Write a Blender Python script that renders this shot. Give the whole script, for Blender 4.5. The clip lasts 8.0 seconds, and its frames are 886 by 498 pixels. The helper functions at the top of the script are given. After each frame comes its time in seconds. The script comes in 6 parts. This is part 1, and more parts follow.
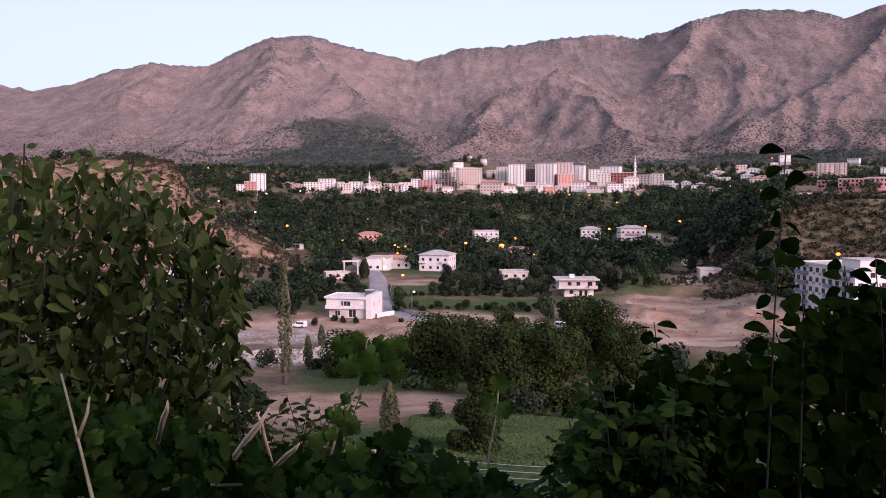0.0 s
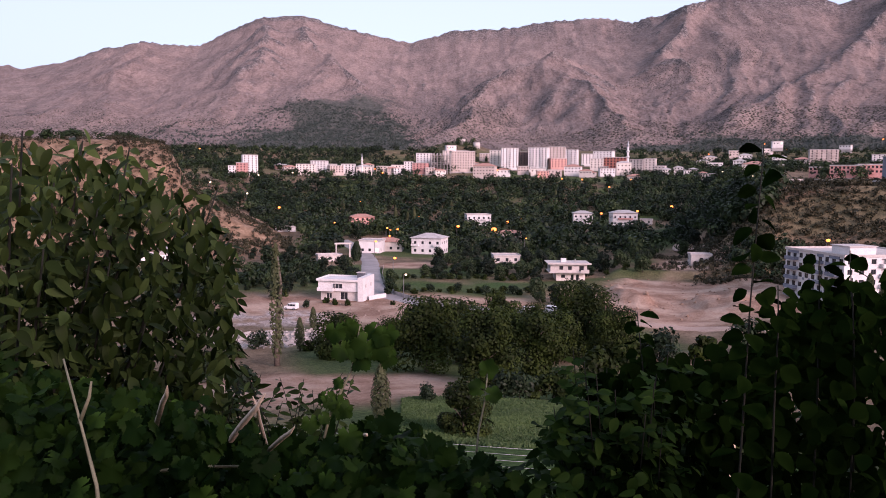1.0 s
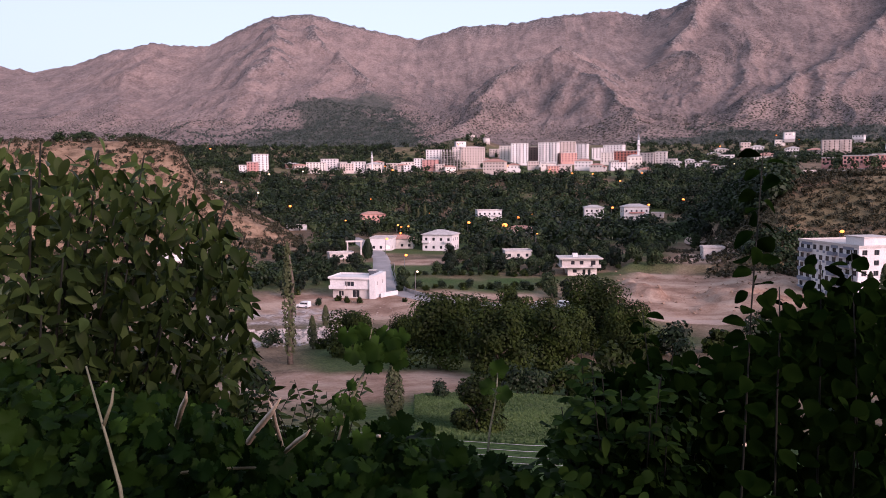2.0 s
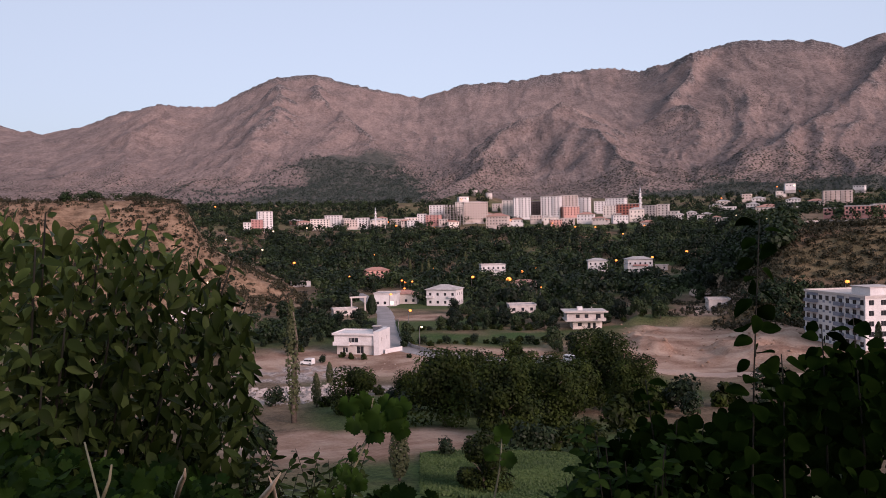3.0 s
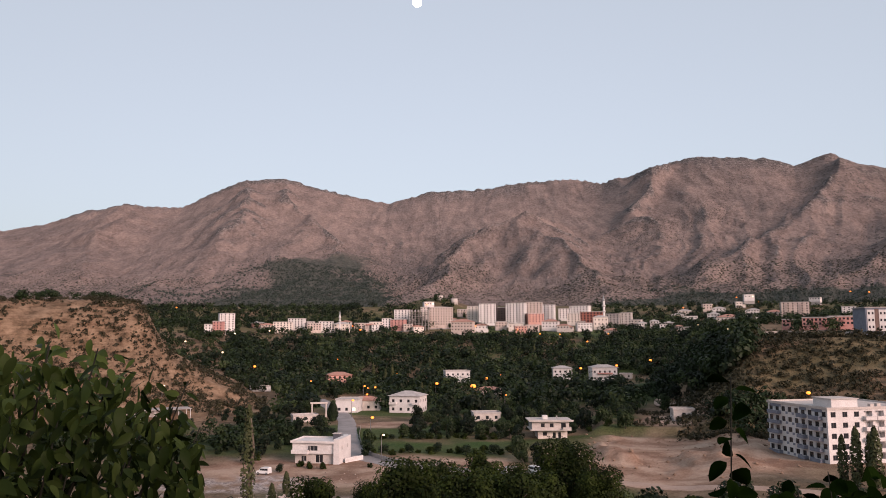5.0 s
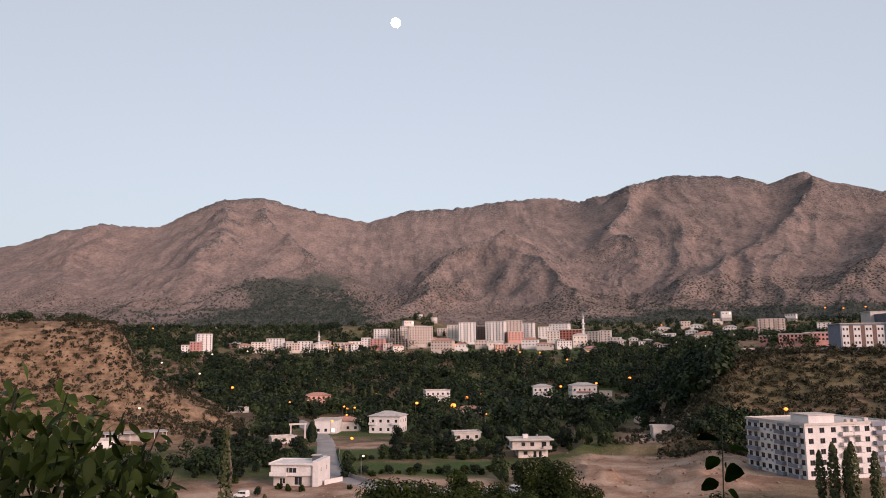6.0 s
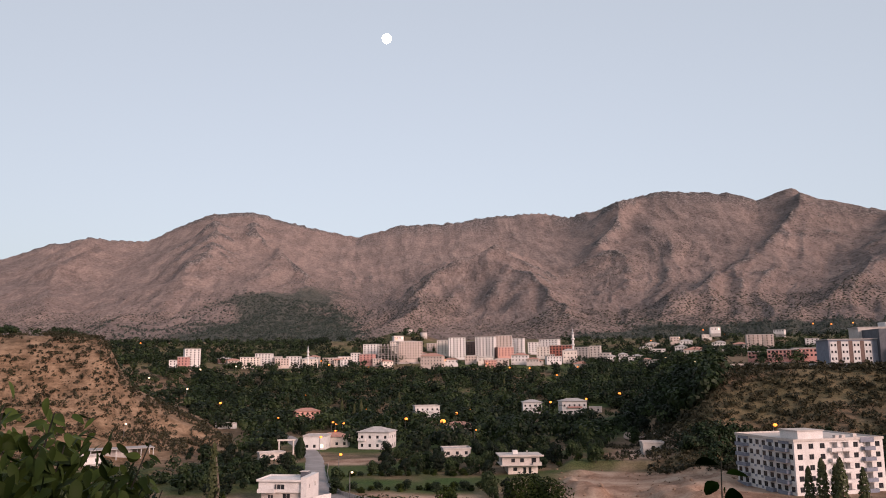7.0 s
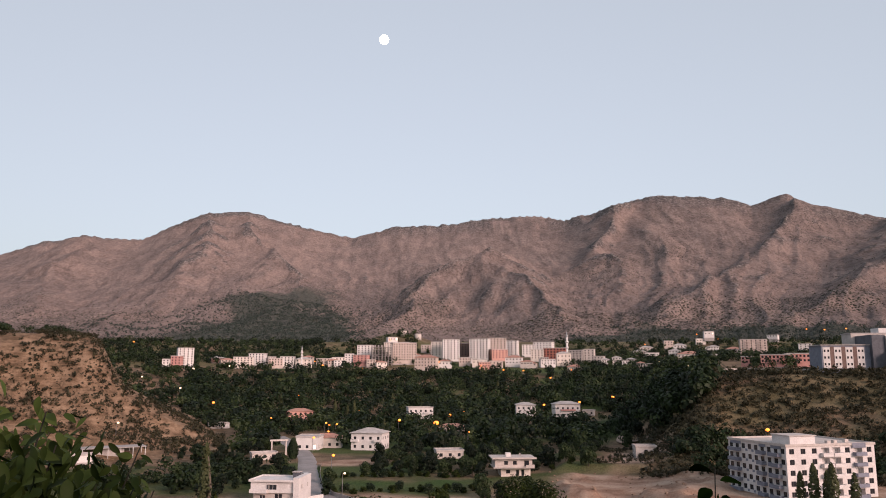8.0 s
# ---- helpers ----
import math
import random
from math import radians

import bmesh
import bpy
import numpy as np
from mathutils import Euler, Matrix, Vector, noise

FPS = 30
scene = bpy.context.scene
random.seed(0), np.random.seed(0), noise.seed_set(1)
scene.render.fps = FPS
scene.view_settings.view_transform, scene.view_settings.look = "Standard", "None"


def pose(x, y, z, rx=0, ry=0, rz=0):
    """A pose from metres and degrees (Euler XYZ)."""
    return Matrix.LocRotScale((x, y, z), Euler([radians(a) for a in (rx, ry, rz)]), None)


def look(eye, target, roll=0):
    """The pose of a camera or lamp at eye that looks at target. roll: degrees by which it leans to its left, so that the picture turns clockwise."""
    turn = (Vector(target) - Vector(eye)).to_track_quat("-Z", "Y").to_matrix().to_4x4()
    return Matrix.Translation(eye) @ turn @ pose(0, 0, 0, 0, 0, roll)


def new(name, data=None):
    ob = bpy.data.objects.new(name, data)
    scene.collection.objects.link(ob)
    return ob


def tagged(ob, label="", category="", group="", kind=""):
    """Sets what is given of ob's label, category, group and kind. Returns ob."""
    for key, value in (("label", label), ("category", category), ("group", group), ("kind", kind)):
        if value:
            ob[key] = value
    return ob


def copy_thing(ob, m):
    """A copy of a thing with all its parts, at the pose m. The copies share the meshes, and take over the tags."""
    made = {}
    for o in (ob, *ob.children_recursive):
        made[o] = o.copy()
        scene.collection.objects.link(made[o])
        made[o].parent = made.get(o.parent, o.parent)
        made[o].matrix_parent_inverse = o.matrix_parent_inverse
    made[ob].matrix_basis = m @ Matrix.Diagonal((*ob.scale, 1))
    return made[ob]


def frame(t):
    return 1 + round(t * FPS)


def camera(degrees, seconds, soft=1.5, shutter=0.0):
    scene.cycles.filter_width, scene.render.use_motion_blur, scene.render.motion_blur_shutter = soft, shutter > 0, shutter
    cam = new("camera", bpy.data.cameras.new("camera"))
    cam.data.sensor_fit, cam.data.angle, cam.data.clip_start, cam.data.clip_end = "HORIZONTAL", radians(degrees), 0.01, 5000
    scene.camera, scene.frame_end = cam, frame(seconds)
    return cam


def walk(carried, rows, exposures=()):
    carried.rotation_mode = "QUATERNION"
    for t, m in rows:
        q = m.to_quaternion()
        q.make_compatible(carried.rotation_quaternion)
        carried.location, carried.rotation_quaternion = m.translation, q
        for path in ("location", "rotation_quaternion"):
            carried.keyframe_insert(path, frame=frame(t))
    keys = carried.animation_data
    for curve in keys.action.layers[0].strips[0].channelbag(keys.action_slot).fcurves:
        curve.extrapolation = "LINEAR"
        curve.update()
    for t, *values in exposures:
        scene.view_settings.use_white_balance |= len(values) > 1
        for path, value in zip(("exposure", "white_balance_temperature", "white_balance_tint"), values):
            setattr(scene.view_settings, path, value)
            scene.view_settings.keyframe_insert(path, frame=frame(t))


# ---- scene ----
cam = camera(60.6, 8.0, soft=0.95)
EXPOSURES = [(0.0, 2.3, 6000, 32), (1.2, 2.33, 6000, 32), (2.5, 2.17, 6050, 28), (3.0, 1.93, 6250, 24), (3.5, 1.82, 6350, 18), (4.5, 1.93, 6750, 18), (8.0, 1.94, 6850, 18)]
PATH = [
    (0.0, pose(0.000, 0.000, -0.000, 86.00, 0.00, -0.00)),
    (0.5, pose(0.003, -0.021, 0.010, 85.53, -0.37, -0.30)),
    (1.0, pose(0.003, -0.049, 0.021, 84.73, -0.51, -0.55)),
    (2.3, pose(0.013, -0.092, 0.053, 84.46, 0.73, 0.53)),
    (2.5, pose(0.016, -0.093, 0.060, 85.56, 0.96, 0.57)),
    (3.0, pose(0.017, -0.091, 0.075, 88.60, 1.05, 0.46)),
    (3.5, pose(0.016, -0.081, 0.085, 91.25, 0.81, 0.02)),
    (4.0, pose(0.017, -0.072, 0.098, 93.21, 0.54, -0.68)),
    (4.5, pose(0.021, -0.062, 0.122, 95.15, 0.23, -1.46)),
    (6.0, pose(0.016, -0.012, 0.230, 97.89, 0.61, -3.70)),
    (6.5, pose(0.013, -0.002, 0.239, 98.54, 0.77, -4.38)),
    (7.0, pose(0.006, 0.000, 0.243, 99.02, 0.55, -4.47)),
    (7.5, pose(0.004, 0.001, 0.243, 99.19, 0.17, -4.75)),
    (8.0, pose(0.005, 0.003, 0.247, 99.14, -0.02, -4.93)),
]
walk(cam, PATH, EXPOSURES)
# ---- light: dusk, the sun just down behind the camera, the moon up ahead ----
world = bpy.data.worlds.new("world")
scene.world = world
world.use_nodes = True
wn = world.node_tree
sky = wn.nodes.new("ShaderNodeTexSky")
sky.sky_type = "NISHITA"
sky.sun_disc = False
sky.sun_elevation = radians(5.0)
sky.sun_rotation = radians(178)
sky.air_density, sky.dust_density, sky.ozone_density = 1.0, 1.2, 3.0
wn.nodes["Background"].inputs["Strength"].default_value = 0.088
haze = wn.nodes.new("ShaderNodeHueSaturation")
haze.inputs["Saturation"].default_value = 0.5
wn.links.new(sky.outputs["Color"], haze.inputs["Color"])
veil = wn.nodes.new("ShaderNodeMix")
veil.data_type = "RGBA"
veil.inputs[0].default_value = 0.6
veil.inputs[7].default_value = (1.68, 1.98, 2.2, 1)
wn.links.new(haze.outputs["Color"], veil.inputs[6])
wn.links.new(veil.outputs[2], wn.nodes["Background"].inputs["Color"])
sun = new("sun", bpy.data.lights.new("sun", "SUN"))
sun.data.energy, sun.data.angle, sun.data.color = 1.25, radians(28), (1.0, 0.74, 0.64)
sun.matrix_world = look((215, -255, 110), (0, 0, 0))
# ---- materials ----
def material(name, rough=0.8, metal=0.0):
    m = bpy.data.materials.new(name)
    m.use_nodes = True
    n = m.node_tree.nodes
    b = n["Principled BSDF"]
    b.inputs["Roughness"].default_value, b.inputs["Metallic"].default_value = rough, metal
    return m, m.node_tree, b


def noise_node(tree, scale, detail=6.0, rough=0.6, space="Object", along=1.0):
    """Fractal noise; along below 1 draws it out downhill, along y."""
    tc = tree.nodes.new("ShaderNodeTexCoord")
    nz = tree.nodes.new("ShaderNodeTexNoise")
    nz.inputs["Scale"].default_value, nz.inputs["Detail"].default_value, nz.inputs["Roughness"].default_value = scale, detail, rough
    place = tc.outputs[space]
    if along != 1.0:
        drawn = tree.nodes.new("ShaderNodeMapping")
        drawn.inputs["Scale"].default_value = (1.0, along, 1.0)
        tree.links.new(place, drawn.inputs["Vector"])
        place = drawn.outputs[0]
    tree.links.new(place, nz.inputs["Vector"])
    return nz.outputs["Fac"]


def ramp(tree, fac, stops, tight=0.55):
    r = tree.nodes.new("ShaderNodeValToRGB")
    while len(r.color_ramp.elements) < len(stops):
        r.color_ramp.elements.new(0.5)
    for e, (p, c) in zip(r.color_ramp.elements, stops):
        e.position, e.color = 0.5 + (p - 0.5) * tight, (*c, 1)
    tree.links.new(fac, r.inputs["Fac"])
    return r.outputs["Color"]


def mix(tree, fac, a, b, kind="MIX"):
    m = tree.nodes.new("ShaderNodeMix")
    m.data_type, m.blend_type = "RGBA", kind
    if isinstance(fac, float):
        m.inputs[0].default_value = fac
    else:
        tree.links.new(fac, m.inputs[0])
    for s, v in ((6, a), (7, b)):
        if isinstance(v, tuple):
            m.inputs[s].default_value = (*v, 1)
        else:
            tree.links.new(v, m.inputs[s])
    return m.outputs[2]


def bump(tree, b, fac, strength, distance):
    n = tree.nodes.new("ShaderNodeBump")
    n.inputs["Strength"].default_value, n.inputs["Distance"].default_value = strength, distance
    tree.links.new(fac, n.inputs["Height"])
    tree.links.new(n.outputs["Normal"], b.inputs["Normal"])


def surface(name, c0, c1, scale, rough=0.8, metal=0.0, fine=None, relief=0.0, vary=0.0, spec=0.3):
    """A plain surface: two tones in two sizes of grain, a fine relief, and a shift of tone from piece to piece."""
    m, t, b = material(name, rough, metal)
    big = noise_node(t, scale, 5)
    small = noise_node(t, fine or scale * 9, 4)
    col = ramp(t, big, [(0.3, c0), (0.7, c1)])
    col = mix(t, 0.35, col, ramp(t, small, [(0.3, tuple(0.82 * v for v in c0)), (0.7, tuple(min(1, 1.08 * v) for v in c1))]))
    if vary:
        info = t.nodes.new("ShaderNodeObjectInfo")
        col = mix(t, vary, col, ramp(t, info.outputs["Random"], [(0.0, tuple(0.45 * v for v in c0)), (1.0, tuple(min(1, 1.5 * v) for v in c1))], 1.0))
    t.links.new(col, b.inputs["Base Color"])
    b.inputs["Specular IOR Level"].default_value = spec
    if relief:
        bump(t, b, small, 0.6, relief)
    return m


def glow(name, colour, strength):
    m, t, b = material(name, 0.5)
    b.inputs["Base Color"].default_value = (*colour, 1)
    b.inputs["Emission Color"].default_value = (*colour, 1)
    b.inputs["Emission Strength"].default_value = strength
    return m


def attribute(tree, name):
    a = tree.nodes.new("ShaderNodeAttribute")
    a.attribute_name = name
    s = tree.nodes.new("ShaderNodeSeparateColor")
    tree.links.new(a.outputs["Color"], s.inputs["Color"])
    return s.outputs


def ground_material():
    m, t, b = material("ground_cover", 0.95)
    b.inputs["Specular IOR Level"].default_value = 0.1
    grain = noise_node(t, 1.7, 6, 0.7)
    patch = noise_node(t, 0.09, 6, 0.65)
    dry = ramp(t, patch, [(0.3, (0.075, 0.052, 0.034)), (0.5, (0.14, 0.097, 0.064)), (0.7, (0.24, 0.17, 0.115))])
    dry = mix(t, 0.4, dry, ramp(t, grain, [(0.3, (0.05, 0.04, 0.025)), (0.7, (0.25, 0.185, 0.125))]))
    bare = ramp(t, patch, [(0.32, (0.19, 0.105, 0.072)), (0.46, (0.285, 0.18, 0.128)), (0.56, (0.33, 0.222, 0.165)), (0.7, (0.42, 0.305, 0.235))])
    bare = mix(t, 0.25, bare, ramp(t, grain, [(0.3, (0.16, 0.1, 0.075)), (0.7, (0.45, 0.33, 0.26))]))
    green = ramp(t, grain, [(0.3, (0.022, 0.045, 0.012)), (0.7, (0.06, 0.1, 0.03))])
    stone = ramp(t, noise_node(t, 0.9, 4, 0.8), [(0.35, (0.16, 0.13, 0.12)), (0.65, (0.5, 0.43, 0.4))])
    tc = t.nodes.new("ShaderNodeTexCoord")
    flat = t.nodes.new("ShaderNodeMapping")
    flat.inputs["Scale"].default_value = (0.035, 0.035, 0.5)
    t.links.new(tc.outputs["Object"], flat.inputs["Vector"])
    beds = t.nodes.new("ShaderNodeTexNoise")
    beds.inputs["Scale"].default_value, beds.inputs["Detail"].default_value, beds.inputs["Roughness"].default_value = 1.0, 7, 0.7
    t.links.new(flat.outputs[0], beds.inputs["Vector"])
    earth = ramp(t, beds.outputs["Fac"], [(0.25, (0.1, 0.062, 0.04)), (0.42, (0.19, 0.115, 0.074)), (0.55, (0.245, 0.165, 0.112)), (0.75, (0.16, 0.085, 0.054))])
    earth = mix(t, 0.55, earth, ramp(t, noise_node(t, 0.16, 8, 0.8), [(0.3, (0.035, 0.03, 0.019)), (0.45, (0.12, 0.085, 0.055)), (0.58, (0.22, 0.155, 0.105)), (0.72, (0.31, 0.225, 0.155))]))
    hillside = t.nodes.new("ShaderNodeAttribute")
    hillside.attribute_name = "hillside"
    dry = mix(t, hillside.outputs["Fac"], dry, earth)
    mask = attribute(t, "cover")
    col = mix(t, mask[0], dry, bare)
    col = mix(t, mask[1], col, green)
    col = mix(t, mask[2], col, stone)
    t.links.new(col, b.inputs["Base Color"])
    bump(t, b, grain, 0.7, 0.4)
    return m


def mountain_material():
    m, t, b = material("mountain_rock", 0.95)
    b.inputs["Specular IOR Level"].default_value = 0.1
    broad = noise_node(t, 0.0035, 7, 0.62)
    mid = noise_node(t, 0.024, 7, 0.7, along=0.3)
    fine = noise_node(t, 0.16, 5, 0.78, along=0.35)
    # rock tones greyed towards mauve: distance haze put into the colour
    rock = ramp(t, broad, [(0.32, (0.17, 0.131, 0.124)), (0.5, (0.225, 0.167, 0.152)), (0.68, (0.28, 0.205, 0.184))])
    rock = mix(t, 0.4, rock, ramp(t, fine, [(0.32, (0.055, 0.048, 0.048)), (0.46, (0.2, 0.158, 0.148)), (0.64, (0.42, 0.34, 0.31))]))
    rock = mix(t, 0.35, rock, ramp(t, mid, [(0.32, (0.095, 0.08, 0.077)), (0.5, (0.19, 0.147, 0.134)), (0.66, (0.31, 0.24, 0.215))]))
    crag = ramp(t, fine, [(0.3, (0.05, 0.048, 0.05)), (0.55, (0.125, 0.115, 0.115)), (0.72, (0.3, 0.275, 0.265))])
    scrub = ramp(t, fine, [(0.3, (0.018, 0.022, 0.016)), (0.7, (0.055, 0.056, 0.04))])
    # blue-grey wood tone carries the distance haze too
    wood = ramp(t, noise_node(t, 0.14, 4, 0.8), [(0.3, (0.03, 0.042, 0.038)), (0.7, (0.085, 0.098, 0.084))])
    scree = ramp(t, mid, [(0.3, (0.26, 0.195, 0.175)), (0.7, (0.37, 0.285, 0.255))])
    mask = attribute(t, "cover")
    # single shrubs: small dark dots whose number follows the shrub cover
    tc = t.nodes.new("ShaderNodeTexCoord")
    vor = t.nodes.new("ShaderNodeTexVoronoi")
    vor.inputs["Scale"].default_value = 0.19
    t.links.new(tc.outputs["Object"], vor.inputs["Vector"])
    sub = t.nodes.new("ShaderNodeMath")
    sub.operation = "MULTIPLY"
    t.links.new(mask[0], sub.inputs[0])
    sub.inputs[1].default_value = 0.64
    less = t.nodes.new("ShaderNodeMath")
    less.operation = "LESS_THAN"
    t.links.new(vor.outputs["Distance"], less.inputs[0])
    t.links.new(sub.outputs[0], less.inputs[1])
    loose = t.nodes.new("ShaderNodeAttribute")
    loose.attribute_name = "loose"
    rock = mix(t, loose.outputs["Fac"], rock, scree)
    col = mix(t, mask[2], rock, crag)
    col = mix(t, less.outputs[0], col, scrub)
    cut = t.nodes.new("ShaderNodeMath")
    cut.operation = "MULTIPLY_ADD"
    t.links.new(mask[1], cut.inputs[0])
    cut.inputs[1].default_value = 1.15
    cut.inputs[2].default_value = -0.08
    gap = t.nodes.new("ShaderNodeMath")
    gap.operation = "SUBTRACT"
    t.links.new(cut.outputs[0], gap.inputs[0])
    t.links.new(noise_node(t, 0.022, 8, 0.85), gap.inputs[1])
    hard = t.nodes.new("ShaderNodeMath")
    hard.operation = "MULTIPLY"
    hard.use_clamp = True
    t.links.new(gap.outputs[0], hard.inputs[0])
    hard.inputs[1].default_value = 2.6
    thin = t.nodes.new("ShaderNodeMath")
    thin.operation = "MULTIPLY"
    t.links.new(hard.outputs[0], thin.inputs[0])
    thin.inputs[1].default_value = 0.85
    col = mix(t, thin.outputs[0], col, wood)
    t.links.new(col, b.inputs["Base Color"])
    add = t.nodes.new("ShaderNodeMath")
    t.links.new(mid, add.inputs[0])
    t.links.new(fine, add.inputs[1])
    bump(t, b, add.outputs[0], 1.0, 7.0)
    return m


GROUND, MOUNTAIN = ground_material(), mountain_material()
# ---- plan of the ground cover: bearing, distance, half width, half depth ----
BARE = [(-6, 205, 34, 26), (-11, 210, 16, 22), (2, 212, 30, 12), (16, 220, 34, 36), (22, 225, 22, 30), (27, 250, 40, 22),
        (-7, 87, 12, 14), (-1.5, 88, 6.5, 12), (-13, 96, 8, 9), (14.5, 190, 24, 8), (-2.1, 304, 12, 9), (18, 255, 26, 18), (19, 300, 14, 20)]
GREEN = [(5, 66, 11, 14), (-0.3, 250, 11, 7), (5, 250, 9, 7)]
PALE = [(-2.1, 304, 14, 11), (18.2, 345, 13, 60)]
STONY = [(-11.5, 158, 22, 9), (-13, 190, 18, 12)]
# ---- terrain: a valley seen from a hillside garden; the first camera place is the origin ----
def lattice(ix, iy, seed):
    n = (ix.astype(np.int64) * 374761393 + iy.astype(np.int64) * 668265263 + seed * 974634777) & 0x7FFFFFFF
    n = ((n ^ (n >> 13)) * 1274126177) & 0x7FFFFFFF
    n = ((n ^ (n >> 16)) * 461845907) & 0x7FFFFFFF
    return (n ^ (n >> 15)) / 0x7FFFFFFF


def vnoise(x, y, seed=0):
    x, y = np.broadcast_arrays(np.asarray(x, float), np.asarray(y, float))
    ix, iy = np.floor(x), np.floor(y)
    u, v = x - ix, y - iy
    u, v = u * u * (3 - 2 * u), v * v * (3 - 2 * v)
    a, b = lattice(ix, iy, seed), lattice(ix + 1, iy, seed)
    c, d = lattice(ix, iy + 1, seed), lattice(ix + 1, iy + 1, seed)
    return (a * (1 - u) + b * u) * (1 - v) + (c * (1 - u) + d * u) * v


def fbm(x, y, octaves=4, seed=0):
    total, amp, norm = 0.0, 1.0, 0.0
    for k in range(octaves):
        total = total + amp * vnoise(np.asarray(x) * 2 ** k + 17.3 * k, np.asarray(y) * 2 ** k - 9.1 * k, seed + k)
        norm += amp
        amp *= 0.5
    return total / norm


def ridged(x, y, octaves=4, seed=0):
    total, amp, norm = 0.0, 1.0, 0.0
    for k in range(octaves):
        v = 1 - np.abs(2 * vnoise(np.asarray(x) * 2 ** k + 5.7 * k, np.asarray(y) * 2 ** k + 3.3 * k, seed + k) - 1)
        total = total + amp * v
        norm += amp
        amp *= 0.5
    return total / norm


def smooth(v, a, b):
    t = np.clip((np.asarray(v, float) - a) / (b - a), 0, 1)
    return t * t * (3 - 2 * t)


SCALE = 0.87
VALLEY = ([0, 2.3, 6.9, 17, 45, 60, 100, 150, 200, 235, 440, 600, 750, 850, 950, 1100, 1200, 1500],
          [-1.9, -2.2, -3.8, -7.4, -18, -21, -28, -35, -39.5, -40, -40, -36, -20, -3, 5, 24, 40, 60])
RIGHT = ([0, 2.3, 6.9, 17, 45, 60, 100, 150, 200, 235, 310, 330, 400, 415, 600, 900, 1100, 1200, 1500],
         [-1.9, -2.2, -3.8, -7.4, -18, -21, -28, -34, -37, -37.5, -38, -35, -2.5, -0.6, 3, 12, 24, 40, 60])
HILL = ([-70, -25, -19.6, -18.9, -18.3, -17.5, -15, -13, -11.2, -10.0],
        [2.2, 2.55, 2.35, 1.5, 0.2, -1.0, -2.5, -3.5, -4.7, -6.5])


def ground_z(x, y):
    x, y = np.asarray(x, float) / SCALE, np.asarray(y, float) / SCALE
    d = np.hypot(x, y)
    az = np.degrees(np.arctan2(x, y))
    r = smooth(az + 2 * (fbm(x / 60, y / 60, 3, 5) - 0.5), 17.6, 24.5)
    z = np.interp(d, *VALLEY) * (1 - r) + np.interp(d, *RIGHT) * r
    crest = np.tan(np.radians(np.interp(az, *HILL))) * 480
    rise = smooth(d + 26 * (fbm(x / 45, y / 45, 3, 8) - 0.5), 372, 484) * (1 - smooth(d, 500, 700))
    hill = z + (crest - z) * rise + 9.0 * rise * (1 - rise) * 4 * (fbm(x / 26, y / 26, 3, 11) - 0.5)
    rill = ridged((np.radians(az) * 430 + 30 * fbm(x / 50, y / 50, 3, 13)) / 17, d / 90, 4, 14) - 0.6
    hill = hill + rise * (1 - rise) * 4 * (5.5 * rill + 3.0 * (ridged(x / 22, y / 22, 3, 15) - 0.6))
    z = np.where((az < -9.5) & (az > -100) & (d > 360) & (d < 700), np.maximum(z, hill), z)
    z = z + smooth(d, 300, 340) * (1 - smooth(d, 395, 412)) * r * 5 * (fbm(x / 25, y / 25, 3, 21) - 0.5)
    knoll = np.hypot(x - 32, (y - 1150) * 0.6)
    z = z + 24 * np.exp(-(knoll / 55) ** 2) + 12 * np.exp(-((x + 70) ** 2 + (0.7 * (y - 1120)) ** 2) / 40 ** 2)
    dug = smooth(az, 12.5, 14) * (1 - smooth(az, 23, 26)) * smooth(d, 228, 245)
    z = z + dug * (3.2 * smooth(d + 9 * (fbm(x / 20, y / 20, 3, 25) - 0.5), 312, 318) * (1 - smooth(d, 360, 420)) + 3.0 * smooth(fbm(x / 13, y / 13, 3, 23), 0.5, 0.75) * (1 - smooth(d, 300, 312)))
    rough = smooth(d, 10, 60) * (1.6 * (fbm(x / 30, y / 30, 3, 2) - 0.5) + 0.35 * (fbm(x / 5, y / 5, 3, 3) - 0.5))
    return SCALE * (z + rough * (1 - smooth(d, 1300, 1500)))


SKYLINE = ([-60, -45, -31, -28.1, -25.7, -23.8, -20.7, -17.2, -15.9, -12.6, -9.7, -6.5, -2.1, 1.3, 5.2, 8.9, 11.7, 14.2, 17.4, 20.5, 25.7, 27.5, 29.8, 31.8, 35.7, 45, 60],
           [6.0, 6.5, 7.4, 6.9, 7.5, 8.4, 9.1, 9.05, 9.75, 11.35, 11.6, 10.75, 9.95, 10.8, 10.9, 11.45, 11.55, 11.1, 12.0, 12.7, 12.15, 11.6, 12.1, 11.1, 9.8, 8.5, 7])
CREST_D = ([-60, -30, -17, -12, -2, 6, 12, 20, 30, 40, 60], [3700, 3700, 3500, 3150, 3500, 3300, 3200, 2850, 2750, 2700, 2700])
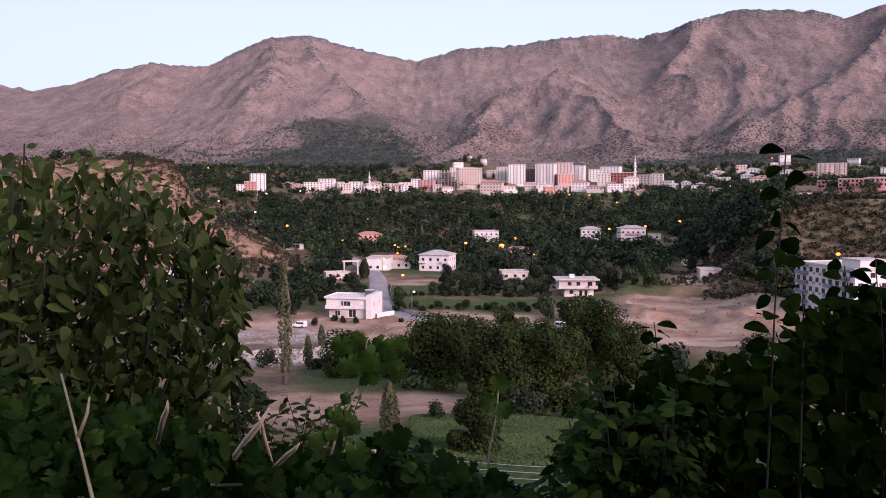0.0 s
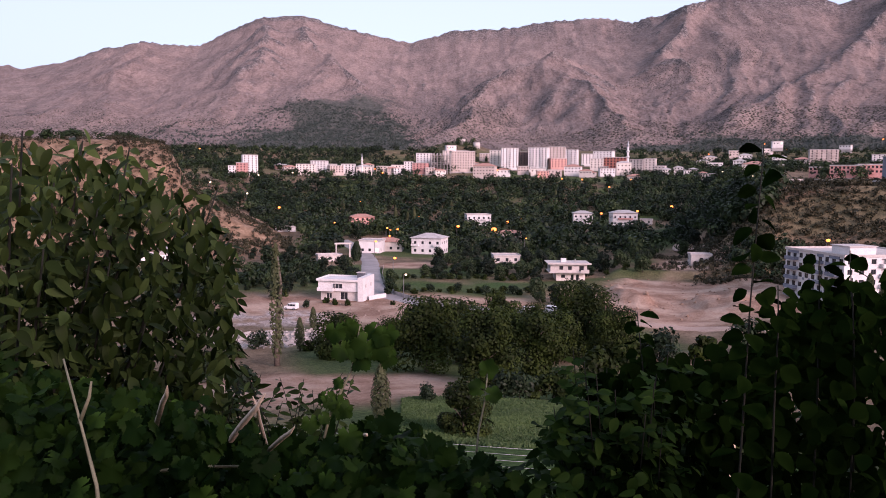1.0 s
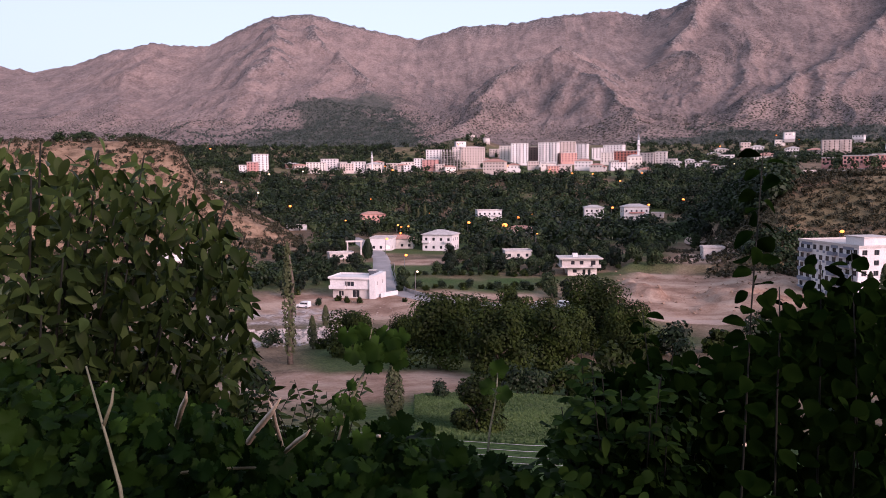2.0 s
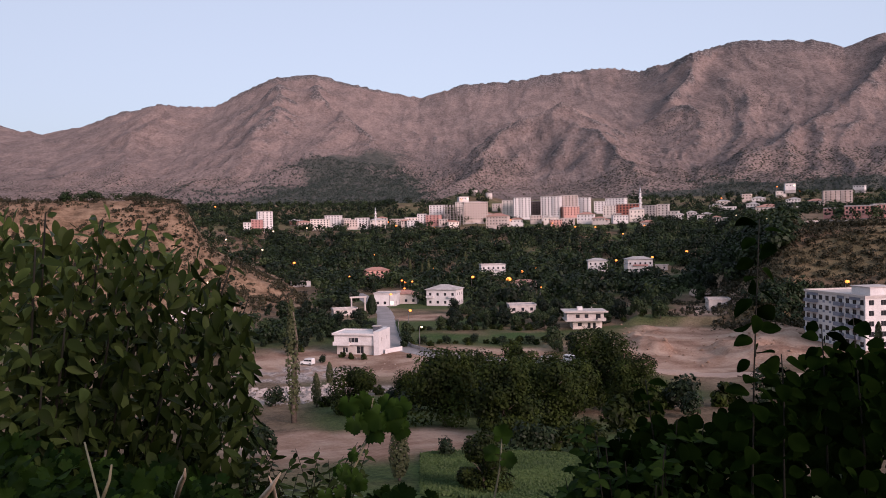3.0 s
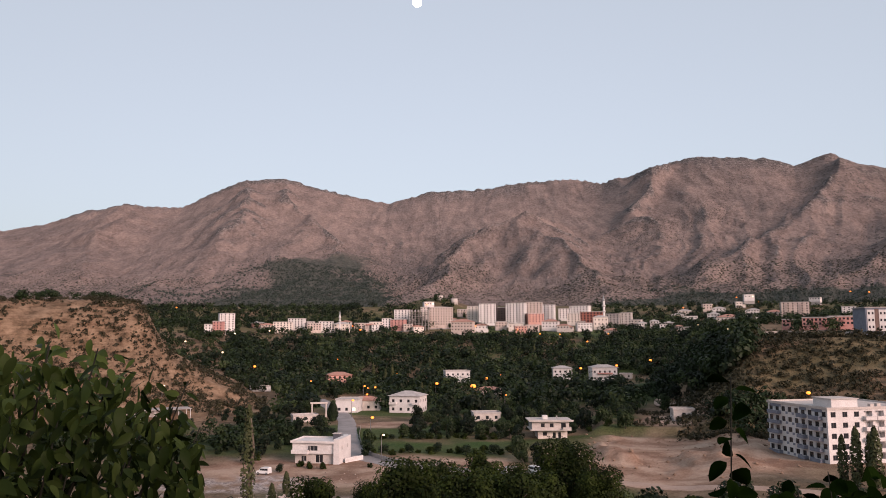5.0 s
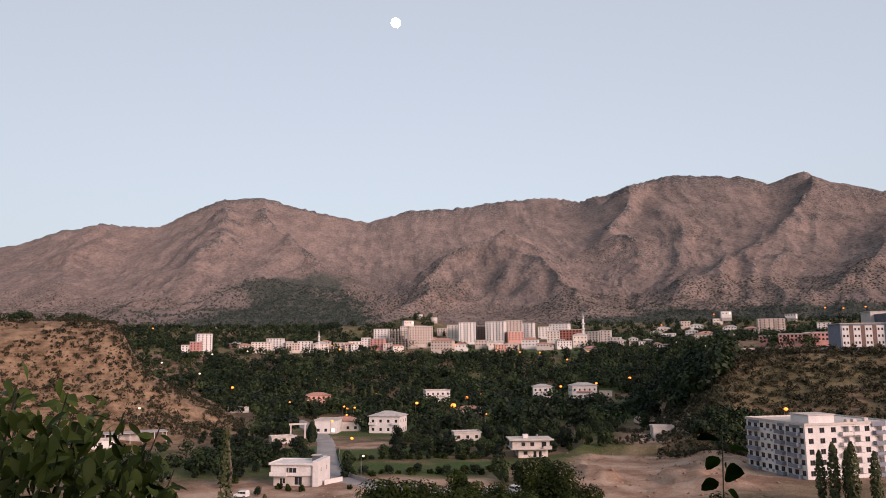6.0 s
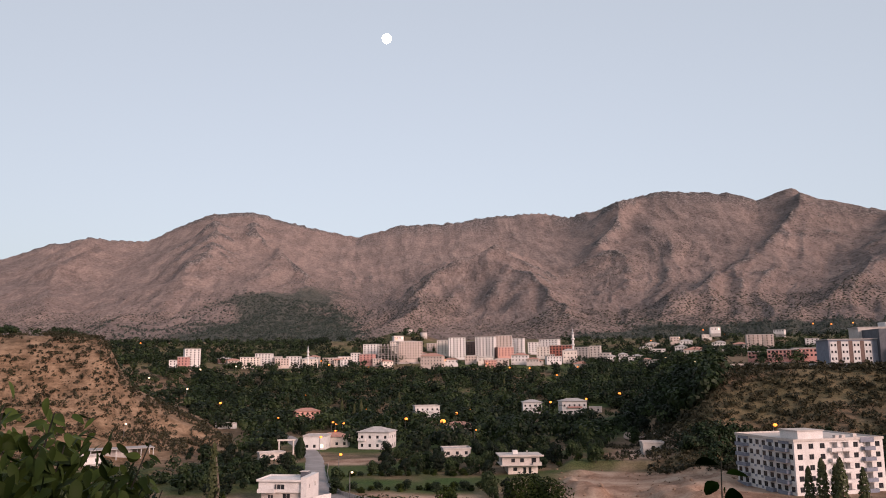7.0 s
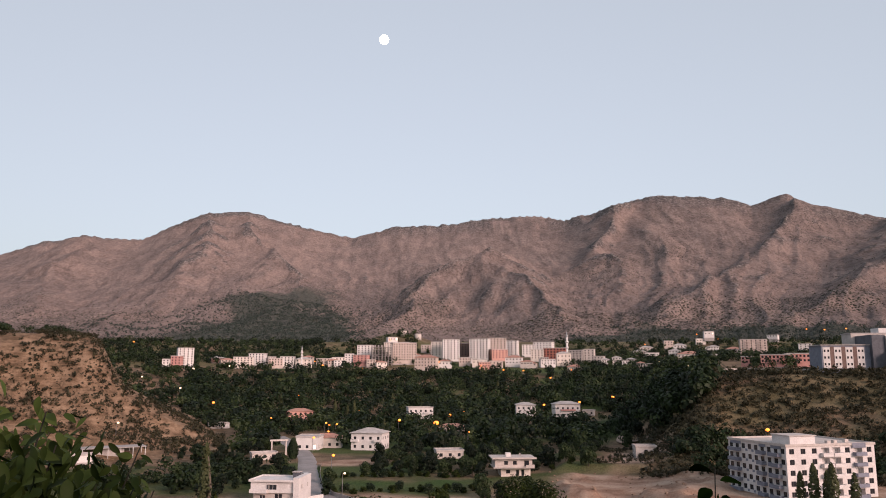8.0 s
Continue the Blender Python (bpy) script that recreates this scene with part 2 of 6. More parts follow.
SPURS = [
    ([(11.8, 3150, 600), (10.2, 2720, 385), (8.7, 2230, 358), (11.0, 1850, 205), (14.5, 1480, 72)], 0.60),
    ([(8.7, 2230, 352), (3.0, 1950, 205), (-1.0, 1600, 92)], 0.62),
    ([(31.5, 2700, 560), (27.0, 2150, 300), (22.0, 1750, 150), (18.5, 1500, 70)], 0.52),
    ([(39.0, 2600, 500), (36.0, 2000, 270), (30.0, 1600, 110)], 0.50),
    ([(-12.0, 3050, 590), (-14.5, 2500, 300), (-17.0, 2000, 150), (-18.0, 1600, 82)], 0.60),
    ([(-9.5, 3050, 590), (-6.0, 2550, 305), (-6.5, 2100, 175)], 0.62),
    ([(-20.0, 3500, 590), (-23.0, 2700, 290), (-25.0, 2000, 130)], 0.50),
    ([(19.5, 2840, 640), (17.2, 2400, 370), (18.0, 2050, 215)], 0.66),
]


BROAD_AZ = np.arange(-180.0, 180.1, 0.5)


def softened(line, n=7):
    """The line over all bearings, rounded so that its corners leave no folds down the slope."""
    v = np.interp(BROAD_AZ, *line)
    for _ in range(2):
        c = np.cumsum(np.pad(v, (n + 1, n), mode="edge"))
        v = (c[2 * n + 1:] - c[:-2 * n - 1]) / (2 * n + 1)
    return v


SKY_SOFT, CREST_SOFT = softened(SKYLINE), softened(CREST_D)


def mountain_z(x, y):
    x, y = x / SCALE, y / SCALE
    d = np.hypot(x, y)
    az = np.degrees(np.arctan2(x, y))
    top_d = np.interp(az, BROAD_AZ, CREST_SOFT)
    jag = 0.24 * (fbm(az * 1.6, 0 * az + 3, 4, 33) - 0.5)
    u = np.clip((d - 1250) / (top_d - 1250), 0, None)
    near_top = smooth(u + 0.25 * (fbm(x / 300, y / 300, 3, 32) - 0.5), 0.72, 1.0)
    line_up = np.interp(az, BROAD_AZ, SKY_SOFT) * (1 - near_top) + (np.interp(az, *SKYLINE) + jag * smooth(u, 0.93, 1.0)) * near_top
    top = np.tan(np.radians(line_up)) * top_d
    foot = 38 + 22 * smooth(d, 1250, 1500)
    z = foot + (top - foot) * np.where(u < 1, np.clip(u, 0, 1) ** 1.85, 1 - 0.8 * np.clip(u - 1, 0, 1))
    arc = np.radians(az) * 2300
    run = arc + 460 * (fbm(x / 650, y / 1100, 3, 41) - 0.5) + 0.16 * (d - 2200) * np.sin(arc / 420)
    mid_slope = np.clip(u, 0, 1) * np.clip(1.05 - u, 0, 1) * 4
    z = z + 46 * (ridged(run / 310, d / 1700, 5, 43) - 0.6) * mid_slope
    for line, slope in SPURS:
        best = np.full(x.shape, -1e9)
        wx = x + 240 * (fbm(x / 420, y / 420, 4, 51) - 0.5) + 40 * (fbm(x / 70, y / 70, 3, 53) - 0.5)
        wy = y + 240 * (fbm(x / 420 + 9, y / 420, 4, 52) - 0.5) + 40 * (fbm(x / 70, y / 70, 3, 54) - 0.5)
        for (a0, d0, z0), (a1, d1, z1) in zip(line, line[1:]):
            p = np.array([d0 * np.sin(np.radians(a0)), d0 * np.cos(np.radians(a0))])
            q = np.array([d1 * np.sin(np.radians(a1)), d1 * np.cos(np.radians(a1))])
            v = q - p
            t = np.clip(((wx - p[0]) * v[0] + (wy - p[1]) * v[1]) / (v @ v), 0, 1)
            far = np.hypot(wx - p[0] - t * v[0], wy - p[1] - t * v[1])
            best = np.maximum(best, z0 + (z1 - z0) * t - slope * far)
        k = 14.0
        m = np.maximum(z, best)
        z = m + k * np.log1p(np.exp(-np.abs(z - best) / k))
    fine_run = run + 90 * (fbm(x / 160, y / 260, 3, 65) - 0.5)
    z = z + np.clip(u * 3, 0, 1) * (1 - 0.4 * np.clip(u, 0, 1)) * (32 * (ridged(fine_run / 105, d / 620, 4, 66) - 0.6) + 9 * (ridged(x / 60, y / 190, 4, 61) - 0.6) + 9 * (fbm(x / 24, y / 50, 3, 63) - 0.5))
    limit = np.tan(np.radians(np.interp(az, *SKYLINE) + jag)) * d
    return SCALE * np.where(u < 1, np.minimum(z, limit), z)


def polar_sheet(name, azimuths, distances, height):
    a, d = np.meshgrid(np.radians(azimuths), distances)
    x, y = d * np.sin(a), d * np.cos(a)
    z = height(x, y)
    verts = np.stack([x.ravel(), y.ravel(), z.ravel()], 1)
    rows, cols = x.shape
    i = (np.arange(rows - 1)[:, None] * cols + np.arange(cols - 1)[None]).ravel()
    faces = np.stack([i, i + 1, i + cols + 1, i + cols], 1)[:, ::-1]
    me = bpy.data.meshes.new(name)
    me.vertices.add(len(verts))
    me.vertices.foreach_set("co", verts.ravel().astype(np.float32))
    me.loops.add(len(faces) * 4)
    me.loops.foreach_set("vertex_index", faces.ravel().astype(np.int32))
    me.polygons.add(len(faces))
    me.polygons.foreach_set("loop_start", np.arange(0, len(faces) * 4, 4, dtype=np.int32))
    me.polygons.foreach_set("loop_total", np.full(len(faces), 4, dtype=np.int32))
    me.update(calc_edges=True)
    me.polygons.foreach_set("use_smooth", np.ones(len(faces), dtype=bool))
    return new(name, me), verts
# ---- the ground and the mountains ----
def cover(ob, red, green, blue):
    ca = ob.data.color_attributes.new("cover", "FLOAT_COLOR", "POINT")
    rgba = np.stack([red, green, blue, np.ones_like(red)], 1).clip(0, 1).astype(np.float32)
    ca.data.foreach_set("color", rgba.ravel())


def blob(x, y, az, d, across, along, soft=0.35):
    """1 inside an ellipse of the plan that lies at that bearing and distance, 0 outside, with an uneven rim."""
    cx, cy = d * math.sin(radians(az)), d * math.cos(radians(az))
    ux, uy = math.cos(radians(az)), -math.sin(radians(az))
    u, v = (x - cx) * ux + (y - cy) * uy, -(x - cx) * uy + (y - cy) * ux
    r = np.hypot(u / across, v / along) + 0.5 * (fbm(x / 14, y / 14, 3, 71) - 0.5)
    return 1 - smooth(r, 1 - soft, 1 + soft)


fine_az = np.concatenate([np.arange(-180, -42, 3.0), np.arange(-42, 42, 0.25), np.arange(42, 181, 3.0)])
ground, gv = polar_sheet("ground", fine_az, np.concatenate([[0.02], np.geomspace(1.2, 255, 290), np.linspace(256, 430, 150), np.geomspace(434, 1320, 130), [1800, 2600, 4300]]), ground_z)
gx, gy = gv[:, 0], gv[:, 1]
gd, gaz = np.hypot(gx, gy), np.degrees(np.arctan2(gx, gy))
bare = np.zeros_like(gx)
for spot in BARE:
    bare = np.maximum(bare, blob(gx, gy, *spot))
green = 0.85 * smooth(fbm(gx / 40, gy / 40, 4, 81), 0.42, 0.6) * (1 - smooth(gd, 900, 1000)) * smooth(gaz, -13, -9) * (1 - smooth(gaz, 17, 21))
green = np.maximum(green, 1 - smooth(gd, 50, 75))
green = np.maximum(green, 0.3 * smooth(gaz, 19, 22) * smooth(gd, 255, 275) * (1 - smooth(gd, 362, 372)) * smooth(fbm(gx / 18, gy / 18, 4, 83), 0.3, 0.55))
green = np.maximum(green, 0.45 * smooth(gd, 800, 850) * smooth(fbm(gx / 30, gy / 30, 3, 84), 0.3, 0.5))
green = np.maximum(green, 0.7 * smooth(-gaz, 8, 10) * smooth(gd, 215, 235) * (1 - smooth(gd, 300, 325)) * smooth(fbm(gx / 18, gy / 18, 4, 86), 0.42, 0.55))
for spot in GREEN:
    green = np.maximum(green, blob(gx, gy, *spot))
for spot in PALE:
    green = green * (1 - blob(gx, gy, *spot))
stones = np.zeros_like(gx)
for spot in STONY:
    stones = np.maximum(stones, blob(gx, gy, *spot) * smooth(fbm(gx / 3, gy / 3, 3, 85), 0.35, 0.6))
green = green * (1 - bare)
cover(ground, bare, green, stones)
ha = ground.data.attributes.new("hillside", "FLOAT", "POINT")
ha.data.foreach_set("value", (smooth(-gaz, 9.5, 11) * smooth(gd, 290, 325) + 0.3 * smooth(gaz, 19, 22) * smooth(gd, 262, 285) * (1 - smooth(gd, 372, 385)) + 0.9 * blob(gx, gy, 18.2, 345, 12, 58)).clip(0, 1).astype(np.float32))
ground.data.materials.append(GROUND)
tagged(ground, "dry grassy valley ground with bare earth and green plots", "ground", kind="structure")

mount, mv = polar_sheet("mountain_range", np.concatenate([np.arange(-180, -44, 4.0), np.arange(-44, 46, 0.11), np.arange(46, 181, 4.0)]),
                        np.geomspace(1090, 4400, 270), mountain_z)
mx, my, mz = mv[:, 0], mv[:, 1], mv[:, 2]
md, maz = np.hypot(mx, my), np.degrees(np.arctan2(mx, my))
mel = np.degrees(np.arctan2(mz, md))
shrub = 0.28 + 0.9 * smooth(fbm(mx / 320, my / 320, 4, 91), 0.42, 0.68) * (1 - 0.6 * smooth(mz, 350, 520))
shrub = np.minimum(0.62, shrub * (0.6 + 0.4 * smooth(maz, 5, 22))) * (1 - 0.45 * smooth(md, 1500, 2400))
wood_top = 40 + 125 * smooth(maz, -17, -7)
lowwood = (1 - smooth(mz + 190 * (fbm(mx / 110, my / 200, 5, 93) - 0.5), wood_top - 60, wood_top + 110)) * (1 - smooth(maz + 7 * (fbm(mx / 160, my / 260, 4, 95) - 0.5), -4, 1)) * smooth(maz, -24, -17)
lowwood = np.maximum(lowwood, (1 - smooth(mz + 60 * (fbm(mx / 150, my / 150, 4, 96) - 0.5), 50, 75)) * smooth(maz, 12, 15))


def blurred(g, n):
    """Running mean over 2n+1 cells both ways."""
    for axis in (0, 1):
        pad = [(0, 0), (0, 0)]
        pad[axis] = (n + 1, n)
        c = np.cumsum(np.pad(g, pad, mode="edge"), axis=axis)
        g = (np.take(c, range(2 * n + 1, c.shape[axis]), axis) - np.take(c, range(0, c.shape[axis] - 2 * n - 1), axis)) / (2 * n + 1)
    return g


# bare crags stand out on the ribs, loose stones lie in the gullies
grid = mz.reshape(270, -1)
rib = (grid - blurred(grid, 4)).ravel()
hollow_ = (blurred(grid, 9) - grid).ravel()
crags = smooth(rib, 1.0, 4.5) * smooth(fbm(mx / 300, my / 500, 4, 99) + 0.14 * smooth(maz, 4, 18), 0.42, 0.62)
high = smooth(mel - np.interp(maz, *SKYLINE), -1.1, -0.2)
crags = np.maximum(0.85 * crags, 0.6 * high * smooth(fbm(mx / 90, my / 260, 4, 101), 0.45, 0.6) * smooth(maz, -16, 10))
loose = smooth(hollow_, 3.0, 11.0) * smooth(fbm(mx / 260, my / 600, 3, 103), 0.46, 0.62) * 0.75
cover(mount, shrub, lowwood, crags)
la = mount.data.attributes.new("loose", "FLOAT", "POINT")
la.data.foreach_set("value", loose.astype(np.float32))
mount.data.materials.append(MOUNTAIN)
tagged(mount, "bare brown rocky mountain range dotted with dark shrubs", "mountain", kind="structure")

moon_m = bpy.data.meshes.new("moon")
bm = bmesh.new()
bmesh.ops.create_icosphere(bm, subdivisions=4, radius=26)
for face in bm.faces:
    face.smooth = True
bm.to_mesh(moon_m)
bm.free()
moon_m.materials.append(glow("moonlight", (1.0, 0.95, 0.88), 6.0))
moon = new("moon", moon_m)
MOON_AZ, MOON_EL = 0.22, 24.5
moon.location = (4300 * math.sin(radians(MOON_AZ)) * math.cos(radians(MOON_EL)), 4300 * math.cos(radians(MOON_AZ)) * math.cos(radians(MOON_EL)), 4300 * math.sin(radians(MOON_EL)))
tagged(moon, "bright full white moon in a pale evening sky", "moon", kind="structure")
# ---- building kit ----
def part(name, bm, mat, parent, label=""):
    me = bpy.data.meshes.new(name)
    bm.to_mesh(me)
    bm.free()
    return piece(name, me, mat, parent, label)


def piece(name, me, mat, parent, label="", m=None):
    if mat and not me.materials:
        me.materials.append(mat)
    ob = new(name, me)
    ob.parent = parent
    if m is not None:
        ob.matrix_basis = m
    if label:
        ob["label"] = label
    return ob


def mesh_from(name, verts, faces, mat=None, flat=True):
    me = bpy.data.meshes.new(name)
    me.from_pydata([tuple(v) for v in verts], [], [tuple(f) for f in faces])
    if not flat:
        me.polygons.foreach_set("use_smooth", [True] * len(me.polygons))
    me.update()
    if mat:
        me.materials.append(mat)
    return me


def box(bm, x0, x1, y0, y1, z0, z1, bevel=0.0):
    r = bmesh.ops.create_cube(bm, size=1.0, matrix=Matrix.LocRotScale(((x0 + x1) / 2, (y0 + y1) / 2, (z0 + z1) / 2), None, (x1 - x0, y1 - y0, z1 - z0)))
    if bevel:
        edges = {e for v in r["verts"] for e in v.link_edges}
        bmesh.ops.bevel(bm, geom=list(edges), offset=bevel, segments=2, affect="EDGES")


def boxes(*rows, bevel=0.0):
    bm = bmesh.new()
    for r in rows:
        box(bm, *r, bevel=bevel)
    return bm


def tube_mesh(name, points, radii, sides=7, mat=None):
    """A tapering bent tube through the points."""
    verts, faces = [], []
    pts = [Vector(p) for p in points]
    for i, p in enumerate(pts):
        d = (pts[min(i + 1, len(pts) - 1)] - pts[max(i - 1, 0)]).normalized()
        u = d.orthogonal().normalized()
        w = d.cross(u)
        for k in range(sides):
            a = 2 * math.pi * k / sides
            verts.append(p + radii[i] * (math.cos(a) * u + math.sin(a) * w))
    for i in range(len(pts) - 1):
        for k in range(sides):
            a, b = i * sides + k, i * sides + (k + 1) % sides
            faces.append((a, b, b + sides, a + sides))
    faces.append(tuple(range(sides))[::-1])
    faces.append(tuple((len(pts) - 1) * sides + k for k in range(sides)))
    return mesh_from(name, verts, faces, mat, flat=False)


def at(az, d, turn=0.0, z=None, sink=0.0):
    """Pose at a bearing and distance, standing on the ground, its front to the garden."""
    x, y = d * math.sin(radians(az)), d * math.cos(radians(az))
    return pose(x, y, (float(ground_z(x, y)) if z is None else z) - sink, 0, 0, -az + turn)


def root(name, m, label, category, group="", kind=""):
    ob = new(name)
    ob.empty_display_size = 0.5
    ob.matrix_basis = m
    return tagged(ob, label, category, group, kind)


WALLS = {
    "white": surface("white_render", (0.53, 0.505, 0.5), (0.63, 0.605, 0.6), 0.35, 0.85, relief=0.01),
    "cream": surface("cream_render", (0.54, 0.48, 0.44), (0.68, 0.61, 0.56), 0.35, 0.85, relief=0.01),
    "beige": surface("beige_render", (0.4, 0.33, 0.3), (0.5, 0.42, 0.385), 0.35, 0.85, relief=0.01),
    "pink": surface("pink_render", (0.45, 0.24, 0.2), (0.55, 0.31, 0.27), 0.35, 0.85, relief=0.01),
    "salmon": surface("salmon_render", (0.4, 0.2, 0.18), (0.5, 0.27, 0.245), 0.35, 0.85, relief=0.01),
    "red": surface("red_brick_infill", (0.25, 0.09, 0.07), (0.34, 0.13, 0.1), 0.8, 0.9, relief=0.02),
    "grey": surface("grey_concrete", (0.27, 0.25, 0.245), (0.38, 0.355, 0.345), 0.4, 0.9, relief=0.02),
    "pale": surface("pale_concrete", (0.4, 0.36, 0.34), (0.52, 0.475, 0.45), 0.5, 0.9, relief=0.02),
    "dark": surface("dark_cladding", (0.06, 0.065, 0.08), (0.1, 0.105, 0.125), 0.5, 0.6),
    "bluegrey": surface("blue_grey_render", (0.15, 0.165, 0.21), (0.21, 0.225, 0.275), 0.5, 0.8, relief=0.01),
    "brown": surface("brown_cladding", (0.13, 0.085, 0.075), (0.18, 0.12, 0.105), 0.5, 0.8),
}
TILE = surface("clay_roof_tiles", (0.3, 0.15, 0.12), (0.42, 0.24, 0.19), 0.6, 0.85, relief=0.03)
ROOFING = surface("grey_roofing", (0.3, 0.28, 0.275), (0.46, 0.43, 0.42), 0.5, 0.85)
METAL = surface("dull_metal", (0.3, 0.31, 0.32), (0.42, 0.43, 0.44), 2.0, 0.45, 0.8)
FRAME = surface("window_frame_paint", (0.5, 0.49, 0.48), (0.6, 0.59, 0.58), 3.0, 0.5)
FRAME_DARK = surface("dark_window_frame", (0.05, 0.05, 0.055), (0.08, 0.08, 0.085), 3.0, 0.5)
GLASS, _t, _b = material("window_glass", 0.12)
_b.inputs["Base Color"].default_value = (0.02, 0.022, 0.027, 1)
_b.inputs["Specular IOR Level"].default_value = 0.6
WARM = glow("lit_window", (1.0, 0.72, 0.38), 1.6)

_windows = {}


def window_meshes(w, h, frame_mat, fancy):
    """The pane, and for houses near by a frame with a middle bar, cut from one sheet."""
    key = (round(w, 2), round(h, 2), frame_mat.name, fancy)
    if key not in _windows:
        f, fm = 0.07, None
        if fancy:
            xs, zs = (-w / 2, -w / 2 + f, -f / 2, f / 2, w / 2 - f, w / 2), (0, f, h - f, h)
            bm = bmesh.new()
            grid = [[bm.verts.new((x, -0.05, z)) for z in zs] for x in xs]
            front = [bm.faces.new((grid[a][b], grid[a + 1][b], grid[a + 1][b + 1], grid[a][b + 1])) for a in range(5) for b in range(3) if not (b == 1 and a in (1, 3))]
            back = bmesh.ops.extrude_face_region(bm, geom=front)
            bmesh.ops.translate(bm, vec=(0, 0.07, 0), verts=[g for g in back["geom"] if isinstance(g, bmesh.types.BMVert)])
            bmesh.ops.recalc_face_normals(bm, faces=bm.faces)
            fm = bpy.data.meshes.new("window_frame")
            bm.to_mesh(fm)
            bm.free()
            fm.materials.append(frame_mat)
        pm = mesh_from("pane", [(-w / 2, 0, 0), (w / 2, 0, 0), (w / 2, 0, h), (-w / 2, 0, h)], [(0, 1, 2, 3)], GLASS)
        _windows[key] = (fm, pm)
    return _windows[key]


def facade(verts, faces, w, h, holes, m):
    """One face of a wall, along x in front of -y, with recessed openings; m places it."""
    xs = sorted({-w / 2, w / 2, *[a for o in holes for a in (o[0], o[1])]})
    zs = sorted({0.0, h, *[a for o in holes for a in (o[2], o[3])]})

    def quad(*ps):
        i = len(verts)
        verts.extend((m @ Vector(p))[:] for p in ps)
        faces.append((i, i + 1, i + 2, i + 3))
    for x0, x1 in zip(xs, xs[1:]):
        for z0, z1 in zip(zs, zs[1:]):
            cx, cz = (x0 + x1) / 2, (z0 + z1) / 2
            if not any(o[0] < cx < o[1] and o[2] < cz < o[3] for o in holes):
                quad((x0, 0, z0), (x1, 0, z0), (x1, 0, z1), (x0, 0, z1))
    for x0, x1, z0, z1, deep in holes:
        quad((x0, 0, z0), (x0, deep, z0), (x0, deep, z1), (x0, 0, z1))
        quad((x1, 0, z0), (x1, 0, z1), (x1, deep, z1), (x1, deep, z0))
        quad((x0, 0, z0), (x1, 0, z0), (x1, deep, z0), (x0, deep, z0))
        quad((x0, 0, z1), (x0, deep, z1), (x1, deep, z1), (x1, 0, z1))
        quad((x0, deep, z0), (x1, deep, z0), (x1, deep, z1), (x0, deep, z1))


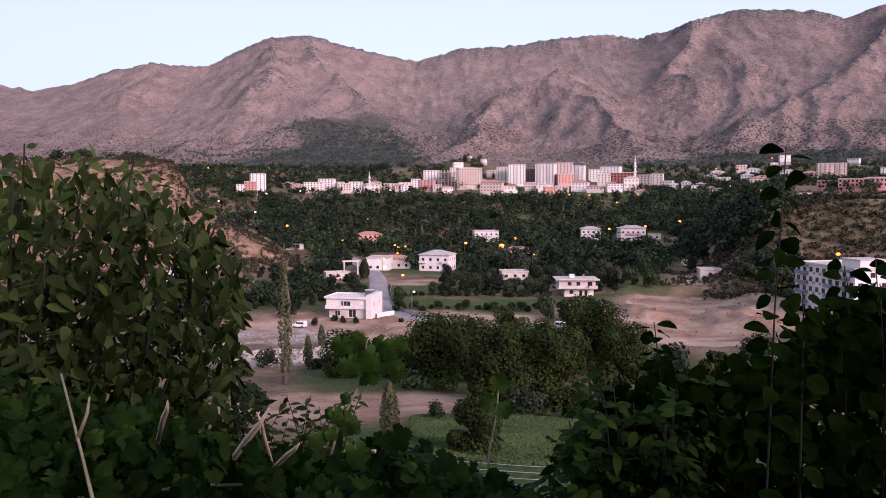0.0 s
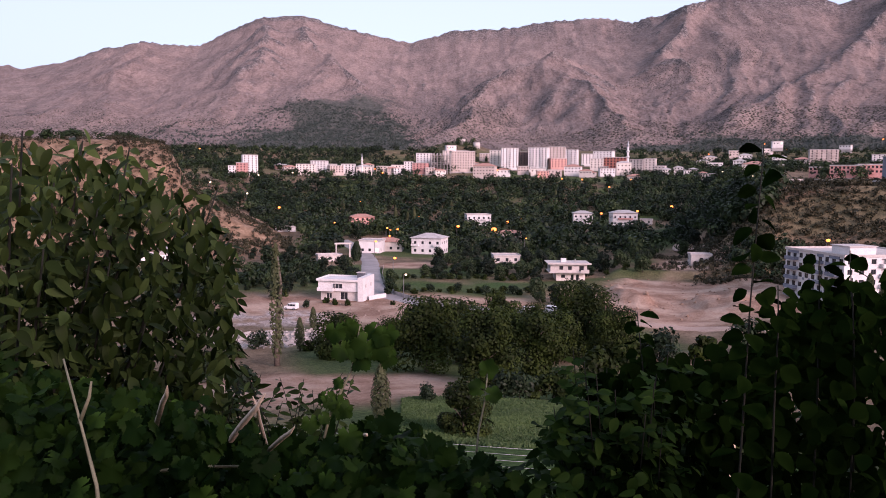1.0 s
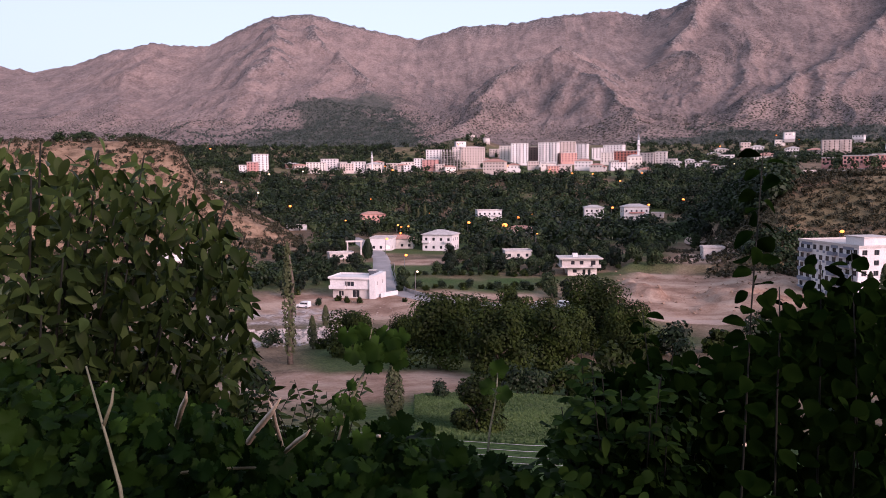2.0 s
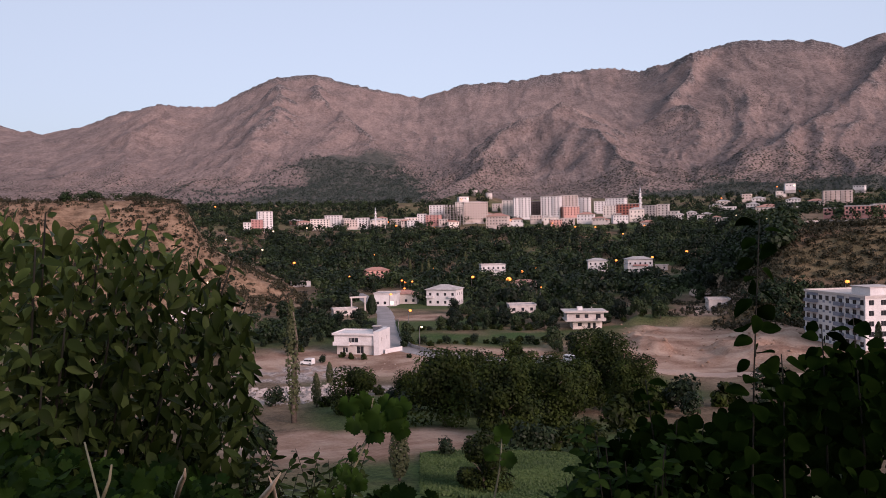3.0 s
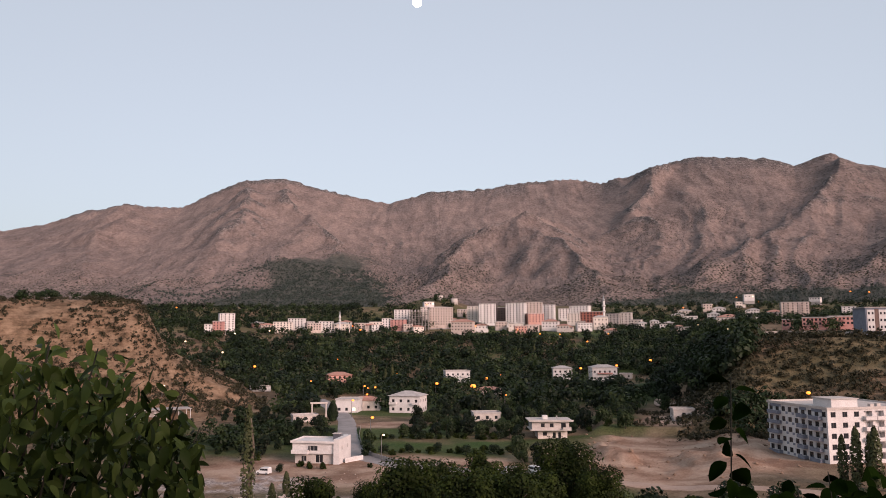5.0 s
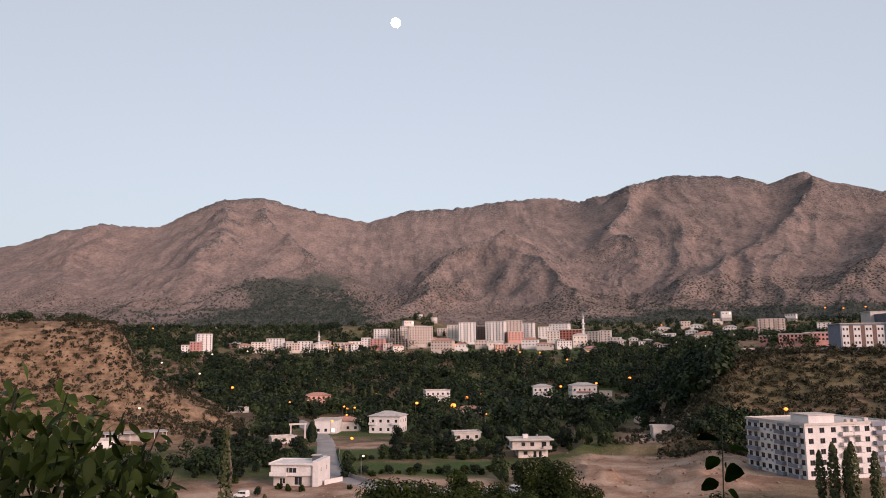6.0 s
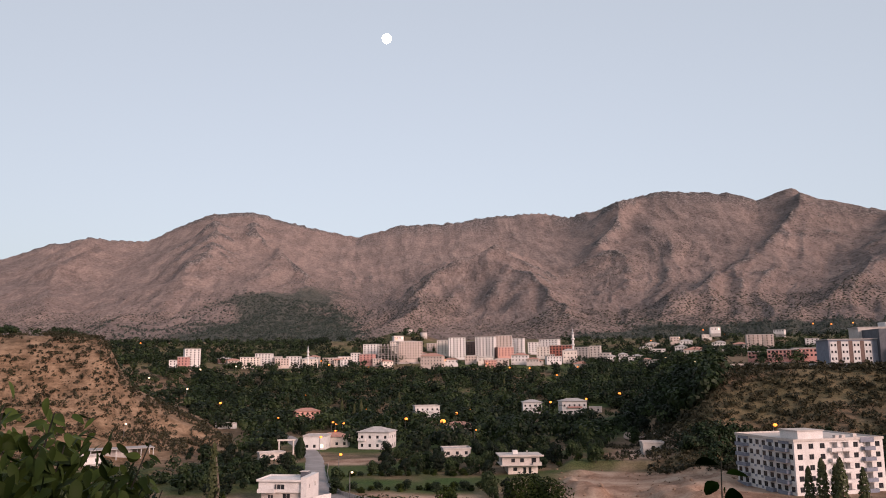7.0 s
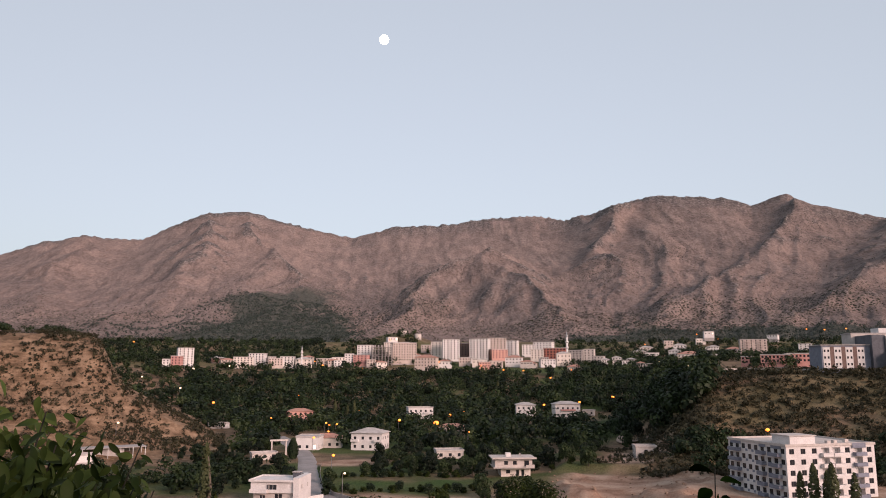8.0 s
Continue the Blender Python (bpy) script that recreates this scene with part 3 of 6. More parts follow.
def building(name, label, az, d, w, dep, h, floors, cols, wall, turn=0.0, roof="flat", side=2, size=(1.2, 1.3), group="", z=None,
             balconies=(), fancy=False, frame_mat=None, lit=(), band=None, hollow=(), category="building", ground_floor=True):
    """A house or block: walls with recessed openings, windows, roof, balconies (column numbers of the front)."""
    base = root(name, at(az, d, turn, z), label, category, group)
    verts, faces, wins = [], [], []
    step = h / floors
    sides = [(w, cols, pose(0, -dep / 2, 0)), (dep, side, pose(w / 2, 0, 0, 0, 0, 90)), (w, 0, pose(0, dep / 2, 0, 0, 0, 180)), (dep, side, pose(-w / 2, 0, 0, 0, 0, -90))]
    ww, wh = size
    for si, (width, n, m) in enumerate(sides):
        holes = []
        for c in range(n):
            x = -width / 2 + (c + 0.5) * width / n
            k = min(ww, 0.72 * width / n)
            for f in range(floors):
                if f == 0 and not ground_floor:
                    continue
                z0 = f * step + min(0.95, step * 0.3)
                z1 = min(z0 + wh, (f + 1) * step - 0.25)
                if si == 0 and c in hollow:
                    z0 = f * step + 0.15
                    holes.append((x - k / 2 - 0.5, x + k / 2 + 0.5, z0, z1 + 0.1, 1.3))
                    continue
                holes.append((x - k / 2, x + k / 2, z0, z1, 0.2))
                wins.append((m @ Matrix.Translation((x, 0.16, z0)), k, z1 - z0, (si, c, f) in lit))
        facade(verts, faces, width, h, holes, m)
    i = len(verts)
    verts.extend([(-w / 2, -dep / 2, h), (w / 2, -dep / 2, h), (w / 2, dep / 2, h), (-w / 2, dep / 2, h)])
    faces.append((i, i + 1, i + 2, i + 3))
    piece("wall", mesh_from("wall", verts, faces, WALLS[wall]), None, base)
    part("footing", boxes((-w / 2 + 0.05, w / 2 - 0.05, -dep / 2 + 0.05, dep / 2 - 0.05, -4.0, 0.0)), WALLS["grey"], base)
    for m, k, hh, on in wins:
        fm, pm = window_meshes(k, hh, frame_mat or FRAME, fancy)
        if fm:
            f = piece("window", fm, None, base, m=m)
            p = piece("pane", pm, None, f)
        else:
            p = piece("window", pm, None, base, m=m)
        if on:
            p.data = pm.copy()
            p.data.materials.clear()
            p.data.materials.append(WARM)
    if roof == "flat":
        o = 0.25
        bm = boxes((-w / 2 - o, w / 2 + o, -dep / 2 - o, dep / 2 + o, h + 0.002, h + 0.22), (-w / 2 - o, w / 2 + o, -dep / 2 - o, -dep / 2 - o + 0.2, h + 0.22, h + 0.65),
                   (-w / 2 - o, w / 2 + o, dep / 2 + o - 0.2, dep / 2 + o, h + 0.22, h + 0.65), (-w / 2 - o, -w / 2 - o + 0.2, -dep / 2, dep / 2, h + 0.22, h + 0.65), (w / 2 + o - 0.2, w / 2 + o, -dep / 2, dep / 2, h + 0.22, h + 0.65))
        part("roof", bm, WALLS[band] if band else ROOFING, base)
    elif roof in ("hip", "tile"):
        o, r, t = 0.7, min(dep, w) * 0.2, 0.16
        rw = max(0.3, w / 2 - dep / 2)
        vs = [(-w / 2 - o, -dep / 2 - o, h), (w / 2 + o, -dep / 2 - o, h), (w / 2 + o, dep / 2 + o, h), (-w / 2 - o, dep / 2 + o, h)]
        vs += [(a, b, c + t) for a, b, c in vs] + [(-rw, 0, h + r), (rw, 0, h + r)]
        fs = [(3, 2, 1, 0), (0, 1, 5, 4), (1, 2, 6, 5), (2, 3, 7, 6), (3, 0, 4, 7), (4, 5, 9, 8), (5, 6, 9), (6, 7, 8, 9), (7, 4, 8)]
        piece("roof", mesh_from("roof", vs, fs, TILE if roof == "tile" else ROOFING), None, base)
    elif roof == "gable":
        o, r = 0.6, dep * 0.24
        vs = [(-w / 2 - o, -dep / 2 - o, h - 0.2), (w / 2 + o, -dep / 2 - o, h - 0.2), (w / 2 + o, dep / 2 + o, h - 0.2), (-w / 2 - o, dep / 2 + o, h - 0.2), (-w / 2 - o, 0, h + r), (w / 2 + o, 0, h + r)]
        fs = [(0, 1, 5, 4), (2, 3, 4, 5), (0, 4, 3), (1, 2, 5), (3, 2, 1, 0)]
        piece("roof", mesh_from("roof", vs, fs, TILE), None, base)
    for c in balconies:
        x = -w / 2 + (c + 0.5) * w / cols
        k = w / cols * 0.48
        for f in range(1 if ground_floor else 1, floors):
            y1, y0, z0 = -dep / 2 - 0.003, -dep / 2 - 1.2, f * step
            part("balcony", boxes((x - k, x + k, y0, y1, z0, z0 + 0.16), (x - k, x + k, y0, y0 + 0.1, z0 + 0.16, z0 + 0.95), (x - k, x - k + 0.1, y0 + 0.1, y1, z0 + 0.16, z0 + 0.95), (x + k - 0.1, x + k, y0 + 0.1, y1, z0 + 0.16, z0 + 0.95)),
                 WALLS[band] if band else WALLS[wall], base)
    return base
# ---- the town ----
building("apartment_block", "tall white apartment tower on the far town edge", -13.68, 799, 15.0, 11.0, 20.5, 9, 4, "white", turn=8, group="town buildings", ground_floor=False, roof="flat", balconies=(1,))
building("apartment_block", "small white block beside the pink wing", -14.83, 793, 10.1, 9.0, 9.6, 4, 3, "white", turn=0, group="town buildings", ground_floor=False)
building("apartment_block", "pink rendered apartment wing beside a white tower", -14.21, 790, 9.7, 9.0, 13.1, 5, 3, "salmon", turn=-15, group="town buildings", ground_floor=False)
building("apartment_block", "long cream apartment block with pale roof", -9.64, 806, 19.3, 13.9, 10.9, 5, 6, "cream", turn=-5, group="town buildings", ground_floor=False)
building("apartment_block", "white apartment block above the orchards", -8.65, 824, 16.2, 12.4, 13.7, 6, 5, "white", turn=-15, group="town buildings", ground_floor=False)
building("apartment_block", "row of beige town houses", -7.49, 807, 14.7, 11.2, 9.7, 4, 5, "beige", turn=15, group="town buildings", ground_floor=False)
building("apartment_block", "white town house block", -6.52, 814, 14.1, 10.4, 11.6, 5, 4, "white", turn=-9, group="town buildings", ground_floor=False)
building("town_house", "cream mosque hall with a low roof", -5.36, 813, 16.0, 11.6, 9.2, 3, 4, "cream", turn=-6, group="town buildings", ground_floor=False, roof="hip")
building("town_house", "beige town house with flat roof", -3.82, 834, 18.8, 13.2, 7.5, 3, 5, "beige", turn=1, group="town buildings", ground_floor=False)
building("town_house", "cream town house with flat roof", -2.79, 834, 14.5, 10.5, 8.8, 3, 4, "cream", turn=-6, group="town buildings", ground_floor=False)
building("apartment_block", "white front apartment block", -2.04, 834, 9.8, 9.0, 12.6, 5, 3, "white", turn=-3, group="town buildings", ground_floor=False)
building("apartment_block", "pink apartment block with flat roof", -1.14, 831, 15.4, 11.8, 11.9, 5, 4, "salmon", turn=-15, group="town buildings", ground_floor=False)
building("apartment_block", "tall pale blue-white apartment slab", -0.88, 861, 17.9, 12.6, 18.8, 8, 5, "white", turn=2, group="town buildings", ground_floor=False, side=3)
building("apartment_block", "long beige apartment block with many windows", 2.00, 851, 26.2, 16.0, 22.4, 8, 9, "beige", turn=7, group="town buildings", ground_floor=False, side=3)
building("apartment_block", "cream apartment block behind the long block", 0.96, 900, 12.7, 9.4, 14.9, 6, 4, "cream", turn=-10, group="town buildings", ground_floor=False)
building("town_house", "small white hillside house", 1.10, 951, 12.5, 9.5, 7.2, 2, 4, "white", turn=14, group="town buildings", ground_floor=False, lit=((0, 1, 0), (0, 3, 1)))
building("apartment_block", "low pinkish house below the town blocks", 3.71, 786, 22.1, 16.0, 12.4, 4, 7, "beige", turn=-10, group="town buildings", ground_floor=False, roof="tile")
building("apartment_block", "cream apartment block with flat roof", 4.45, 900, 12.4, 9.0, 18.3, 7, 3, "cream", turn=-5, group="town buildings", ground_floor=False)
building("apartment_block", "tall striped white apartment tower", 5.52, 877, 19.1, 13.7, 24.4, 11, 5, "white", turn=4, group="town buildings", ground_floor=False, balconies=(2,), side=3)
building("apartment_block", "dark unfinished brick block", 6.56, 910, 10.7, 9.0, 17.1, 6, 3, "brown", turn=13, group="town buildings", ground_floor=False)
building("apartment_block", "tall white apartment tower with balconies", 7.70, 889, 21.9, 16.0, 24.1, 11, 6, "white", turn=-10, group="town buildings", ground_floor=False, balconies=(1, 4), side=3)
building("apartment_block", "pinkish apartment block behind the towers", 9.05, 961, 20.6, 14.6, 18.8, 7, 5, "beige", turn=-2, group="town buildings", ground_floor=False)
building("apartment_block", "brown apartment block with flat roof", 9.07, 883, 18.3, 13.9, 12.6, 5, 5, "pink", turn=14, group="town buildings", ground_floor=False)
building("apartment_block", "tall narrow white apartment tower", 10.14, 910, 13.3, 10.0, 19.9, 9, 3, "white", turn=-13, group="town buildings", ground_floor=False, balconies=(1,), side=3)
building("town_house", "low white house under the towers", 10.24, 827, 17.9, 13.0, 10.0, 3, 5, "white", turn=-6, group="town buildings", ground_floor=False, roof="tile")
building("apartment_block", "white apartment block with flat roof", 11.29, 927, 15.0, 10.7, 14.0, 6, 4, "white", turn=3, group="town buildings", ground_floor=False)
building("apartment_block", "long white apartment block", 12.44, 961, 23.5, 16.0, 13.7, 5, 6, "white", turn=-13, group="town buildings", ground_floor=False)
building("apartment_block", "cream apartment block with flat roof", 11.97, 880, 14.8, 10.6, 13.3, 5, 4, "cream", turn=-5, group="town buildings", ground_floor=False)
building("apartment_block", "red brick block under construction", 13.28, 881, 25.5, 16.0, 14.6, 5, 7, "red", turn=-7, group="town buildings", ground_floor=False, band="pale", size=(1.9, 1.7))
building("town_house", "white front house with flat roof", 12.67, 821, 15.7, 11.7, 8.0, 3, 5, "white", turn=11, group="town buildings", ground_floor=False)
building("town_house", "white hall beside the minaret", 13.87, 836, 15.3, 11.0, 13.2, 3, 4, "cream", turn=5, group="town buildings", ground_floor=False, roof="hip")
building("apartment_block", "grey apartment block beside the minaret", 14.84, 852, 14.2, 10.8, 14.8, 6, 4, "grey", turn=-15, group="town buildings", ground_floor=False)
building("apartment_block", "white apartment block at the town end", 15.76, 852, 11.7, 9.0, 16.0, 6, 3, "pale", turn=-8, group="town buildings", ground_floor=False)
building("town_house", "low white annex at the town end", 16.47, 849, 10.8, 9.0, 8.9, 3, 3, "pale", turn=-12, group="town buildings", ground_floor=False)
building("town_house", "low house with red tiled roof", 14.72, 768, 16.7, 11.8, 4.6, 1, 4, "pale", turn=1, group="town buildings", ground_floor=False, roof="tile")
building("town_house", "beige house among trees", 19.34, 922, 14.1, 9.9, 6.2, 2, 4, "cream", turn=-1, group="town buildings", ground_floor=False, roof="hip")
building("town_house", "white house among trees", 20.20, 895, 14.7, 10.6, 6.1, 2, 4, "white", turn=6, group="town buildings", ground_floor=False)
building("town_house", "white low house on the plateau", 21.79, 873, 12.8, 9.0, 7.9, 3, 4, "white", turn=-2, group="town buildings", ground_floor=False, roof="hip")
building("town_house", "long low cream house on the plateau", 22.78, 788, 20.7, 15.1, 7.1, 2, 6, "cream", turn=-7, group="town buildings", ground_floor=False, roof="tile")
building("town_house", "small lit house on the slope above", 24.14, 1040, 12.4, 9.2, 7.8, 2, 3, "white", turn=10, group="town buildings", ground_floor=False, z=42.4, lit=((0, 0, 0), (0, 2, 1)))
building("town_house", "small cream house on the slope above", 23.56, 1040, 11.7, 9.0, 7.0, 2, 3, "cream", turn=8, group="town buildings", ground_floor=False)
building("town_house", "white house on the upper slope", 28.33, 1040, 12.6, 9.5, 4.7, 2, 4, "white", turn=-12, group="town buildings", ground_floor=False, z=39.8)
building("apartment_block", "pinkish white apartment tower with balconies", 27.01, 849, 25.7, 16.0, 17.3, 7, 6, "beige", turn=6, group="town buildings", ground_floor=False, balconies=(1, 4), side=3)
building("apartment_block", "salmon apartment block on the plateau", 27.02, 532, 13.7, 10.2, 6.4, 3, 6, "salmon", turn=-10, group="town buildings", ground_floor=False)
building("apartment_block", "long salmon apartment block on the plateau", 28.46, 505, 16.9, 12.1, 7.0, 3, 8, "salmon", turn=-3, group="town buildings", ground_floor=False, balconies=(2, 5))
building("apartment_block", "salmon apartment block with dark windows", 29.88, 521, 15.1, 11.1, 7.9, 3, 7, "salmon", turn=8, group="town buildings", ground_floor=False, balconies=(3,))
building("apartment_block", "far white apartment block", 30.29, 882, 12.8, 9.2, 11.9, 6, 3, "white", turn=4, group="town buildings", ground_floor=False)
building("town_house", "small upper town house with pale roof", 1.99, 933, 12.5, 9.3, 6.3, 2, 3, "cream", turn=10, group="town buildings", ground_floor=False)
building("town_house", "upper town house with flat roof", 3.70, 927, 13.7, 9.7, 8.4, 3, 4, "beige", turn=2, group="town buildings", ground_floor=False)
building("town_house", "small beige town house", -0.45, 824, 9.6, 9.0, 7.4, 3, 3, "beige", turn=4, group="town buildings", ground_floor=False)
building("town_house", "cream hillside town house", 0.30, 806, 11.2, 9.0, 6.1, 2, 3, "cream", turn=13, group="town buildings", ground_floor=False, roof="tile")
building("town_house", "white hillside town house", 5.10, 810, 14.4, 10.2, 7.3, 2, 4, "white", turn=-1, group="town buildings", ground_floor=False, roof="tile")
building("town_house", "beige flat roofed house", 6.54, 837, 12.2, 9.0, 8.8, 3, 4, "beige", turn=4, group="town buildings", ground_floor=False)
building("town_house", "cream flat roofed house", 7.67, 825, 15.9, 11.2, 7.5, 2, 4, "cream", turn=-1, group="town buildings", ground_floor=False)
building("town_house", "small pale house at the town foot", 11.19, 809, 12.7, 9.3, 6.7, 2, 4, "pale", turn=-8, group="town buildings", ground_floor=False, roof="tile")
building("town_house", "beige house beside the white hall", 8.89, 814, 14.4, 10.2, 6.7, 2, 4, "beige", turn=-2, group="town buildings", ground_floor=False)
building("town_house", "small pinkish town house", 7.99, 798, 11.9, 9.0, 7.2, 3, 4, "pink", turn=9, group="town buildings", ground_floor=False)
building("town_house", "low beige house with flat roof", 15.30, 892, 14.0, 10.4, 6.0, 2, 4, "beige", turn=10, group="town buildings", ground_floor=False)
building("town_house", "low beige house with flat roof", -0.48, 877, 14.2, 10.6, 5.9, 2, 4, "beige", turn=10, group="town buildings", ground_floor=False)
building("town_house", "little pale house on the town slope", 11.57, 809, 9.2, 9.0, 4.9, 2, 3, "pale", turn=-9, group="town buildings", ground_floor=False, roof="tile")
building("town_house", "low beige house with flat roof", 12.49, 857, 7.3, 9.0, 6.5, 3, 3, "beige", turn=10, group="town buildings", ground_floor=False)
building("town_house", "low beige house with flat roof", 19.36, 770, 6.2, 9.0, 6.4, 3, 3, "beige", turn=10, group="town buildings", ground_floor=False, roof="tile")
building("town_house", "low beige house with flat roof", -3.22, 829, 13.5, 10.1, 6.2, 3, 4, "beige", turn=10, group="town buildings", ground_floor=False, roof="tile")
building("town_house", "small white town house with tiled roof", 18.51, 799, 12.0, 9.0, 7.8, 3, 4, "white", turn=3, group="town buildings", ground_floor=False)
building("town_house", "small white town house with tiled roof", -1.03, 884, 8.5, 9.0, 5.3, 2, 3, "white", turn=3, group="town buildings", ground_floor=False)
building("town_house", "small white town house with tiled roof", 7.09, 860, 12.6, 9.0, 5.2, 2, 4, "white", turn=3, group="town buildings", ground_floor=False)
building("town_house", "small white town house with tiled roof", 10.35, 883, 8.4, 9.0, 6.0, 2, 3, "white", turn=3, group="town buildings", ground_floor=False)
building("town_house", "little pale house on the town slope", 18.72, 840, 9.8, 9.0, 5.7, 2, 3, "pale", turn=-9, group="town buildings", ground_floor=False, roof="hip")
building("town_house", "small pinkish town house", -0.33, 833, 13.0, 9.6, 5.6, 2, 4, "pink", turn=9, group="town buildings", ground_floor=False, roof="tile")
building("town_house", "small pinkish town house", -8.98, 846, 8.6, 9.0, 7.6, 3, 3, "pink", turn=9, group="town buildings", ground_floor=False, roof="hip")
building("town_house", "small white town house with tiled roof", 16.87, 841, 8.8, 9.0, 6.3, 2, 3, "white", turn=3, group="town buildings", ground_floor=False, roof="hip")
building("town_house", "small pinkish town house", -11.42, 866, 15.3, 11.3, 4.6, 2, 4, "pink", turn=9, group="town buildings", ground_floor=False, roof="hip")
building("town_house", "small white town house with tiled roof", 17.70, 845, 9.5, 9.0, 7.6, 3, 3, "white", turn=3, group="town buildings", ground_floor=False, roof="hip")
building("town_house", "small white town house with tiled roof", -2.70, 824, 13.4, 9.5, 6.8, 3, 4, "white", turn=3, group="town buildings", ground_floor=False)
building("town_house", "little pale house on the town slope", -7.65, 845, 7.4, 9.0, 8.3, 3, 3, "pale", turn=-9, group="town buildings", ground_floor=False)
building("town_house", "little pale house on the town slope", -5.04, 852, 11.6, 9.0, 7.7, 3, 4, "pale", turn=-9, group="town buildings", ground_floor=False, roof="tile")
building("town_house", "low beige house with flat roof", -10.81, 846, 14.2, 10.6, 4.5, 2, 4, "beige", turn=10, group="town buildings", ground_floor=False, roof="tile")
building("town_house", "little pale house on the town slope", 19.78, 769, 10.1, 9.0, 4.6, 2, 4, "pale", turn=-9, group="town buildings", ground_floor=False)
building("town_house", "low beige house with flat roof", -7.34, 856, 9.9, 9.0, 4.5, 2, 3, "beige", turn=10, group="town buildings", ground_floor=False)
building("town_house", "little pale house on the town slope", 17.90, 844, 11.6, 9.0, 5.1, 2, 4, "pale", turn=-9, group="town buildings", ground_floor=False, roof="hip")
building("town_house", "little pale house on the town slope", 2.99, 873, 8.6, 9.0, 6.6, 2, 3, "pale", turn=-9, group="town buildings", ground_floor=False, roof="tile")
building("town_house", "small white town house with tiled roof", 8.08, 891, 11.1, 9.0, 6.0, 2, 4, "white", turn=3, group="town buildings", ground_floor=False, roof="hip")
building("town_house", "small cream hillside house among town trees", 19.81, 962, 15.0, 10.9, 6.5, 2, 4, "cream", turn=6, group="town buildings", ground_floor=False, roof="hip")
building("town_house", "small white town house with tiled roof", 22.14, 985, 15.1, 10.8, 5.9, 2, 4, "white", turn=3, group="town buildings", ground_floor=False, roof="hip")
building("town_house", "small white town house with tiled roof", 24.27, 970, 13.6, 9.7, 5.1, 2, 4, "white", turn=3, group="town buildings", ground_floor=False, roof="hip")
building("town_house", "small white town house with tiled roof", 24.40, 934, 12.3, 9.0, 8.4, 3, 4, "white", turn=3, group="town buildings", ground_floor=False, roof="hip")
building("town_house", "low beige house with flat roof", 21.35, 1006, 11.1, 9.0, 9.1, 3, 3, "beige", turn=10, group="town buildings", ground_floor=False)
building("town_house", "low beige house with flat roof", 26.80, 972, 17.7, 13.1, 7.3, 3, 4, "beige", turn=10, group="town buildings", ground_floor=False, roof="tile")
building("town_house", "little pale house on the town slope", 25.75, 898, 16.3, 12.0, 6.8, 2, 4, "pale", turn=-9, group="town buildings", ground_floor=False, roof="tile")
building("town_house", "small white town house with tiled roof", 24.09, 771, 14.4, 10.2, 5.8, 3, 4, "white", turn=3, group="town buildings", ground_floor=False, roof="hip")
# ---- the valley: houses, road, lamps ----
def minaret(az, d, height, z=None):
    base = root("minaret", at(az, d, 0, z), "slender white stone minaret with a pointed cap", "minaret", "minarets")
    r = height * 0.034
    piece("shaft", tube_mesh("shaft", [(0, 0, -3), (0, 0, height * 0.2), (0, 0, height * 0.22), (0, 0, height * 0.82)], [r * 1.35, r * 1.3, r, r * 0.88], 12, WALLS["white"]), None, base)
    for f in (0.52, 0.68):
        piece("gallery", tube_mesh("gallery", [(0, 0, height * f - 0.8), (0, 0, height * f), (0, 0, height * f + 0.9)], [r, r * 1.75, r * 1.75], 12, WALLS["white"]), None, base)
    piece("cap", tube_mesh("cap", [(0, 0, height * 0.82), (0, 0, height * 0.83), (0, 0, height)], [r * 0.9, r * 1.05, 0.04], 12, METAL), None, base, "grey metal cone cap")


minaret(14.15, 838, 37.5, 5.5)
minaret(-5.52, 800, 23, 3.0)

# unfinished concrete frame building in the town
frame_block = root("concrete_frame", at(0.35, 838, 6), "unfinished grey concrete frame building without walls", "building", "town buildings")
for f in range(8):
    part("floor_slab", boxes((-11, 11, -7, 7, f * 2.5 + 2.3, f * 2.5 + 2.5)), WALLS["grey"], frame_block)
for k in range(7):
    for row in (-6.6, -2, 2.5, 6.6):
        part("column", boxes((-10.8 + 3.6 * k - 0.2, -10.8 + 3.6 * k + 0.2, row - 0.2, row + 0.2, -2, 22.4)), WALLS["grey"], frame_block)

# round water tanks on the knoll above the town
for az, r in ((1.95, 4.6), (3.05, 4.4)):
    tank = root("water_tank", at(az, 985, 0), "round pale concrete water tank on a knoll", "water tank", "water tanks")
    piece("shell", tube_mesh("shell", [(0, 0, -2), (0, 0, 6.2)], [r, r], 20, WALLS["pale"]), None, tank)
    piece("lid", tube_mesh("lid", [(0, 0, 6.2), (0, 0, 6.6)], [r + 0.3, r + 0.25], 20, WALLS["grey"]), None, tank)

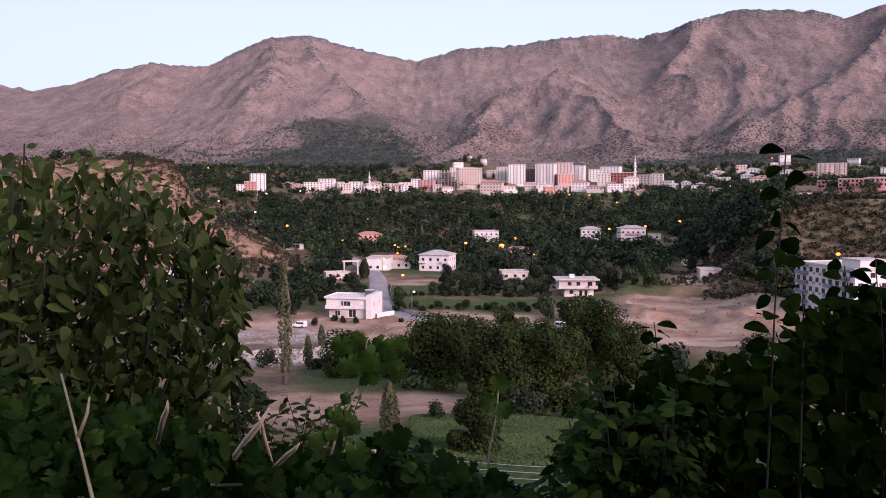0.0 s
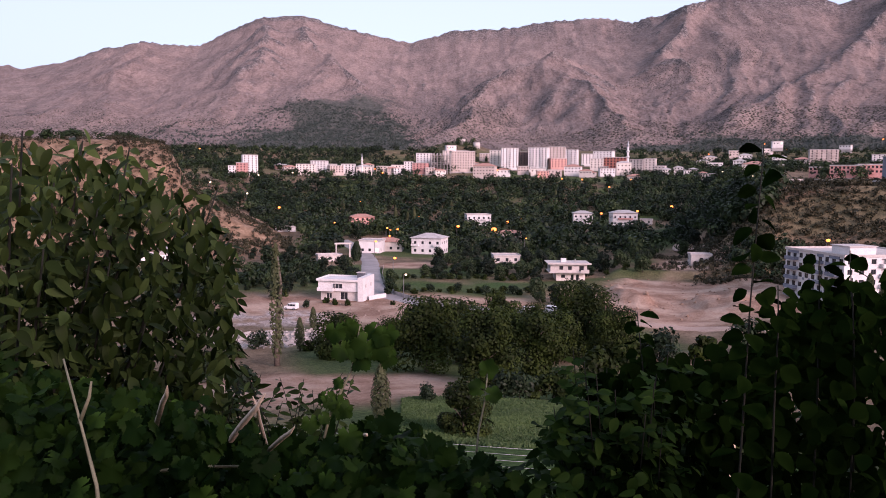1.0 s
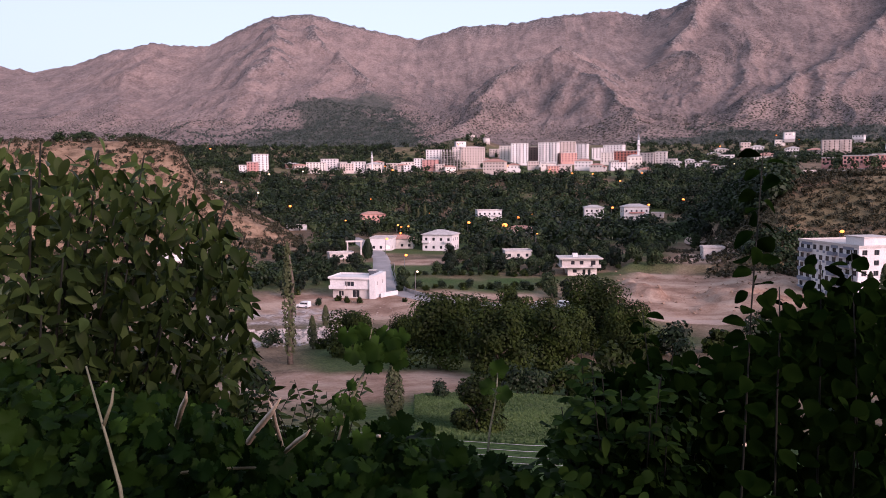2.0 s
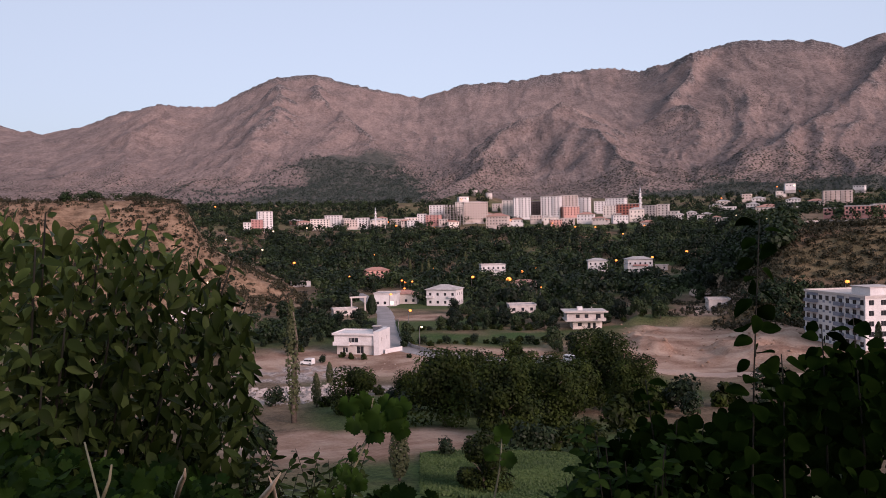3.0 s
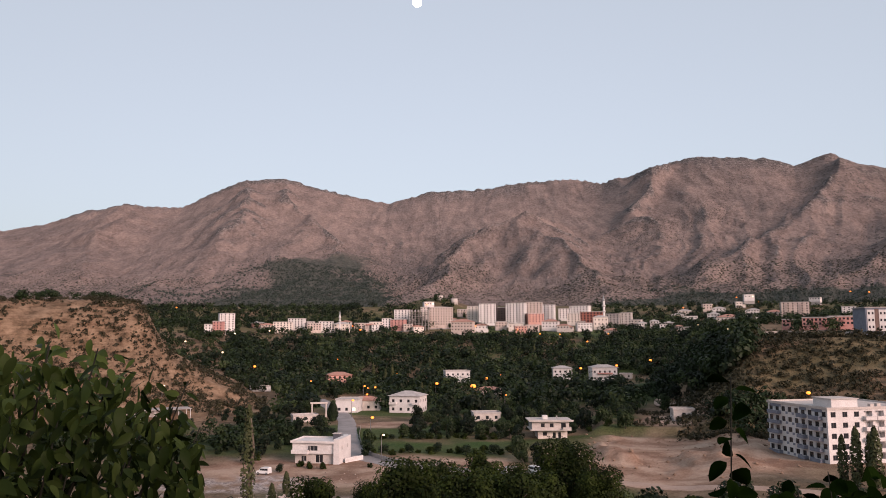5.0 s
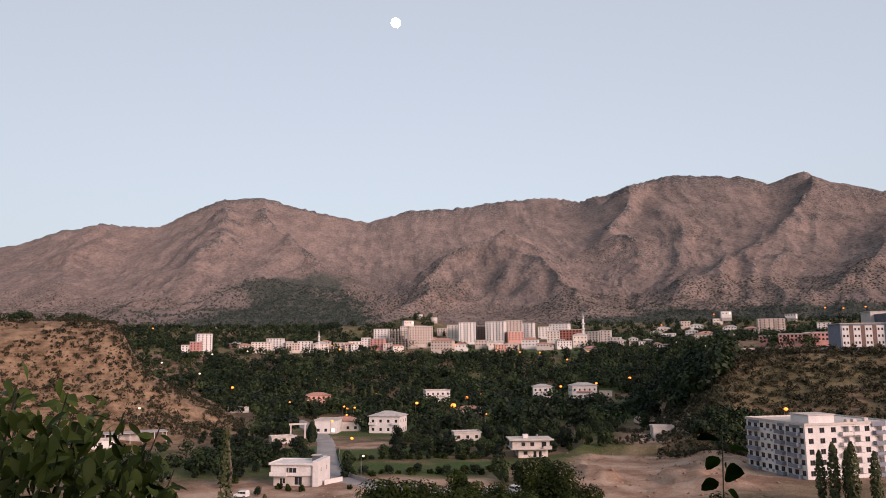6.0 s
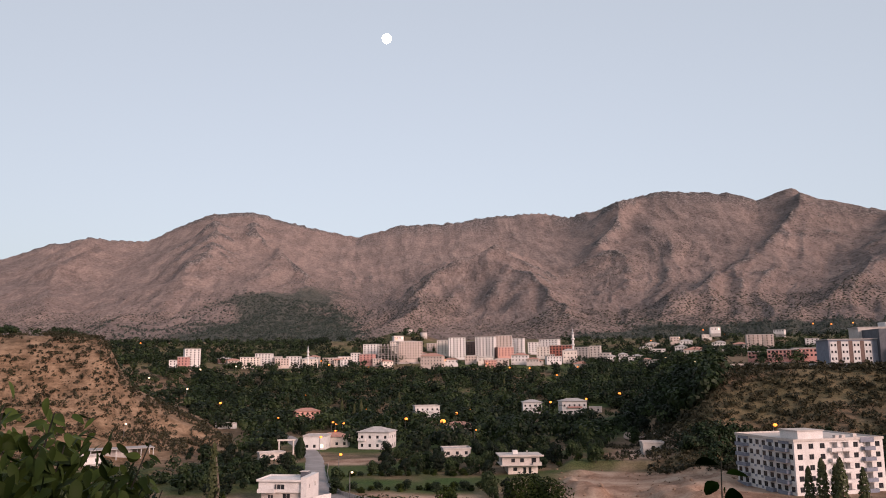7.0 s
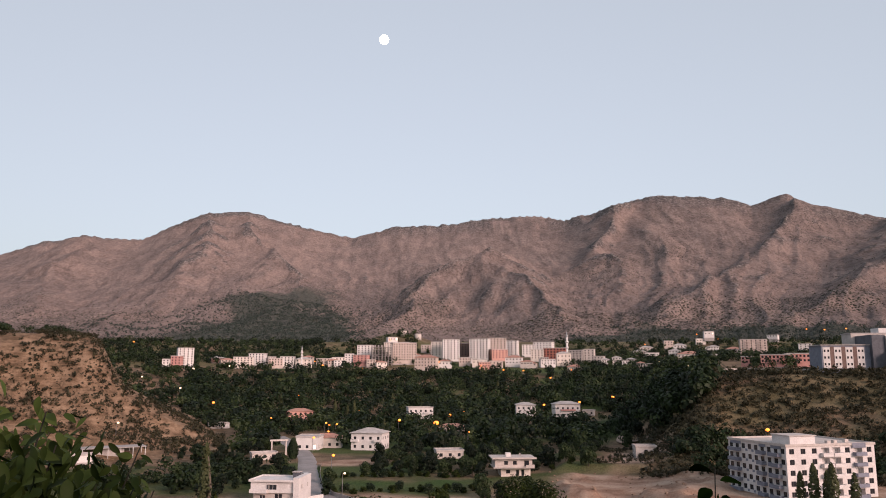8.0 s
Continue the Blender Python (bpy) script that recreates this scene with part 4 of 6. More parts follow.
# houses among the orchards
def storey(base, name, w, dep, z0, z1, mat, openings, x=0.0, y=0.0, glazed=True):
    """One storey as a hollow box of walls; openings: side (0 front, 1 right, 3 left), centre, width, sill, head."""
    verts, faces = [], []
    sides = [(w, pose(x, y - dep / 2, z0)), (dep, pose(x + w / 2, y, z0, 0, 0, 90)), (w, pose(x, y + dep / 2, z0, 0, 0, 180)), (dep, pose(x - w / 2, y, z0, 0, 0, -90))]
    for si, (width, m) in enumerate(sides):
        holes = [(c - k / 2, c + k / 2, lo, hi, 0.25) for o, c, k, lo, hi in openings if o == si]
        facade(verts, faces, width, z1 - z0, holes, m)
        for c0, c1, lo, hi, _ in holes:
            fm, pm = window_meshes(c1 - c0, hi - lo, FRAME, True)
            at_ = m @ Matrix.Translation(((c0 + c1) / 2, 0.2, lo))
            if glazed:
                piece("pane", pm, None, piece("window", fm, None, base, m=at_))
            else:
                # dark sheet added to stand for the shade inside an unglazed hole
                part("opening", boxes((c0 + 0.02, c1 - 0.02, 0.24, 0.246, lo + 0.02, hi - 0.02)), GLASS, base).matrix_basis = m
    i = len(verts)
    for z in (z0, z1):
        verts.extend([(x - w / 2, y - dep / 2, z), (x + w / 2, y - dep / 2, z), (x + w / 2, y + dep / 2, z), (x - w / 2, y + dep / 2, z)])
    faces.extend([(i + 3, i + 2, i + 1, i), (i + 4, i + 5, i + 6, i + 7)])
    return piece(name, mesh_from(name, verts, faces, WALLS[mat]), None, base)


white_house = root("house", at(-6.9, 221, -20), "white two-storey roadside house with flat roof and taller end wall", "house")
storey(white_house, "ground_storey", 11.0, 8.0, -3.0, 2.6, "pale", ((0, -3.0, 1.6, 3.4, 4.9), (0, 1.5, 2.2, 3.1, 5.3)))
storey(white_house, "upper_storey", 12.0, 9.2, 2.602, 5.5, "white", ((0, 0.2, 2.2, 0.75, 2.15), (3, 0.0, 1.3, 0.8, 2.1)), x=-0.1)
part("balcony", boxes((-6.0, -1.2, -5.9, -4.603, 2.62, 2.8), (-6.0, -1.2, -5.9, -5.75, 2.8, 3.6), (-6.0, -5.85, -5.75, -4.603, 2.8, 3.6), (-1.35, -1.2, -5.75, -4.603, 2.8, 3.6)), WALLS["white"], white_house)
part("shutter", boxes((-1.45, -0.95, -4.78, -4.703, 3.35, 4.75), bevel=0.01), FRAME_DARK, white_house)
part("roof", boxes((-6.5, 6.0, -5.3, 4.9, 5.502, 5.72), (-6.5, 6.0, -5.3, -5.1, 5.72, 6.1), (-6.5, 6.0, 4.7, 4.9, 5.72, 6.1), (-6.5, -6.3, -5.1, 4.7, 5.72, 6.1), bevel=0.02), WALLS["white"], white_house)
storey(white_house, "end_wing", 1.6, 10.4, -3.0, 6.7, "white", ((1, -2.5, 1.0, 6.5, 7.7), (1, 2.2, 1.0, 6.5, 7.7)), x=6.81)

bare_house = root("house", at(9.95, 269, 8), "bare concrete two-storey house with overhanging upper floor", "house")
storey(bare_house, "ground_storey", 10.0, 8.0, -1.0, 2.9, "cream", ((0, 0.6, 1.0, 1.1, 3.1), (0, 2.4, 1.0, 1.1, 3.1), (0, -2.6, 1.4, 1.9, 3.1)), x=0.9, y=0.9, glazed=False)
part("floor_slab", boxes((-6.9, 6.9, -5.9, 5.0, 2.902, 3.14), (4.0, 6.9, -5.9, -5.75, 3.14, 4.0), (6.75, 6.9, -5.75, -3.0, 3.14, 4.0), bevel=0.02), WALLS["pale"], bare_house)
storey(bare_house, "upper_storey", 12.6, 9.6, 3.142, 5.9, "pale", ((0, -2.6, 1.3, 0.8, 2.1), (0, 0.4, 1.3, 0.8, 2.1), (0, 4.4, 1.6, 0.3, 2.2), (3, -1.5, 1.3, 0.8, 2.1), (3, 2.0, 1.3, 0.8, 2.1)), glazed=False)
part("roof_slab", boxes((-7.4, 7.6, -6.2, 5.6, 5.902, 6.2), (-7.4, 7.6, -6.2, -6.0, 6.2, 6.45), bevel=0.02), WALLS["pale"], bare_house)
part("roof_tank", boxes((-2.2, -0.4, -1.0, 0.8, 6.202, 7.5), bevel=0.05), WALLS["white"], bare_house)
part("roof_stub", boxes((3.0, 3.4, 2.0, 2.4, 6.202, 7.1)), WALLS["grey"], bare_house)
building("house", "white villa with hipped roof and balconies", -0.4, 356, 14.5, 11, 7.4, 2, 4, "white", turn=-18, roof="hip", balconies=(0, 3), side=3, category="house")
building("house", "red tiled pink house among trees", -5.55, 516, 16.0, 10, 5.6, 2, 5, "pink", turn=8, roof="tile", category="house")
building("house", "white roadside depot with red tiled roof", -4.75, 357, 10.0, 12, 5.6, 1, 3, "white", turn=-12, roof="flat", category="house", lit=((0, 2, 0),))
building("house", "long low house under a red tiled roof", -3.55, 366, 14.0, 9, 4.6, 1, 4, "cream", turn=-6, roof="tile", category="house", lit=((0, 1, 0),))
building("house", "white house with pale roof among orchards", 3.2, 517, 16.5, 10, 7.2, 2, 5, "white", turn=10, roof="flat", balconies=(1, 3), category="house")
building("house", "low shed under a rusty tiled roof", 5.6, 440, 13.5, 8, 2.8, 1, 4, "beige", turn=-9, roof="tile", category="shed")
building("house", "low white flat-roofed house among bushes", 5.35, 320, 11.0, 8, 3.0, 1, 3, "pale", turn=9, category="house")
building("house", "white house with wide flat roof among trees", 11.0, 532, 13.0, 9, 7.5, 2, 4, "white", turn=6, roof="hip", category="house")
building("house", "white house with red balcony band and flat roof", 13.95, 530, 17.0, 10, 8.5, 2, 5, "white", turn=16, roof="hip", balconies=(1, 2, 3), band="salmon", category="house")
building("hut", "small cream hut between trees", -8.6, 520, 9.0, 6, 2.8, 1, 2, "cream", turn=4, category="hut")
building("hut", "small grey hut beside a lane", 8.6, 470, 8.0, 6, 2.8, 1, 2, "pale", turn=-14, roof="tile", category="hut")
building("hut", "small white hut on the valley side", 20.6, 520, 7.0, 5, 2.6, 1, 2, "white", turn=5, category="hut")
building("hut", "small concrete pump house on bare earth", 19.4, 300, 7.5, 6, 3.2, 1, 1, "pale", turn=12, category="hut")
building("hut", "low cream hut above the houses", 15.6, 540, 8.0, 6, 3.0, 1, 2, "pale", turn=-5, category="hut")

# chimney and stair head on the white house
stair = root("roof_room", white_house.matrix_basis @ pose(4.6, 2.0, 5.72), "small dark chimney box on a flat roof", "chimney")
part("shaft", boxes((-0.9, 0.9, -0.9, 0.9, 0, 1.6), bevel=0.05), WALLS["dark"], stair)
part("cap", boxes((-1.1, 1.1, -1.1, 1.1, 1.6, 1.75)), WALLS["pale"], stair)

# the new apartment block
BX, BY, AW, AD = 118.1, 209.2, 28.0, 24.3
apt_az, apt_d = math.degrees(math.atan2(BX, BY)), math.hypot(BX, BY)
apt = building("apartment_block", "new white and blue-grey apartment block with balconies", apt_az, apt_d, AW, AD, 13.6, 5, 8, "white", turn=10 + apt_az, side=9,
               size=(1.5, 1.35), fancy=True, frame_mat=FRAME_DARK, hollow=(3, 4, 6), z=-32.9, band="pale")
SIDE_BAYS = ((8.7, 2.3), (-2.8, 1.35), (-8.3, 2.0))
for f in range(5):
    z0 = f * 2.72
    y0, y1 = -AD / 2 - 1.2, -AD / 2 - 0.003
    for x, wide, tone in ((-1.75, 1.65, "white"), (1.75, 1.65, "white"), (8.75, 1.75, "bluegrey")):
        part("balcony", boxes((x - wide, x + wide, y0, y1, z0, z0 + 0.16), (x - wide, x + wide, y0, y0 + 0.12, z0 + 0.16, z0 + 0.95), (x - wide, x - wide + 0.12, y0 + 0.12, y1, z0 + 0.16, z0 + 0.95), (x + wide - 0.12, x + wide, y0 + 0.12, y1, z0 + 0.16, z0 + 0.95)), WALLS[tone], apt)
    x0, x1 = -AW / 2 - 1.3, -AW / 2 - 0.003
    for y, wide in SIDE_BAYS:
        part("balcony", boxes((x0, x1, y - wide, y + wide, z0, z0 + 0.16), (x0, x0 + 0.12, y - wide, y + wide, z0 + 0.16, z0 + 0.95), (x0 + 0.12, x1, y - wide, y - wide + 0.12, z0 + 0.16, z0 + 0.95), (x0 + 0.12, x1, y + wide - 0.12, y + wide, z0 + 0.16, z0 + 0.95)), WALLS["bluegrey"], apt)
    for y in (4.0, 1.4, -0.6, -5.4):
        part("cladding", boxes((-AW / 2 - 0.06, -AW / 2 - 0.004, y - 0.45, y + 0.45, z0 + 0.2, z0 + 0.85)), WALLS["bluegrey"], apt)
for y, wide in SIDE_BAYS:
    part("cladding", boxes((-AW / 2 - 0.12, -AW / 2 - 0.004, y - wide, y + wide, 12.8, 13.6)), WALLS["bluegrey"], apt)
part("cladding", boxes((6.6, 10.9, -AD / 2 - 0.4, -AD / 2 - 0.26, 12.9, 14.2)), WALLS["bluegrey"], apt, "blue-grey eaves panel")
part("stair_tower", boxes((-10.5, -2.5, -9.5, -2.5, 13.83, 16.0), bevel=0.05), WALLS["white"], apt)
part("stair_roof", boxes((-10.8, -2.2, -9.8, -2.2, 16.0, 16.22)), WALLS["pale"], apt)
for x, y in ((1.5, -9.5), (4.0, -9.0), (9.5, -7)):
    part("vent_box", boxes((x - 0.6, x + 0.6, y - 0.5, y + 0.5, 13.83, 14.7), bevel=0.03), WALLS["pale"], apt)

# the hospital on the plateau
hosp = root("hospital", at(32.3, 372, 22.0, 0.2) @ Matrix.Diagonal((0.76, 0.76, 0.76, 1)), "grey and white public building with dark cladding", "hospital")
part("wing", boxes((-13, 13, -9, 9, -3, 14.2)), WALLS["bluegrey"], hosp)
part("wing_roof", boxes((-13.6, 13.6, -9.6, 9.6, 14.2, 14.7)), ROOFING, hosp)
for k in range(4):
    x = -10.4 + 6.1 * k
    part("panel", boxes((x - 1.9, x + 1.9, -9.2, -9.003, 1.6, 13.2)), WALLS["white"], hosp)
    if k < 3:
        part("panel", boxes((x + 2.0, x + 4.1, -9.15, -9.003, 1.2, 13.6)), WALLS["brown"], hosp, "brown cladding strip")
    for f in range(3):
        for dx in (-0.95, 0.95):
            part("window", boxes((x + dx - 0.45, x + dx + 0.45, -9.26, -9.203, 3.2 + 3.7 * f, 4.5 + 3.7 * f)), GLASS, hosp)
for k in range(8):
    part("window", boxes((-11.6 + 3.1 * k - 0.9, -11.6 + 3.1 * k + 0.9, -9.1, -9.003, 0.1, 0.9)), GLASS, hosp)
part("tower", boxes((13.05, 20, -12, 10, -3, 20.0)), WALLS["dark"], hosp)
part("main_block", boxes((20.05, 60, -13, 16, -3, 19.2)), WALLS["grey"], hosp)
part("front_block", boxes((20.5, 60, -19, -13.05, -3, 10.0)), WALLS["white"], hosp)
part("front_roof", boxes((20.2, 60.4, -19.6, -13.1, 10.0, 10.6)), ROOFING, hosp)
for f in range(2):
    part("window_band", boxes((22, 58, -19.08, -19.003, 2.2 + 4.0 * f, 4.0 + 4.0 * f)), GLASS, hosp)
part("lit_window", boxes((25, 27, -19.12, -19.083, 2.5, 3.8)), WARM, hosp)
part("upper_block", boxes((11, 58, 9.05, 22, -3, 21.5)), WALLS["pale"], hosp)
part("upper_roof", boxes((10.6, 58.4, 8.7, 22.4, 21.5, 22.0)), ROOFING, hosp)
part("penthouse", boxes((27, 39, 10, 20, 22.0, 24.8)), WALLS["white"], hosp)
for k in range(6):
    part("window", boxes((14 + 2.0 * k, 15.3 + 2.0 * k, 8.95, 9.047, 17.6, 19.6)), GLASS, hosp)

# walls along the plateau and the road
def wall_run(name, label, points, height, thick, mat):
    vs, fs = [], []
    for az, d in points:
        x, y = d * math.sin(radians(az)), d * math.cos(radians(az))
        z = float(ground_z(x, y))
        ux, uy = math.sin(radians(az)), math.cos(radians(az))
        for s in (0, thick):
            vs += [(x + s * ux, y + s * uy, z - 1.0), (x + s * ux, y + s * uy, z + height)]
    for i in range(len(points) - 1):
        a = 4 * i
        fs += [(a, a + 4, a + 5, a + 1), (a + 2, a + 3, a + 7, a + 6), (a + 1, a + 5, a + 7, a + 3)]
    fs += [(0, 1, 3, 2), (len(vs) - 4, len(vs) - 2, len(vs) - 1, len(vs) - 3)]
    return tagged(new(name, mesh_from(name, vs, fs, mat)), label, "wall", kind="structure")


wall_run("wall_plateau", "low pale concrete wall on the plateau edge", [(24 + 0.5 * k, 366 - 2.0 * math.sin(k)) for k in range(30)], 1.7, 0.3, WALLS["pale"])
wall_run("wall_road", "low grey retaining wall beside the road", [(-3.9, 300), (-4.0, 270), (-3.75, 243), (-3.0, 226), (-1.6, 214), (0, 208.5), (2.0, 206.5)], 1.0, 0.4, WALLS["grey"])
wall_run("wall_yard", "short white wall beside the house", [(-5.0, 216), (-4.3, 219), (-3.7, 220)], 1.3, 0.3, WALLS["white"])


def strip(name, label, points, width, mat, lift=0.07, category="road"):
    """A road on the ground: its centre line in bearings and distances, drawn smoothly."""
    pts = np.array([(d * math.sin(radians(a)), d * math.cos(radians(a))) for a, d in points])
    s = np.linspace(0, len(pts) - 1, 14 * len(pts))
    i = np.clip(s.astype(int), 0, len(pts) - 2)
    f = (s - i)[:, None]
    p0, p1, p2, p3 = pts[np.maximum(i - 1, 0)], pts[i], pts[i + 1], pts[np.minimum(i + 2, len(pts) - 1)]
    c = 0.5 * ((2 * p1) + (p2 - p0) * f + (2 * p0 - 5 * p1 + 4 * p2 - p3) * f ** 2 + (3 * p1 - p0 - 3 * p2 + p3) * f ** 3)
    t = np.gradient(c, axis=0)
    n = np.stack([-t[:, 1], t[:, 0]], 1) / np.linalg.norm(t, axis=1)[:, None]
    cols = np.linspace(-0.5, 0.5, 7) * width
    xy = c[:, None, :] + n[:, None, :] * cols[None, :, None]
    z = ground_z(xy[..., 0], xy[..., 1])
    z = z.max(axis=1, keepdims=True) * 0.6 + z * 0.4 + lift
    z[:, 0] -= 0.5
    z[:, -1] -= 0.5
    v = np.concatenate([xy, z[..., None]], 2).reshape(-1, 3)
    r, k = xy.shape[:2]
    fs = [(a * k + b, a * k + b + 1, (a + 1) * k + b + 1, (a + 1) * k + b) for a in range(r - 1) for b in range(k - 1)]
    return tagged(new(name, mesh_from(name, v, fs, mat, flat=False)), label, category, kind="structure")


ASPHALT = surface("worn_asphalt", (0.2, 0.185, 0.185), (0.29, 0.27, 0.27), 0.15, 0.85, fine=3.0, relief=0.01)
DIRT = surface("beaten_earth", (0.3, 0.21, 0.165), (0.4, 0.295, 0.24), 0.12, 0.95, fine=2.0, relief=0.04)
strip("road", "worn grey asphalt road curving into the valley", [(-7.0, 420), (-5.9, 372), (-5.05, 330), (-4.9, 290), (-4.75, 255), (-3.9, 229), (-2.0, 214), (0.5, 205), (3.4, 201), (7, 199), (11, 197)], 9.5, ASPHALT)
strip("road_dirt", "pale beaten earth road across the valley", [(9, 192), (12, 190), (15, 188), (19, 185), (23, 181), (28, 178), (36, 176)], 7.0, DIRT, 0.12)
strip("road_lane", "pale dirt lane winding up the valley side", [(17.5, 290), (19.5, 320), (19.8, 345), (18.6, 368), (17.8, 395), (17.9, 420)], 4.0, DIRT, 0.25)

# gate frame and sheds left of the road
gate = root("gate_frame", at(-6.95, 335, 10), "pale concrete gate frame beside the road", "gate")
part("post", boxes((-3.3, -2.7, -0.3, 0.3, -1, 5.6), bevel=0.04), WALLS["pale"], gate)
part("post", boxes((2.7, 3.3, -0.3, 0.3, -1, 5.6), bevel=0.04), WALLS["pale"], gate)
part("beam", boxes((-3.8, 3.8, -0.4, 0.4, 5.6, 6.3), bevel=0.04), WALLS["pale"], gate)
building("shed", "low white shed beside the gate", -8.0, 322, 10.0, 5, 2.4, 1, 3, "pale", turn=12, category="shed")
canopy = root("canopy", at(-18.0, 338, 8), "wide flat grey roof on thin posts", "canopy")
part("roof", boxes((-12, 12, -5, 5, 2.6, 2.9), bevel=0.06), WALLS["grey"], canopy)
for k in range(6):
    part("post", boxes((-11.5 + 4.6 * k - 0.12, -11.5 + 4.6 * k + 0.12, -4.6, -4.36, -1.5, 2.6)), METAL, canopy)
    part("post", boxes((-11.5 + 4.6 * k - 0.12, -11.5 + 4.6 * k + 0.12, 4.36, 4.6, -1.5, 2.6)), METAL, canopy)
part("cabin", boxes((-6, 4, -2, 4, -1.0, 2.3), bevel=0.04), WALLS["grey"], canopy)
building("shed", "low white shed under the hill", -20.2, 328, 12.0, 6, 2.6, 1, 3, "white", turn=4, category="shed")
building("shed", "small white roof behind the hill foot", -11.2, 470, 12.0, 6, 2.6, 1, 2, "white", turn=4, category="shed")

# parked vans
PAINT = surface("white_car_paint", (0.62, 0.62, 0.62), (0.7, 0.7, 0.7), 0.8, 0.25, spec=0.6)
RUBBER = surface("tyre_rubber", (0.02, 0.02, 0.02), (0.035, 0.035, 0.035), 6.0, 0.85)
RIM = surface("wheel_rim", (0.35, 0.35, 0.36), (0.5, 0.5, 0.5), 6.0, 0.4, 0.8)
LAMP_GLASS = surface("headlight_glass", (0.55, 0.55, 0.55), (0.7, 0.7, 0.7), 9.0, 0.1, spec=0.7)


def profile_body(name, outline, width, mat, parent, inset=0.12):
    """A vehicle body from its side outline, narrower towards the roof."""
    top = max(p[1] for p in outline)
    vs, fs = [], []
    n = len(outline)
    for side in (-1, 1):
        for x, z in outline:
            vs.append((x, side * (width / 2 - inset * max(0, (z - 0.9) / (top - 0.9))), z))
    fs.append(tuple(range(n)))
    fs.append(tuple(range(2 * n - 1, n - 1, -1)))
    for i in range(n):
        j = (i + 1) % n
        fs.append((j, i, n + i, n + j))
    bm = bmesh.new()
    me = mesh_from("tmp", vs, fs)
    bm.from_mesh(me)
    bpy.data.meshes.remove(me)
    bmesh.ops.recalc_face_normals(bm, faces=bm.faces)
    bmesh.ops.bevel(bm, geom=list(bm.edges), offset=0.05, segments=2, affect="EDGES")
    return part(name, bm, mat, parent)


def van(az, d, turn, label, length=4.4):
    v = root("van", at(az, d, turn), label, "van", "parked vans")
    k = length / 4.4
    outline = [(-2.2, 0.35), (2.15, 0.35), (2.2, 0.8), (1.95, 1.0), (1.25, 1.12), (0.65, 1.72), (0.3, 1.82), (-2.0, 1.85), (-2.2, 1.6)]
    body = profile_body("body", [(x * k, z) for x, z in outline], 1.8, PAINT, v)
    for side in (-1, 1):
        for x0, x1 in ((-1.9, -1.0), (-0.9, 0.0), (0.1, 0.75)):
            x0, x1 = x0 * k, x1 * k
            y = side * 0.86
            part("window", boxes((x0, x1, min(y, y + side * 0.035), max(y, y + side * 0.035), 1.12, 1.58)), GLASS, v)
        for x in (-1.45 * k, 1.4 * k):
            wheel = piece("wheel", tube_mesh("wheel", [(x, side * 0.72, 0.33), (x, side * 0.93, 0.33)], [0.33, 0.33], 18, RUBBER), None, v)
            piece("rim", tube_mesh("rim", [(x, side * 0.93, 0.33), (x, side * 0.945, 0.33)], [0.2, 0.18], 14, RIM), None, wheel)
        part("headlight", boxes((2.1 * k, 2.22 * k, side * 0.62 - 0.16, side * 0.62 + 0.16, 0.72, 0.9)), LAMP_GLASS, v)
    ws = mesh_from("windscreen", [(1.27 * k, -0.8, 1.13), (1.27 * k, 0.8, 1.13), (0.7 * k, 0.74, 1.72), (0.7 * k, -0.74, 1.72), (1.33 * k, -0.8, 1.13), (1.33 * k, 0.8, 1.13), (0.76 * k, 0.74, 1.73), (0.76 * k, -0.74, 1.73)],
                   [(4, 5, 6, 7), (0, 1, 5, 4), (2, 3, 7, 6), (1, 2, 6, 5), (3, 0, 4, 7)], GLASS)
    piece("windscreen", ws, None, v)


van(7.46, 196, 12, "white panel van parked beside the road trees", 4.9)
van(9.0, 199, -50, "white van parked behind another van", 4.4)
van(-10.8, 204, 150, "small white van parked on bare earth", 3.6)
van(-5.0, 262, 95, "white van standing on the asphalt road", 4.4)

# street lamps
POLE = surface("galvanised_pole", (0.2, 0.2, 0.21), (0.3, 0.3, 0.31), 3.0, 0.5, 0.7)
AMBER, PALE_LIGHT = glow("sodium_light", (1.0, 0.24, 0.035), 0.75), glow("white_light", (1.0, 0.72, 0.45), 0.7)


def street_lamp(az, d, height, bulb=0.55, amber=True, z=None):
    s = root("street_lamp", at(az, d, 0, z), "lit amber street lamp on a steel pole" if amber else "lit white street lamp on a steel pole", "street lamp", "street lamps")
    piece("pole", tube_mesh("pole", [(0, 0, -1), (0, 0, height * 0.7), (0, 0, height), (0.5, -0.3, height + 0.25)], [0.13, 0.1, 0.08, 0.06], 6, POLE), None, s)
    bm = bmesh.new()
    # glowing globe made oversized, in place of the bloom round the lamp
    bmesh.ops.create_icosphere(bm, subdivisions=2, radius=bulb * 1.0, matrix=Matrix.Translation((0.6, -0.4, height + 0.1)) @ Matrix.Diagonal((1, 1, 0.75, 1)))
    part("bulb", bm, AMBER if amber else PALE_LIGHT, s)
    return s

street_lamp(-11.68, 551, 7.0, 1.0, True)
street_lamp(-17.88, 350, 7.0, 0.5, False)
street_lamp(-3.72, 418, 7.0, 0.6, True)
street_lamp(-3.47, 404, 7.0, 0.6, True)
street_lamp(-2.94, 406, 7.0, 0.6, True)
street_lamp(-3.54, 366, 7.0, 0.5, True)
street_lamp(-4.59, 334, 7.0, 0.6, True)
street_lamp(-3.18, 265, 7.0, 0.55, True)
street_lamp(-2.37, 217, 7.0, 0.35, False)
street_lamp(-1.32, 502, 7.0, 0.5, True)
street_lamp(1.64, 430, 7.0, 0.9, True)
